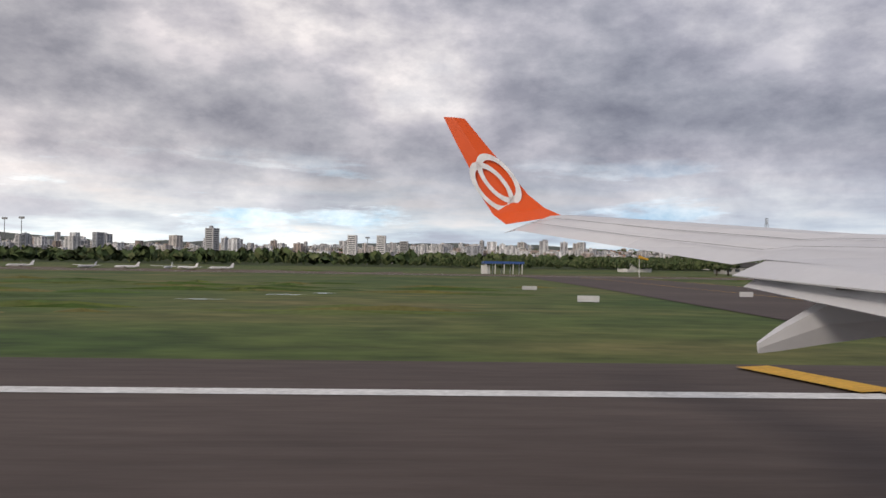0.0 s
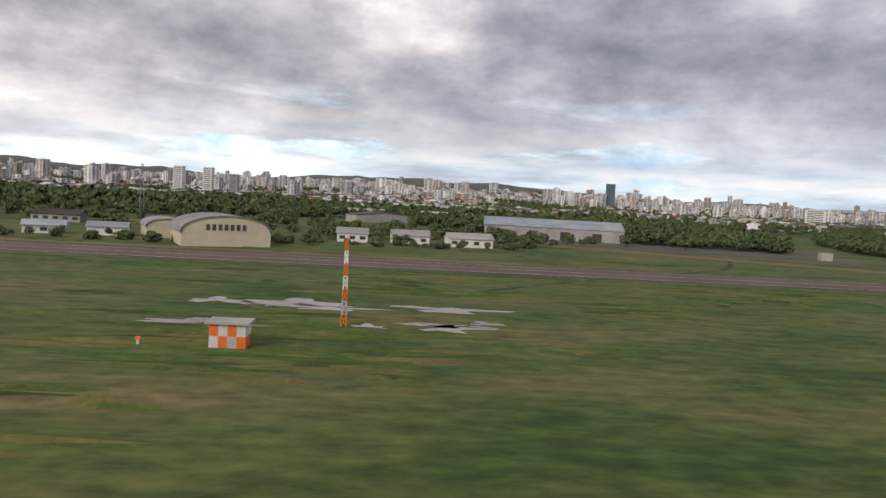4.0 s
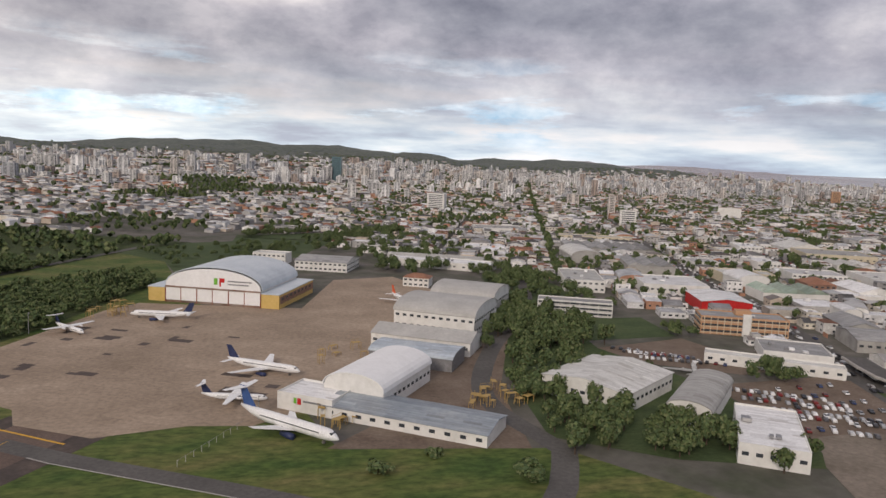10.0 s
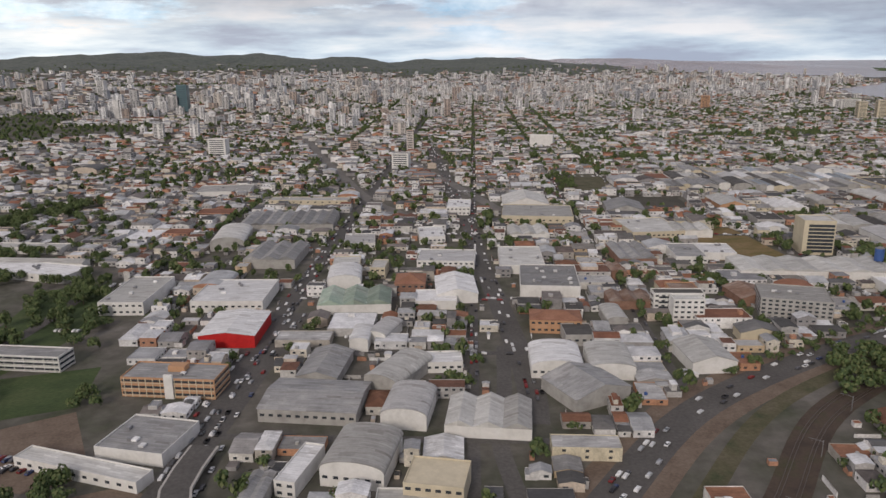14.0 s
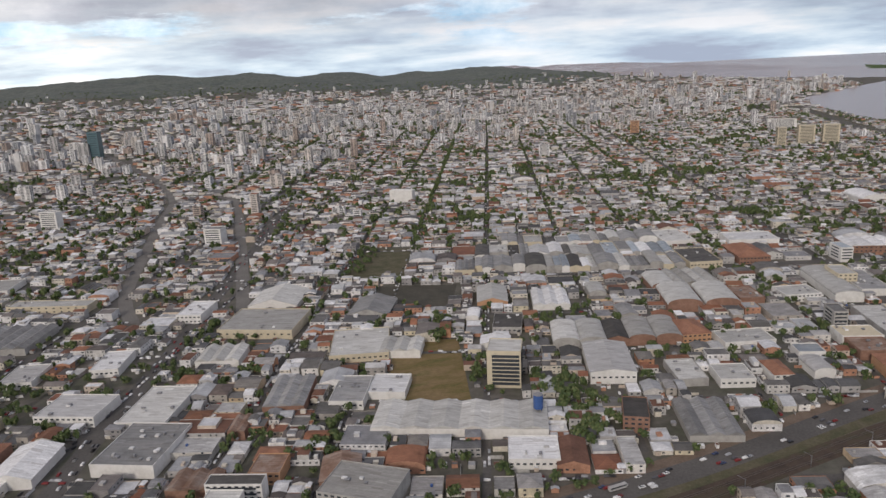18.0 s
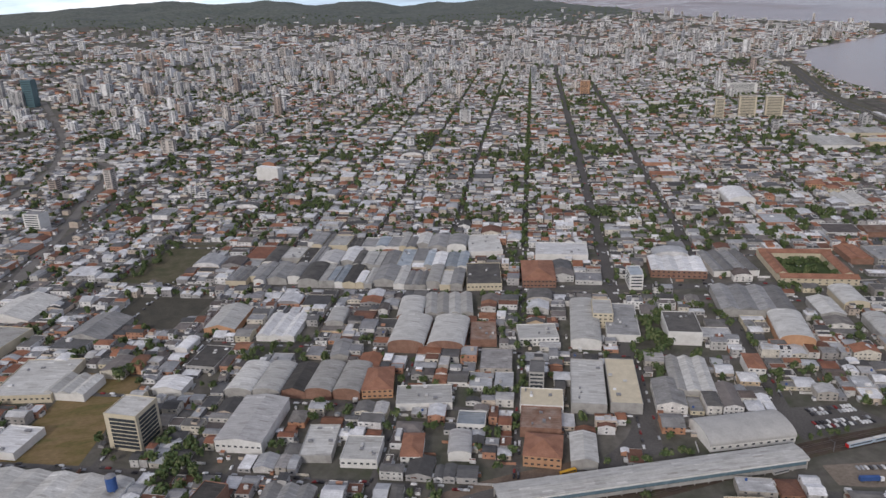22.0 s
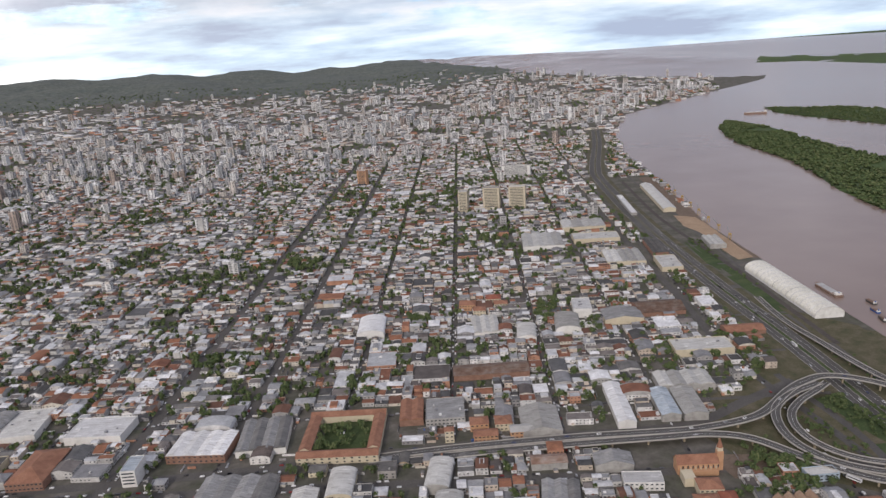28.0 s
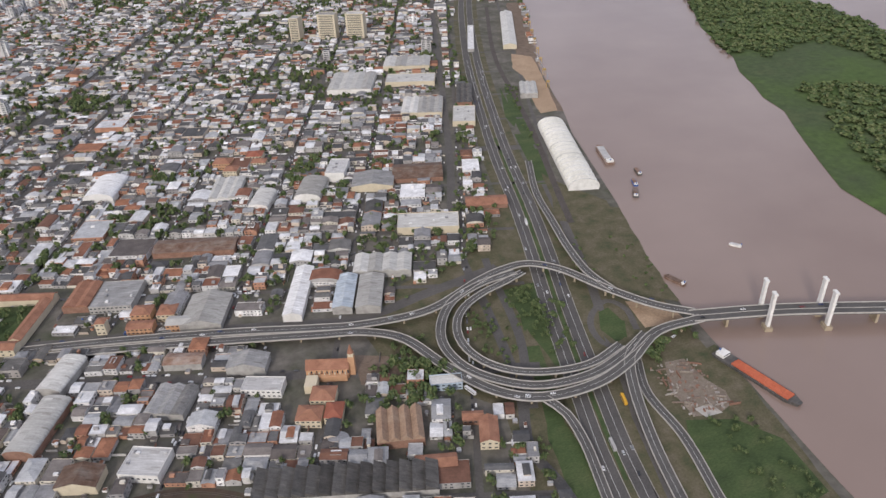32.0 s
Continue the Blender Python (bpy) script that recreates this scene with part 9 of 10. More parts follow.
    while y < 7200:
        cell = 21 if y < 1500 else 25 if y < 2400 else 36 if y < 3800 else 62
        x = -900.0 - (y - 900) * 0.55
        while x < 3600 + (y - 1500) * 0.75:
            px, py = x + rng.uniform(-0.2, 0.2) * cell, y + rng.uniform(-0.2, 0.2) * cell
            x += cell
            p, q = street_pq(px, py)
            if AVENUES[0] - 4 < p < AVENUES[-1] and q < CROSS[-1]:
                continue
            if not city(px, py) or any(inside(o, px, py) for o in OPEN) or is_taken(px, py, 6) or near_line(px, py, 10) or (p / 110.0) % 1 < 0.08 or (q / 120.0) % 1 < 0.07:
                continue
            z = land(px, py)
            ang = TH + 0.25 * math.sin(px * 0.002 + py * 0.003)
            green = noise.noise((px * 0.0035, py * 0.0035, 5.0))
            hill = min(max((py - 5200) / 1600, 0), 0.85)
            if green > (0.36 if py < 1700 else 0.2 if px < 1000 else 0.3) or rng.random() < 0.14 + hill:
                if cell < 60 or rng.random() < 0.5:
                    TREES.append((px, py, z, rng.uniform(7, 13), rng.uniform(4, 6.5) * (cell / 24) ** 0.6))
                continue
            west = 0.6 if px < 900 and py < 2000 else 1.0
            if rng.random() < min(0.42, tall_share(px, py) * (1.25 if px > 1800 else 0.9) * west + (0.08 if py > 2200 else 0)):
                hh = min(58, rng.lognormvariate(3.15, 0.42))
                tower(*high, rng, px, py, ang, rng.choice((14, 17, 20, 26, 32)), rng.uniform(13, 22), hh, z - 2, py < 2600)
            else:
                kind = rng.choice(kinds_small)
                wd = cell * rng.uniform(0.5, 0.85)
                volume(mid[0], mid[1], None, rng, px, py, ang, wd, cell * rng.uniform(0.5, 0.8), rng.uniform(4, 9), kind, z - 1, 0)
        y += cell
    for name, heap, lab in (("houses", near, "dense low houses and workshops along the streets"), ("far_houses", mid, "low houses stretching towards the hills"), ("apartment_towers", high, "pale apartment towers crowding the skyline")):
        top = thing(name, 0, 0, 0, 0, lab, "houses" if "house" in name else "towers", kind="stuff")
        for pn, hp, mt in zip(("wall", "roof", "window"), heap, (TOWERS if "tower" in name else WALLS, ROOFS, WINDOW)):
            if hp.f:
                mesh_ob(pn, hp.v, hp.f, mt, top, kind="stuff")


build_city()

HOUSE_WALLS = surface("near_house_walls", [(0.60, 0.58, 0.54), (0.68, 0.66, 0.62), (0.42, 0.39, 0.35), (0.56, 0.44, 0.30), (0.72, 0.70, 0.67), (0.48, 0.26, 0.16), (0.62, 0.56, 0.42), (0.35, 0.33, 0.31)], 0.9, 0.15, 0.15, obj_random=True)
HOUSE_ROOFS = surface("near_house_roofs", [(0.27, 0.265, 0.26), (0.20, 0.195, 0.19), (0.36, 0.355, 0.35), (0.25, 0.125, 0.08), (0.18, 0.145, 0.13), (0.54, 0.535, 0.53), (0.32, 0.16, 0.10), (0.23, 0.215, 0.20), (0.14, 0.135, 0.13), (0.68, 0.68, 0.68), (0.30, 0.29, 0.285), (0.44, 0.44, 0.44)], 0.85, 0.12, 0.25, obj_random=True, fine=1.2, grit=0.14, sheets=(5.0, 1.4, 0.0))
KIND_WORDS = {"flat": "flat-roofed building with a low parapet", "gable": "gabled building with a sheet roof", "cross": "low house with a pitched roof", "hip": "house with a hipped roof", "arch": "shed with a barrel roof"}
for hx, hy, ha, hw, hd, hh, hk, hr in NEAR_HOUSES:
    hrng = random.Random(int(hr * 1e6))
    ob = thing("house" if hk in ("hip", "cross", "gable") else "shop", hx, hy, 0, ha, "%s-storey %s in the industrial quarter" % ("two" if hh > 5 else "one", KIND_WORDS[hk]), "building", "buildings of the near quarter")
    hp = [Heap(), Heap(), Heap()]
    volume(hp[0], hp[1], None, hrng, 0, 0, 0, hw, hd, hh, hk, 0, 0)
    mesh_ob("wall", hp[0].v, hp[0].f, HOUSE_WALLS, ob)
    mesh_ob("roof", hp[1].v, hp[1].f, HOUSE_ROOFS, ob)
    n = max(1, min(3, int(hw / 5)))
    for i in range(n):
        for k in range(2 if hh > 5 else 1):
            window_part(ob, (i + 0.5) / n * hw - hw / 2, -hd / 2 - 0.03, 1.9 + 3 * k, 1.6, 1.2, 0)
    if hk == "flat" and hrng.random() < 0.7:
        bm = bmesh.new()
        bmesh.ops.create_cone(bm, cap_ends=True, segments=10, radius1=0.9, radius2=0.8, depth=1.3, matrix=Matrix.Translation((hrng.uniform(-0.3, 0.3) * hw, hrng.uniform(-0.3, 0.3) * hd, hh + 0.2)))
        part("water_tank", bm, BLUEPAINT if hrng.random() < 0.5 else GREYWALL, ob, "round rooftop water tank")

# ---- trees ----
def crown_points(rng, n, lumps):
    """Leaf clumps spread over a few uneven lumps: centre and size of each, for a crown of radius 1 and height 1."""
    cores = [(rng.uniform(-0.5, 0.5), rng.uniform(-0.5, 0.5), rng.uniform(0.42, 0.78), rng.uniform(0.34, 0.55)) for _ in range(lumps)]
    out = []
    for i in range(n):
        cx, cy, cz, cr = cores[i % lumps]
        a, t = rng.uniform(0, 2 * math.pi), math.acos(rng.uniform(-0.7, 1))
        r = cr * rng.uniform(0.75, 1.05)
        out.append((cx + r * math.sin(t) * math.cos(a), cy + r * math.sin(t) * math.sin(a), cz + 0.55 * r * math.cos(t), a, t + rng.uniform(-0.3, 0.3)))
    return out


def crown_proto(seed, n, lumps, size, most=5):
    rng = random.Random(seed)
    v, f = [], []
    for x, y, z, a, t in crown_points(rng, n, lumps):
        s = size * rng.uniform(0.7, 1.35)
        m = Euler((t, 0, a + math.pi / 2)).to_matrix()
        k = rng.randint(4, most)
        ring = [m @ Vector((s * rng.uniform(0.75, 1.2) * math.cos(2 * math.pi * j / k), s * rng.uniform(0.75, 1.2) * math.sin(2 * math.pi * j / k), s * rng.uniform(-0.25, 0.25))) for j in range(k)]
        o = len(v)
        v += [(x + p.x, y + p.y, z + p.z * 0.6) for p in ring]
        f.append(tuple(range(o, o + k)))
    return np.array(v), f


PROTOS = [crown_proto(s, 104, 7, 0.185, 4) for s in range(4)]
PROTOS_FINE = [crown_proto(50 + s, 260, 9, 0.118, 4) for s in range(4)]
PROTOS_WOOD = [crown_proto(70 + s, 100, 9, 0.165, 4) for s in range(5)]
PROTOS_MID = [crown_proto(10 + s, 44, 5, 0.29, 4) for s in range(4)]
PROTOS_FAR = [crown_proto(20 + s, 18, 4, 0.45, 4) for s in range(4)]
PROTOS_DIM = [crown_proto(30 + s, 8, 3, 0.64, 4) for s in range(4)]


def tree_heap(name, trees, protos, label, seed):
    rng = random.Random(seed)
    vs, fs, o = [], [], 0
    for x, y, z, h, r in trees:
        pv, pf = protos[rng.randrange(len(protos))]
        r = max(r, 0.42 * h)
        a = rng.uniform(0, 6.28)
        c, s = math.cos(a), math.sin(a)
        q = np.empty_like(pv)
        q[:, 0] = x + r * (pv[:, 0] * c - pv[:, 1] * s)
        q[:, 1] = y + r * (pv[:, 0] * s + pv[:, 1] * c)
        q[:, 2] = z + h * pv[:, 2]
        vs.append(q)
        fs += [tuple(i + o for i in f) for f in pf]
        o += len(pv)
    if not vs:
        return
    ob = mesh_ob(name, np.concatenate(vs).tolist(), fs, LEAF, kind="stuff")
    tagged(ob, label, "trees", kind="stuff")


def scatter(poly, n, seed, h=(7, 13), r=(3.5, 6)):
    rng = random.Random(seed)
    x0, x1 = min(p[0] for p in poly), max(p[0] for p in poly)
    y0, y1 = min(p[1] for p in poly), max(p[1] for p in poly)
    out = []
    while len(out) < n:
        x, y = rng.uniform(x0, x1), rng.uniform(y0, y1)
        if inside(poly, x, y) and not is_taken(x, y, 2):
            out.append((x, y, land(x, y), rng.uniform(*h), rng.uniform(*r)))
    return out


NEAR_WOOD = [(200, 452), (265, 470), (325, 560), (410, 430), (490, 372), (560, 352), (580, 385), (613, 490), (655, 600), (664, 622), (200, 622)]
wood = [t for t in scatter(FOREST, 4600, 1, (6, 9)) if not inside(NEAR_WOOD, t[0], t[1])] + scatter(NEAR_WOOD, 2500, 4, (4.5, 8.5), (3.3, 5.6)) + scatter(FOREST_B, 560, 2, (4.5, 8), (3.3, 5.4))
wood = [(x, y, z, h * (1 + 0.45 * noise.noise((x * 0.022, y * 0.022, 2.0)) + 0.25 * noise.noise((x * 0.09, y * 0.09, 4.0))), r) for x, y, z, h, r in wood]
tree_heap("woods", [t for t in wood if t[0] > 200 and t[1] < 620], PROTOS_WOOD, "dense dark green woods beside the airfield", 1)
tree_heap("far_woods", [t for t in wood if not (t[0] > 200 and t[1] < 620)], PROTOS_FAR, "dense dark green woods beyond the airfield", 2)
for lo, hi, protos, name, label in ((-9999, 640, PROTOS, "street_trees", "street and yard trees between the houses"), (640, 1100, PROTOS_MID, "yard_trees", "yard trees behind the first streets"), (1100, 1900, PROTOS_FAR, "distant_trees", "trees scattered through the city"), (1900, 99999, PROTOS_DIM, "faraway_trees", "trees scattered through the far city")):
    tree_heap(name, [t for t in TREES if lo <= t[1] < hi], protos, label, 3)
isl = []
for i, poly in enumerate(ISLANDS[:3]):
    isl += [t for t in scatter(poly, (5600, 900, 600)[i], 40 + i, (5, 9), (6, 10)) if noise.noise((t[0] * 0.004, t[1] * 0.004, 6.0)) > -0.3]
tree_heap("island_woods", [t for t in isl if t[1] > 1000 or t[0] > edge_y([(v, u) for u, v in ((3230, 290), (3239, 448), (3277, 565), (3331, 665), (3446, 916), (3485, 1005))], max(t[1], 290.0)) + 62], PROTOS_FAR, "low woods covering the river islands", 5)

TREE_MESH = []


def trunk_mesh(seed):
    """A tapered trunk that forks into three limbs; height 1."""
    rng = random.Random(seed)
    bm = bmesh.new()

    def limb(a, b, r0, r1):
        d = Vector(b) - Vector(a)
        m = Matrix.Translation((Vector(a) + Vector(b)) / 2) @ d.to_track_quat("Z", "Y").to_matrix().to_4x4()
        bmesh.ops.create_cone(bm, cap_ends=True, segments=6, radius1=r0, radius2=r1, depth=d.length, matrix=m)
    limb((0, 0, 0), (0.02, 0, 0.36), 0.035, 0.024)
    for k in range(3):
        a = k * 2.1 + rng.uniform(-0.4, 0.4)
        limb((0.02, 0, 0.34), (0.25 * math.cos(a), 0.25 * math.sin(a), 0.66), 0.02, 0.008)
    me = bpy.data.meshes.new("trunk")
    bm.to_mesh(me)
    bm.free()
    me.materials.append(BARK)
    return me


for s in range(3):
    pv, pf = crown_proto(60 + s, 430, 9, 0.105, 4)
    me = bpy.data.meshes.new("crown")
    me.from_pydata(pv.tolist(), [], pf)
    me.materials.append(LEAF)
    TREE_MESH.append((trunk_mesh(s), me))


def tree(x, y, h, r, i, label="leafy broad tree with a rounded crown"):
    ob = thing("tree", x, y, land(x, y), (i * 77) % 360, label, "tree", "single trees")
    t = new("trunk", TREE_MESH[i % 3][0])
    c = new("crown", TREE_MESH[i % 3][1])
    for o in (t, c):
        o.parent = ob
    t.matrix_local, c.matrix_local = Matrix.Diagonal((h, h, h, 1)), Matrix.Diagonal((r, r, h, 1))
    if h < 5.5:   # a bush, leafy down to the grass
        t.matrix_local = Matrix.Diagonal((h, h, h * 0.7, 1))
        c.matrix_local = Matrix.Translation((0, 0, -0.42 * h)) @ Matrix.Diagonal((r * 0.85, r * 0.85, h * 1.35, 1))


spots = [(265, 238, 3.5, 4), (273, 244, 4, 5), (283, 240, 4, 5), (289, 246, 3, 4), (258, 272, 5, 6), (322, 262, 4, 5), (330, 278, 5, 6), (355, 268, 4, 5), (364, 280, 5, 5), (380, 272, 3, 4), (408, 286, 4, 5), (418, 300, 5, 6), (236, 238, 3, 3), (252, 240, 4, 3), (175, 262, 7, 5), (182, 268, 10, 6), (205, 330, 7, 7), (232, 330, 7, 7), (250, 300, 6, 6), (310, 290, 7, 7), (338, 310, 7, 7), (360, 316, 7, 6), (385, 318, 7, 7), (410, 330, 7, 7), (718, 262, 8, 6), (705, 262, 6, 5), (662, 292, 5, 4), (640, 300, 5, 4.5), (601, 303, 5, 5), (585, 306, 5, 5), (622, 322, 4, 4), (860, 195, 5, 6), (905, 182, 6, 7), (478, 352, 6, 5), (462, 362, 5, 5), (505, 345, 6, 5), (880, 205, 3, 5)]
trng = random.Random(9)
first = len(spots)
for poly, n, hh in (([(925, 215), (960, 190), (1000, 175), (985, 215), (955, 235), (950, 300), (990, 380), (1010, 470), (985, 450), (940, 340)], 90, (7, 11)), ([(925, 200), (1000, 165), (1020, 200), (1010, 260), (990, 300), (960, 330), (930, 260)], 36, (7, 11)), ([(985, 470), (1040, 480), (1055, 590), (1010, 560)], 22, (8, 13)), ([(960, 330), (1010, 330), (1010, 395), (985, 390)], 22, (9, 13)), ([(935, 240), (965, 215), (985, 260), (975, 300), (1000, 370), (1020, 440), (1000, 450), (965, 370)], 70, (8, 12)), ([(1040, 262), (1065, 250), (1085, 262), (1062, 282)], 9, (8, 11)),
                    ([(1045, 350), (1075, 345), (1080, 365), (1060, 370)], 6, (6, 9)), ([(940, 560), (1000, 600), (960, 680), (900, 640)], 26, (9, 14)), ([(2040, 450), (2075, 440), (2100, 470), (2070, 560), (2045, 530)], 26, (9, 13)), ([(1556, 806), (1580, 798), (1630, 925), (1606, 934)], 34, (6, 9)),
                    ([(1592, 566), (1616, 556), (1630, 590), (1604, 600)], 8, (9, 12)), ([(1470, 404), (1486, 398), (1500, 430), (1484, 440)], 7, (8, 11)), ([(1636, 345), (1650, 342), (1676, 430), (1660, 436)], 22, (7, 11)), ([(1786, 1029), (1876, 999), (1880, 1030), (1790, 1060)], 22, (8, 12)), ([(1640, 440), (1670, 400), (1690, 430), (1665, 480)], 16, (8, 12)), ([(2285, 600), (2340, 585), (2352, 630), (2300, 645)], 34, (7, 10)), ([(2640, 420), (2700, 400), (2690, 350), (2660, 360)], 22, (8, 12)), ([(2800, 440), (2830, 440), (2810, 360), (2790, 380)], 14, (6, 9)),
                    ([(2895, 345), (2920, 335), (2915, 365), (2900, 365)], 8, (6, 9)), ([(2170, 860), (2240, 830), (2250, 870), (2180, 905)], 26, (9, 13)), ([(1340, 90), (1460, 150), (1480, 210), (1380, 180)], 40, (7, 11)), ([(1430, 236), (1458, 278), (1484, 282), (1508, 272), (1490, 236)], 46, (7, 11)), ([(2062, 514), (2085, 490), (2140, 590), (2112, 630)], 26, (8, 12)), ([(1941, 552), (1956, 550), (1990, 640), (1976, 646)], 14, (7, 10)), ([(1630, 376), (1682, 419), (1700, 372), (1660, 350)], 20, (7, 11)), ([(2640, 740), (2700, 700), (2720, 760), (2660, 790)], 18, (8, 12)), ([(2850, 160), (2890, 150), (2900, 240), (2870, 250)], 12, (4, 7)), ([(1040, 180), (1062, 200), (1066, 180), (1050, 165)], 9, (6, 9)), ([(1080, 140), (1130, 130), (1180, 140), (1150, 165), (1100, 140)], 24, (6, 10)), ([(1628, 782), (1640, 776), (1684, 905), (1672, 912)], 14, (4, 7)), ([(60, 330), (330, 320), (420, 350), (430, 390), (300, 420), (60, 390)], 110, (5, 8)), ([(710, 720), (850, 790), (860, 690), (760, 600)], 50, (5, 9)), ([(1380, 288), (1560, 318), (1700, 330), (1690, 322), (1560, 308), (1400, 276)], 50, (3, 7)), ([(1900, 352), (2100, 345), (2240, 345), (2240, 338), (2100, 338)], 50, (3, 7)), ([(60, 400), (260, 470), (250, 450), (80, 380)], 26, (5, 8)), ([(300, 280), (365, 300), (350, 310), (290, 292)], 9, (5, 8)), ([(225, 232), (330, 250), (420, 272), (418, 282), (330, 262), (225, 244)], 40, (2.2, 4.5)), ([(330, 300), (430, 300), (470, 330), (430, 345), (330, 320)], 46, (4, 7)), ([(2718, 400), (2735, 465), (2765, 470), (2765, 400), (2740, 365)], 14, (3, 6)), ([(2784, 365), (2788, 478), (2818, 478), (2804, 400)], 22, (3, 6)), ([(2650, 440), (2690, 470), (2690, 400), (2665, 395)], 16, (4, 7)), ([(2845, 170), (2885, 160), (2890, 240), (2860, 280)], 30, (3, 6)), ([(2910, 420), (2935, 410), (2960, 520), (2940, 560)], 18, (3, 5)), ([(2960, 700), (2990, 850), (3060, 1020), (3040, 1030)], 24, (4, 7)), ([(2690, 640), (2730, 620), (2745, 680), (2700, 700)], 14, (7, 11)), ([(2560, 600), (2640, 580), (2660, 640), (2580, 660)], 26, (5, 9)), ([(2400, 760), (2470, 740), (2480, 800), (2410, 820)], 16, (6, 10)), ([(1150, 640), (1200, 620), (1220, 700), (1160, 720)], 14, (6, 10)), ([(855, 744), (972, 1000), (1040, 700), (930, 600)], 90, (8, 13)), ([(2658, 388), (2701, 381), (2675, 353), (2640, 372)], 20, (5, 9)), ([(2800, 650), (2900, 880), (2925, 880), (2850, 650)], 26, (5, 9)), ([(2930, 930), (3000, 1150), (3015, 1140), (2950, 930)], 24, (5, 9)), ([(1010, 470), (1060, 420), (1075, 520), (1040, 580)], 30, (7, 12)),
                    ([(868, 800), (950, 898), (1010, 935), (1004, 878), (910, 788)], 90, (7, 12)), ([(1000, 560), (1035, 590), (1074, 665), (1040, 670), (1010, 620)], 40, (6, 10)), ([(795, 705), (842, 692), (880, 750), (850, 765)], 16, (5, 9)), ([(798, 850), (870, 880), (900, 900), (860, 860), (800, 830)], 30, (6, 10)), ([(960, 1090), (1000, 1080), (1020, 1200), (985, 1210)], 26, (7, 11)),
                    ([(2735, 440), (2768, 460), (2764, 380), (2742, 372), (2728, 404)], 30, (2.5, 6)), ([(2650, 560), (2700, 600), (2760, 560), (2720, 510), (2690, 500)], 34, (3, 7)), ([(2630, 425), (2690, 400), (2672, 356), (2616, 346), (2604, 376), (2640, 395)], 70, (5, 10)), ([(2715, 650), (2762, 592), (2772, 604), (2728, 664)], 26, (6, 10)), ([(2815, 670), (2836, 600), (2822, 560), (2806, 600), (2800, 660)], 26, (4, 8)), ([(2786, 468), (2826, 478), (2806, 420), (2784, 400), (2772, 430)], 40, (3, 7)), ([(2862, 326), (2890, 348), (2880, 362), (2858, 345)], 16, (6, 10)), ([(2880, 545), (2905, 540), (2880, 440), (2862, 460)], 30, (2, 5)), ([(2640, 790), (2690, 850), (2672, 880), (2626, 812)], 34, (8, 13)), ([(2340, 1240), (2400, 1215), (2410, 1270), (2350, 1295)], 44, (8, 12)), ([(2466, 880), (2496, 870), (2500, 905), (2470, 912)], 18, (7, 11)),
                    ([(2340, 705), (2376, 692), (2386, 735), (2350, 748)], 24, (7, 11)), ([(2180, 740), (2240, 720), (2250, 760), (2190, 780)], 26, (6, 10)), ([(2700, 300), (2735, 290), (2730, 262), (2705, 275)], 18, (3, 7)), ([(2820, 640), (2850, 630), (2860, 680), (2830, 690)], 14, (5, 9)), ([(2590, 1000), (2630, 990), (2636, 1030), (2600, 1040)], 18, (7, 11)), ([(2250, 322), (2440, 333), (2440, 328), (2330, 324)], 40, (2, 4)), ([(2255, 340), (2420, 356), (2420, 351), (2300, 341)], 36, (2, 4.5))):
    for _ in range(n):
        while True:
            x, y = trng.uniform(min(p[0] for p in poly), max(p[0] for p in poly)), trng.uniform(min(p[1] for p in poly), max(p[1] for p in poly))
            if inside(poly, x, y):
                break
        if not is_taken(x, y, -2):
            spots.append((x, y, trng.uniform(*hh), trng.uniform(0.34, 0.52) * hh[1]))
groves = spots[first + 180:]
tree_heap("groves", [(x, y, land(x, y), h, r) for x, y, h, r in groves if x < 1100], PROTOS_FINE, "groves of broad trees beside the hangars", 6)
tree_heap("town_groves", [(x, y, land(x, y), h, r) for x, y, h, r in groves if x >= 1100], PROTOS, "groves of broad trees between the buildings", 7)
for i, (x, y, h, r) in enumerate(spots[:first + 180]):
    tree(x, y, h, r, i, "low rounded bush on the grass" if h < 5.5 else "leafy broad tree with a rounded crown")

# ---- cars ----
CARPAINT = surface("car_paint", [(0.75, 0.75, 0.75), (0.03, 0.03, 0.035), (0.35, 0.36, 0.38), (0.72, 0.72, 0.73), (0.10, 0.10, 0.11), (0.20, 0.03, 0.03), (0.55, 0.56, 0.57), (0.05, 0.07, 0.16), (0.8, 0.8, 0.8)], 0.3, 0.5, 0.0, obj_random=True)
TYRE = plain("tyre_rubber", (0.02, 0.02, 0.02), 0.9)


def shape_mesh(name, build, material):
    bm = bmesh.new()
    build(bm)
    me = bpy.data.meshes.new(name)
    bm.to_mesh(me)
    bm.free()
    me.materials.append(material)
    return me


def body_shape(bm):
    prism(bm, [(-2.1, 0.35), (2.1, 0.35), (2.12, 0.75), (1.9, 0.92), (0.95, 1.0), (-1.75, 1.02), (-2.1, 0.9)], -0.86, 0.86)
    prism(bm, [(-1.0, 1.36), (0.15, 1.36), (0.2, 1.43), (-1.0, 1.45)], -0.66, 0.66)


def glass_shape(bm):
    prism(bm, [(-1.7, 0.98), (0.95, 0.96), (0.2, 1.40), (-1.1, 1.42)], -0.72, 0.72)


def wheel_shape(bm):
    bmesh.ops.create_cone(bm, cap_ends=True, segments=10, radius1=0.32, radius2=0.32, depth=0.2, matrix=pose(0, 0, 0, 90, 0, 0))


CAR_PARTS = (shape_mesh("body", body_shape, CARPAINT), shape_mesh("glass", glass_shape, WINDOW), shape_mesh("wheel", wheel_shape, TYRE))


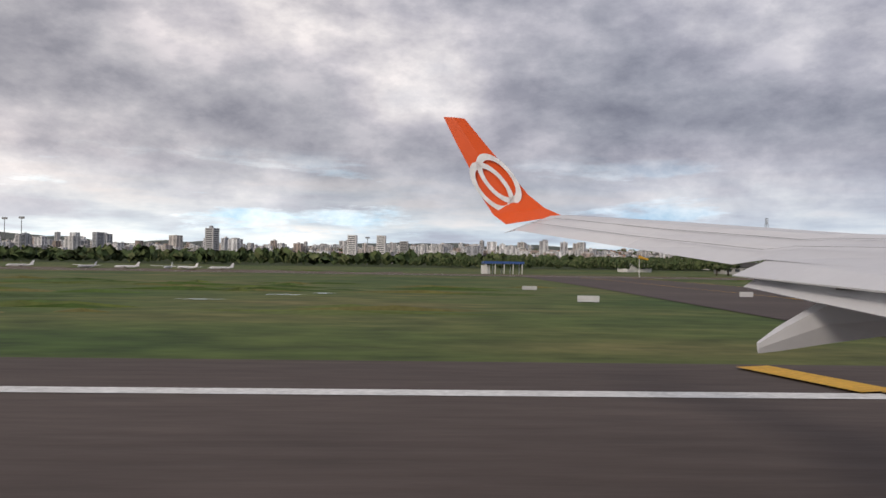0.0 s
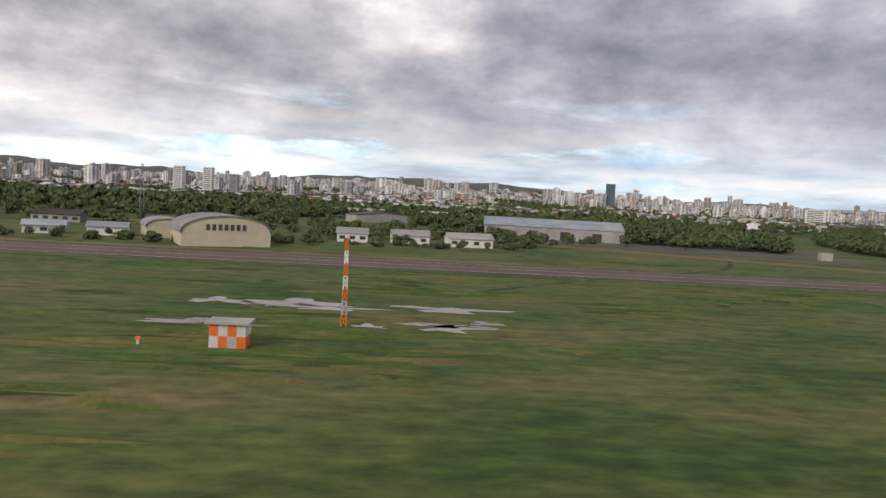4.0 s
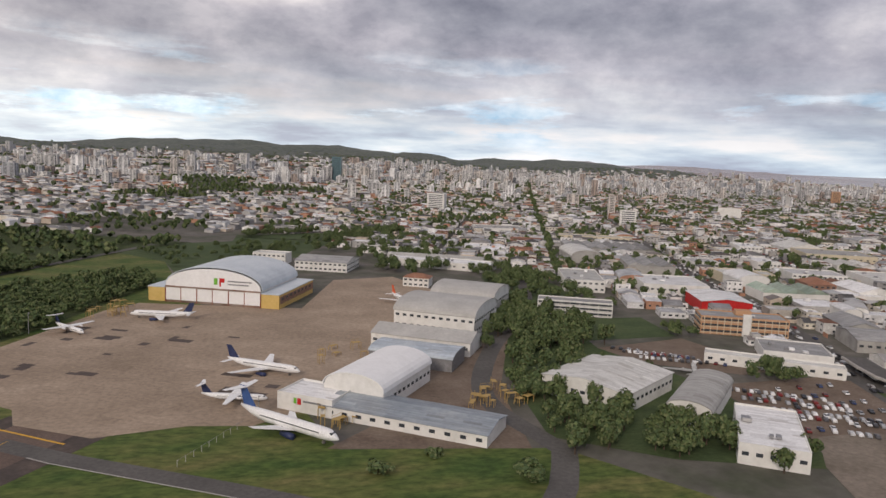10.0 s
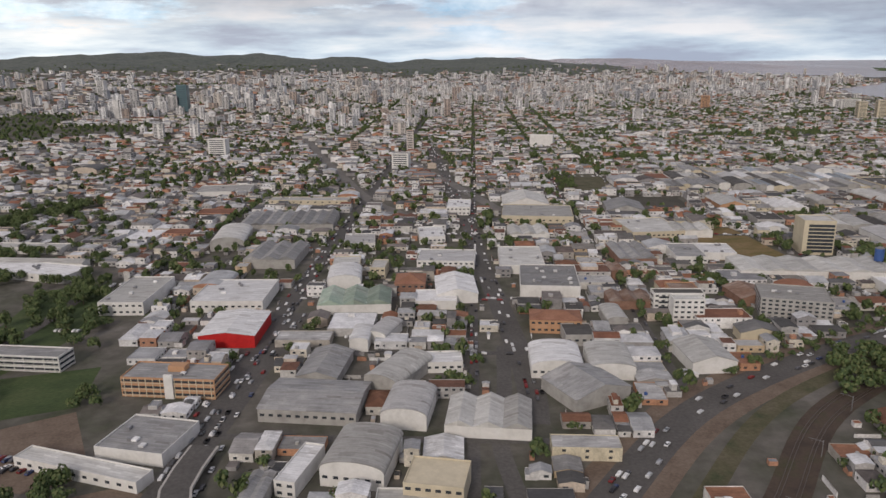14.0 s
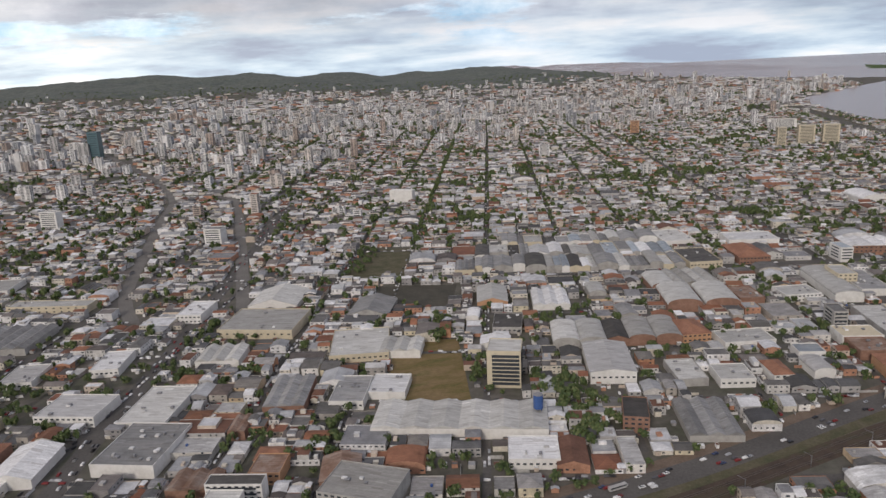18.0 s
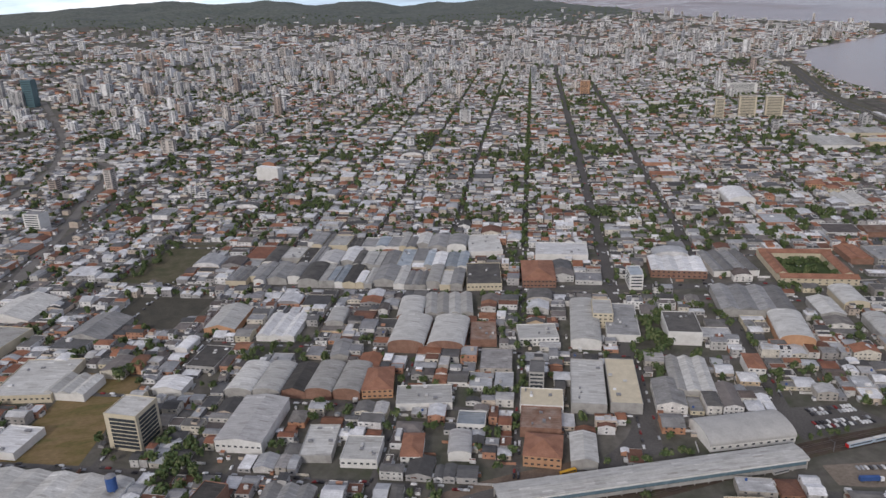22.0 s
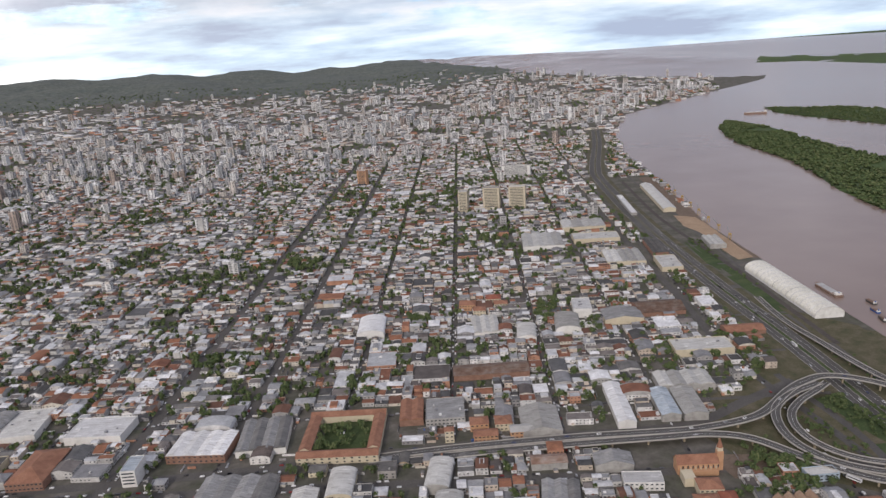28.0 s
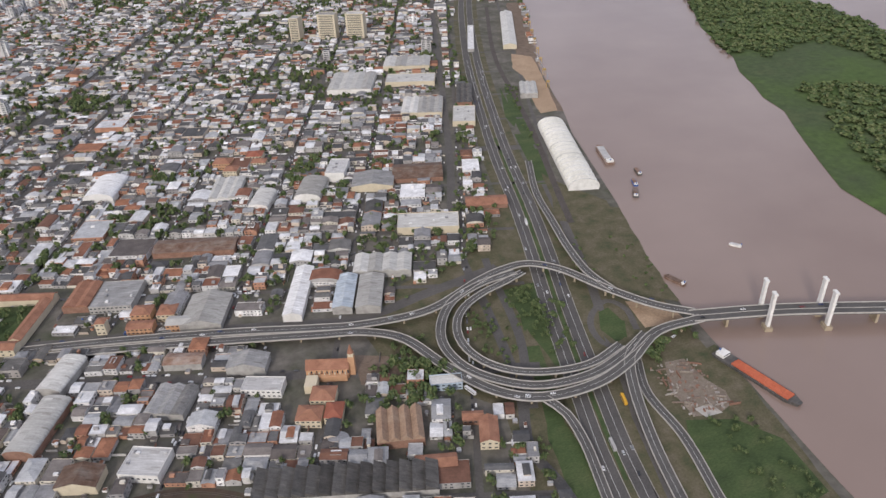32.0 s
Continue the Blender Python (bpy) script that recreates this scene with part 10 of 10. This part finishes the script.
def car(x, y, ang, z=0.15):
    ob = thing("car", x, y, z, ang, "small parked or passing car", "car", "cars on streets and lots")
    b = new("body", CAR_PARTS[0])
    g = new("glass", CAR_PARTS[1])
    b.parent = g.parent = ob
    for wx, wy in ((-1.3, -0.8), (1.3, -0.8), (-1.3, 0.8), (1.3, 0.8)):
        w = new("wheel", CAR_PARTS[2])
        w.parent = ob
        w.matrix_local = pose(wx, wy, 0.32)
    tagged(ob, "compact car in a dense city", "car")


crng = random.Random(21)
for r in range(5):
    for k in range(9):
        if crng.random() < 0.62:
            u, v = k / 8, r / 4
            car(1026 + 48 * u + 20 * v * 0.3, 205 + 45 * v + 4 * u, crng.choice((62, 66, 242)), 0.12)
for r in range(3):
    for k in range(13):
        if crng.random() < 0.8 and r < 2:
            car(1008 + k * 3.4 + r * 5, 328 - k * 2.6 - r * 9, 52 + crng.uniform(-4, 4), 0.12)


def along(line, n, spread, z=0.12):
    pts = smooth_line([(*p[:2], p[2] if len(p) > 2 else 0.0) for p in line], 4.0)
    for _ in range(round(n * 0.8)):
        i = crng.randrange(1, len(pts) - 1)
        d = pts[i + 1] - pts[i - 1]
        s = crng.choice((-1, 1))
        off = s * crng.uniform(*spread)
        n2 = Vector((d.y, -d.x)).normalized()
        car(pts[i].x + n2.x * off, pts[i].y + n2.y * off, math.degrees(math.atan2(d.y, d.x)) + (180 if s < 0 else 0), z + pts[i].z)


a1 = [street_xy(945, q) for q in (420, 600, 800, 1000)]
a3 = [street_xy(1750, q) for q in (1120, 1250, 1400)]
along([(1112, 250), (1157, 390), (1182, 455)], 26, (2, 6.5))
along(a1, 26, (2, 6))
along(a3, 14, (2, 6))
along([(1273, 197), (1356, 252), (1463, 285), (1560, 300), (1705, 312), (1863, 338)], 46, (2, 7.5))
along(HIGHWAY[1:8], 70, (4.5, 14.5))
along([(2420, 543, 4.5), (2525, 510, 6.5), (2600, 484, 7.0), (2642, 472, 7.0), (2706, 468, 7.2), (2768, 494, 7.6), (2827, 502, 8.0), (2875, 431, 9.2), (2926, 364, 11)], 14, (0.8, 2.4))
along([(2600, 473, 7.0), (2641, 460, 7.0), (2672, 436, 7.0), (2694, 385, 7.0), (2720, 343, 7.0), (2752, 322, 7.2), (2797, 319, 7.6), (2838, 332, 8.4), (2926, 354, 11)], 10, (0.8, 2.4))
along([(2920, 360, 11), (2980, 340, 13), (3028, 322, 13.5), (3102, 293, 13)], 8, (2, 6))
along([(2112, 632), (2214, 605), (2361, 573), (2525, 529)], 14, (2, 5))


def bus(x, y, ang, z, paint, label):
    ob = thing("bus", x, y, z, ang, label, "bus", "buses and lorries")
    box_part("body", (12, 2.5, 2.6), (0, 0, 1.7), paint, ob, bevel=0.15)
    for s in (-1, 1):
        box_part("window_band", (11, 0.05, 0.9), (0, s * 1.26, 2.2), WINDOW, ob)
    for wx in (-4, 4):
        for wy in (-1.1, 1.1):
            w = new("wheel", CAR_PARTS[2])
            w.parent = ob
            w.matrix_local = pose(wx, wy, 0.42) @ Matrix.Scale(1.3, 4)


for x, y, a, z, m, lab in ((2778, 262, 78, 0.15, WHITEROOF, "white city bus on the highway"), (2812, 300, 75, 0.15, YELLOWPAINT, "yellow bus on the highway"), (2868, 590, 72, 0.15, WHITEROOF, "white city bus on the highway"), (2700, 350, 110, 7.2, WHITEROOF, "white bus on the flyover"), (2440, 552, -16, 0.15, BLUEPAINT, "blue and white bus on the avenue"), (2470, 543, -16, 0.15, WHITEROOF, "white bus on the avenue"),
                           (1560, 306, 8, 0.15, BLUEROOF, "pale green bus on the busy road"), (1640, 308, 6, 0.15, WHITEROOF, "white lorry on the busy road"), (1905, 345, 8, 0.15, WHITEROOF, "white bus beside the station"), (1925, 349, 8, 0.15, YELLOWPAINT, "yellow bus beside the station"), (2060, 312, 3, 0.35, WHITEROOF, "white train carriage by the platform"), (2030, 520, 62, 0.15, WHITEROOF, "white bus on the avenue"), (2715, 190, 80, 0.15, BLUEROOF, "pale bus on the slip road")):
    bus(x, y, a, z, m, lab)


def traffic(seed, n):
    """Far traffic and kerb-side cars, too small to tell apart."""
    rng = random.Random(seed)
    v, f = [], []

    def put(x, y, ang):
        at = frame_of(x, y, ang)
        o = len(v)
        v.extend([at(a, b, z) for z, l, w in ((0.35, 2.1, 0.85), (1.0, 2.1, 0.85)) for a, b in ((-l, -w), (l, -w), (l, w), (-l, w))] + [at(a, b, 1.45) for a, b in ((-1.4, -0.65), (0.3, -0.65), (0.3, 0.65), (-1.4, 0.65))])
        for k in (0, 4):
            f.extend([(o + k + i, o + k + (i + 1) % 4, o + k + 4 + (i + 1) % 4, o + k + 4 + i) for i in range(4)])
        f.append((o + 8, o + 9, o + 10, o + 11))

    while n:
        if rng.random() < 0.6:
            p, q = rng.choice(AVENUES[4:19]), rng.uniform(500, 1900)
            x, y = street_xy(p + rng.choice((-1, 1)) * (MAIN.get(p, 5.5) / 2 - 1.3), q)
            ang = TH + math.pi / 2
        else:
            p, q = rng.uniform(950, 2300), rng.choice(CROSS[2:12])
            x, y = street_xy(p, q + rng.choice((-1, 1)) * (MAIN.get(q, 5.5) / 2 - 1.2))
            ang = TH
        if not city(x, y) or is_taken(x, y) or y < 320:
            continue
        n -= 1
        put(x, y, ang)
    # moving and waiting traffic on the wide roads
    for line, count in ((DIAGONAL, 150), ([(1050, 100), (1085, 199), (1105, 258), (1157, 390), (1182, 455)], 90), ([street_xy(945, q) for q in (830, 1000, 1150)], 60), ([(1273, 197), (1356, 252), (1463, 285), (1560, 300), (1705, 312), (1863, 338)], 60), ([(1685, 760), (1933, 678), (2214, 600), (2361, 568)], 40)):
        pts = smooth_line([(*p, 0.0) for p in line], 6.0)
        for _ in range(count):
            i = rng.randrange(1, len(pts) - 1)
            d = (pts[i + 1] - pts[i - 1]).normalized()
            off = rng.choice((-5.2, -2.4, 2.4, 5.2))
            put(pts[i].x + d.y * off, pts[i].y - d.x * off, math.atan2(d.y, d.x) + (math.pi if off < 0 else 0))
    # rows of parked cars in the yards
    for x0, y0, ang, count, rows in ((1028, 255, -30, 14, 1), (1026, 243, -30, 15, 2), (1030, 222, -30, 13, 2), (1036, 203, -30, 11, 1), (1008, 322, -28, 14, 1), (1014, 309, -28, 12, 1), (1052, 560, -20, 14, 2), (1030, 470, -20, 8, 1), (1205, 400, -22, 9, 1), (1240, 560, -20, 10, 2), (1600, 600, -22, 8, 1), (2120, 350, -5, 16, 2), (2124, 366, -5, 14, 2), (2112, 303, -12, 14, 1), (2165, 318, -5, 12, 1), (2470, 395, -22, 8, 1), (2890, 850, -22, 5, 2)):
        for k in range(count * rows):
            if rng.random() < 0.15:
                continue
            a0 = radians(ang)
            u, w = (k % count) * 2.9, (k // count) * 5.4
            put(x0 + u * math.cos(a0) - w * math.sin(a0), y0 + u * math.sin(a0) + w * math.cos(a0), a0 + math.pi / 2 + rng.uniform(-0.05, 0.05))
    tagged(mesh_ob("traffic", v, f, surface("far_car_paint", [(0.75, 0.75, 0.75), (0.03, 0.03, 0.035), (0.35, 0.36, 0.38), (0.72, 0.72, 0.73), (0.10, 0.10, 0.11), (0.20, 0.03, 0.03), (0.55, 0.56, 0.57), (0.78, 0.78, 0.78), (0.06, 0.06, 0.065)], 0.35, 0.5, 0.0, island=True)), "cars along the city streets", "cars", kind="stuff")


traffic(8, 2600)

# ---- riverbank below the bridge ----
patch("verge", [(2855, 410), (2867, 413), (2868, 392), (2858, 369), (2847, 365), (2843, 387)], 0.19, LUSH, "round green island inside the slip road", category="grass")
ribbon("road", [(2873, 374), (2881, 405), (2871, 423), (2850, 412), (2837, 393), (2835, 370), (2844, 359)], 6, 0.175, STREET, label="small loop road under the bridge ramps", step=4)
patch("bare_bank", [(2887, 415), (2920, 400), (2922, 367), (2881, 373)], 0.29, MATS["pale_sand"], "bare sandy ground below the bridge", category="ground")
patch("bare_bank", [(2844, 263), (2879, 250), (2898, 220), (2892, 170), (2864, 166), (2814, 192), (2825, 231)], 0.285, LUSH, "overgrown green riverbank", category="grass")
patch("lot", [(2869, 326), (2887, 324), (2887, 296), (2893, 278), (2888, 264), (2871, 259), (2852, 264), (2853, 297)], 0.30, MATS["beige_paving"], "pale ground of a razed riverside works", category="ground")
patch("slab", [(2857, 271), (2872, 271), (2875, 259), (2860, 260)], 0.34, CURB, "pale concrete floor of a razed building", category="slab")


def rubble(seed, n):
    """Broken walls and heaps of the razed works."""
    rng = random.Random(seed)
    hp = Heap()
    for _ in range(n):
        x, y = rng.uniform(2850, 2892), rng.uniform(262, 325)
        w, d, h = rng.uniform(0.8, 3.5), rng.uniform(0.6, 2.2), rng.uniform(0.4, 1.6)
        if rng.random() < 0.12:
            w, d, h = rng.uniform(6, 14), 0.6, rng.uniform(1.0, 2.4)
        at = frame_of(x, y, rng.choice((TH, TH + math.pi / 2)) + rng.uniform(-0.3, 0.3))
        hp.add([at(sx * w / 2 * rng.uniform(0.7, 1), sy * d / 2 * rng.uniform(0.7, 1), 0.28 + z * h) for z in (0, 1) for sx, sy in ((-1, -1), (1, -1), (1, 1), (-1, 1))], [(0, 1, 5, 4), (1, 2, 6, 5), (2, 3, 7, 6), (3, 0, 4, 7), (4, 5, 6, 7)])
    tagged(mesh_ob("rubble", hp.v, hp.f, surface("rubble_stone", [(0.30, 0.26, 0.22), (0.22, 0.17, 0.14), (0.38, 0.35, 0.32), (0.26, 0.15, 0.11)], 0.95, 0.5, 0.4, island=True)), "heaps of broken masonry on the riverbank", "rubble", kind="stuff")


rubble(3, 150)


def fence(pts, gap, label):
    ob = thing("fence", 0, 0, 0, 0, label, "fence", "airfield fences")
    line = smooth_line([(*p, 0.0) for p in pts], gap)
    for a, b in zip(line, line[1:]):
        ang = math.degrees(math.atan2(b.y - a.y, b.x - a.x))
        box_part("post", (0.16, 0.16, 2.2), (a.x, a.y, 1.1), CURB, ob)
        box_part("rail", ((b - a).length, 0.05, 0.06), ((a.x + b.x) / 2, (a.y + b.y) / 2, 2.05), STEEL, ob, rz=ang)


fence([(600, 318), (654, 266), (676, 256), (694, 247)], 5.0, "thin mesh fence on pale posts across the grass")
fence([(800, 209), (819, 241)], 4.0, "short fence beside the hangar apron")
ob = thing("earth_bank", 718, 275, 0, -25, "low brown shelter wall beside a bush", "wall")
box_part("wall", (9, 1.2, 2.2), (0, 0, 1.1), RUSTROOF, ob)
ribbon("kerb", [(757, 226), (764, 221), (797, 202), (828, 184), (856, 166), (882, 147)], 0.5, 0.22, CURB, label="pale kerb along the perimeter road", offset=4.3)
ribbon("taxi_line", [(738, 249), (763, 232)], 0.9, 0.17, YELLOWPAINT, label="orange holding line across the taxiway")
for x, y, h in ((708, 239, 7), (710, 385, 11), (824, 246, 9)):
    ob = thing("lamp_post", x, y, 0, 0, "thin grey lamp post beside the apron", "lamp post", "lamp posts round the apron")
    box_part("pole", (0.22, 0.22, h), (0, 0, h / 2), STEEL, ob)
    box_part("lamp_head", (0.9, 0.4, 0.3), (0.3, 0, h), STEEL, ob)



def catenary_mast(x, y, ang):
    ob = thing("catenary_mast", x, y, 0, ang, "grey catenary mast beside the railway", "mast", "catenary masts along the railway")
    box_part("post", (0.3, 0.3, 8.0), (0, 0, 4.0), STEEL, ob)
    box_part("arm", (0.16, 6.0, 0.16), (0, 3.0, 7.4), STEEL, ob)
    box_part("wire_hanger", (0.1, 0.1, 1.0), (0, 4.6, 6.9), STEEL, ob)


rail_line = smooth_line([(1330, 170, 0.0), (1420, 232, 0.0), (1560, 270, 0.0), (1705, 288, 0.0), (1863, 310, 0.0), (1990, 320, 0.0), (2110, 330, 0.0), (2244, 331, 0.0), (2340, 336, 0.0), (2430, 342, 0.0), (2486, 332, 0.0)], 46.0)
for a, b in zip(rail_line, rail_line[1:]):
    ang = math.atan2(b.y - a.y, b.x - a.x)
    if not is_taken(a.x + 7 * math.sin(ang), a.y - 7 * math.cos(ang), 1):
        catenary_mast(a.x + 7 * math.sin(ang), a.y - 7 * math.cos(ang), math.degrees(ang))


def water_tower():
    ob = thing("water_tower", 1631, 400, 0, 0, "blue cylindrical water tower beside the factory hall", "water tower")
    bm = bmesh.new()
    bmesh.ops.create_cone(bm, cap_ends=True, segments=20, radius1=3.4, radius2=3.4, depth=10, matrix=Matrix.Translation((0, 0, 15.5)))
    part("tank", bm, BLUEPAINT, ob, "blue steel tank")
    bm = bmesh.new()
    bmesh.ops.create_cone(bm, cap_ends=True, segments=20, radius1=3.6, radius2=1.2, depth=1.2, matrix=Matrix.Translation((0, 0, 21.1)))
    part("lid", bm, STEEL, ob, "grey conical lid")
    for k in range(4):
        box_part("leg", (0.5, 0.5, 10.6), (2.6 * math.cos(k * math.pi / 2 + 0.6), 2.6 * math.sin(k * math.pi / 2 + 0.6), 5.3), BLUEPAINT, ob)


water_tower()
for cx, cy in ((2589, 342),):
    ob = thing("storage_tank", cx, cy, 0, 0, "low round dark storage tank behind the factory", "tank")
    bm = bmesh.new()
    bmesh.ops.create_cone(bm, cap_ends=True, segments=24, radius1=8, radius2=8, depth=6, matrix=Matrix.Translation((0, 0, 3)))
    part("shell", bm, DARKROOF, ob)
    bm = bmesh.new()
    bmesh.ops.create_cone(bm, cap_ends=True, segments=24, radius1=8.2, radius2=1.0, depth=1.4, matrix=Matrix.Translation((0, 0, 6.7)))
    part("roof", bm, STEEL, ob, "shallow conical roof")

# ---- set the whole place down at its scale ----
for ob in list(scene.objects):
    if ob.parent is None and ob.type not in {"CAMERA", "LIGHT"}:
        ob.matrix_world = Matrix.Scale(SCALE, 4) @ ob.matrix_world
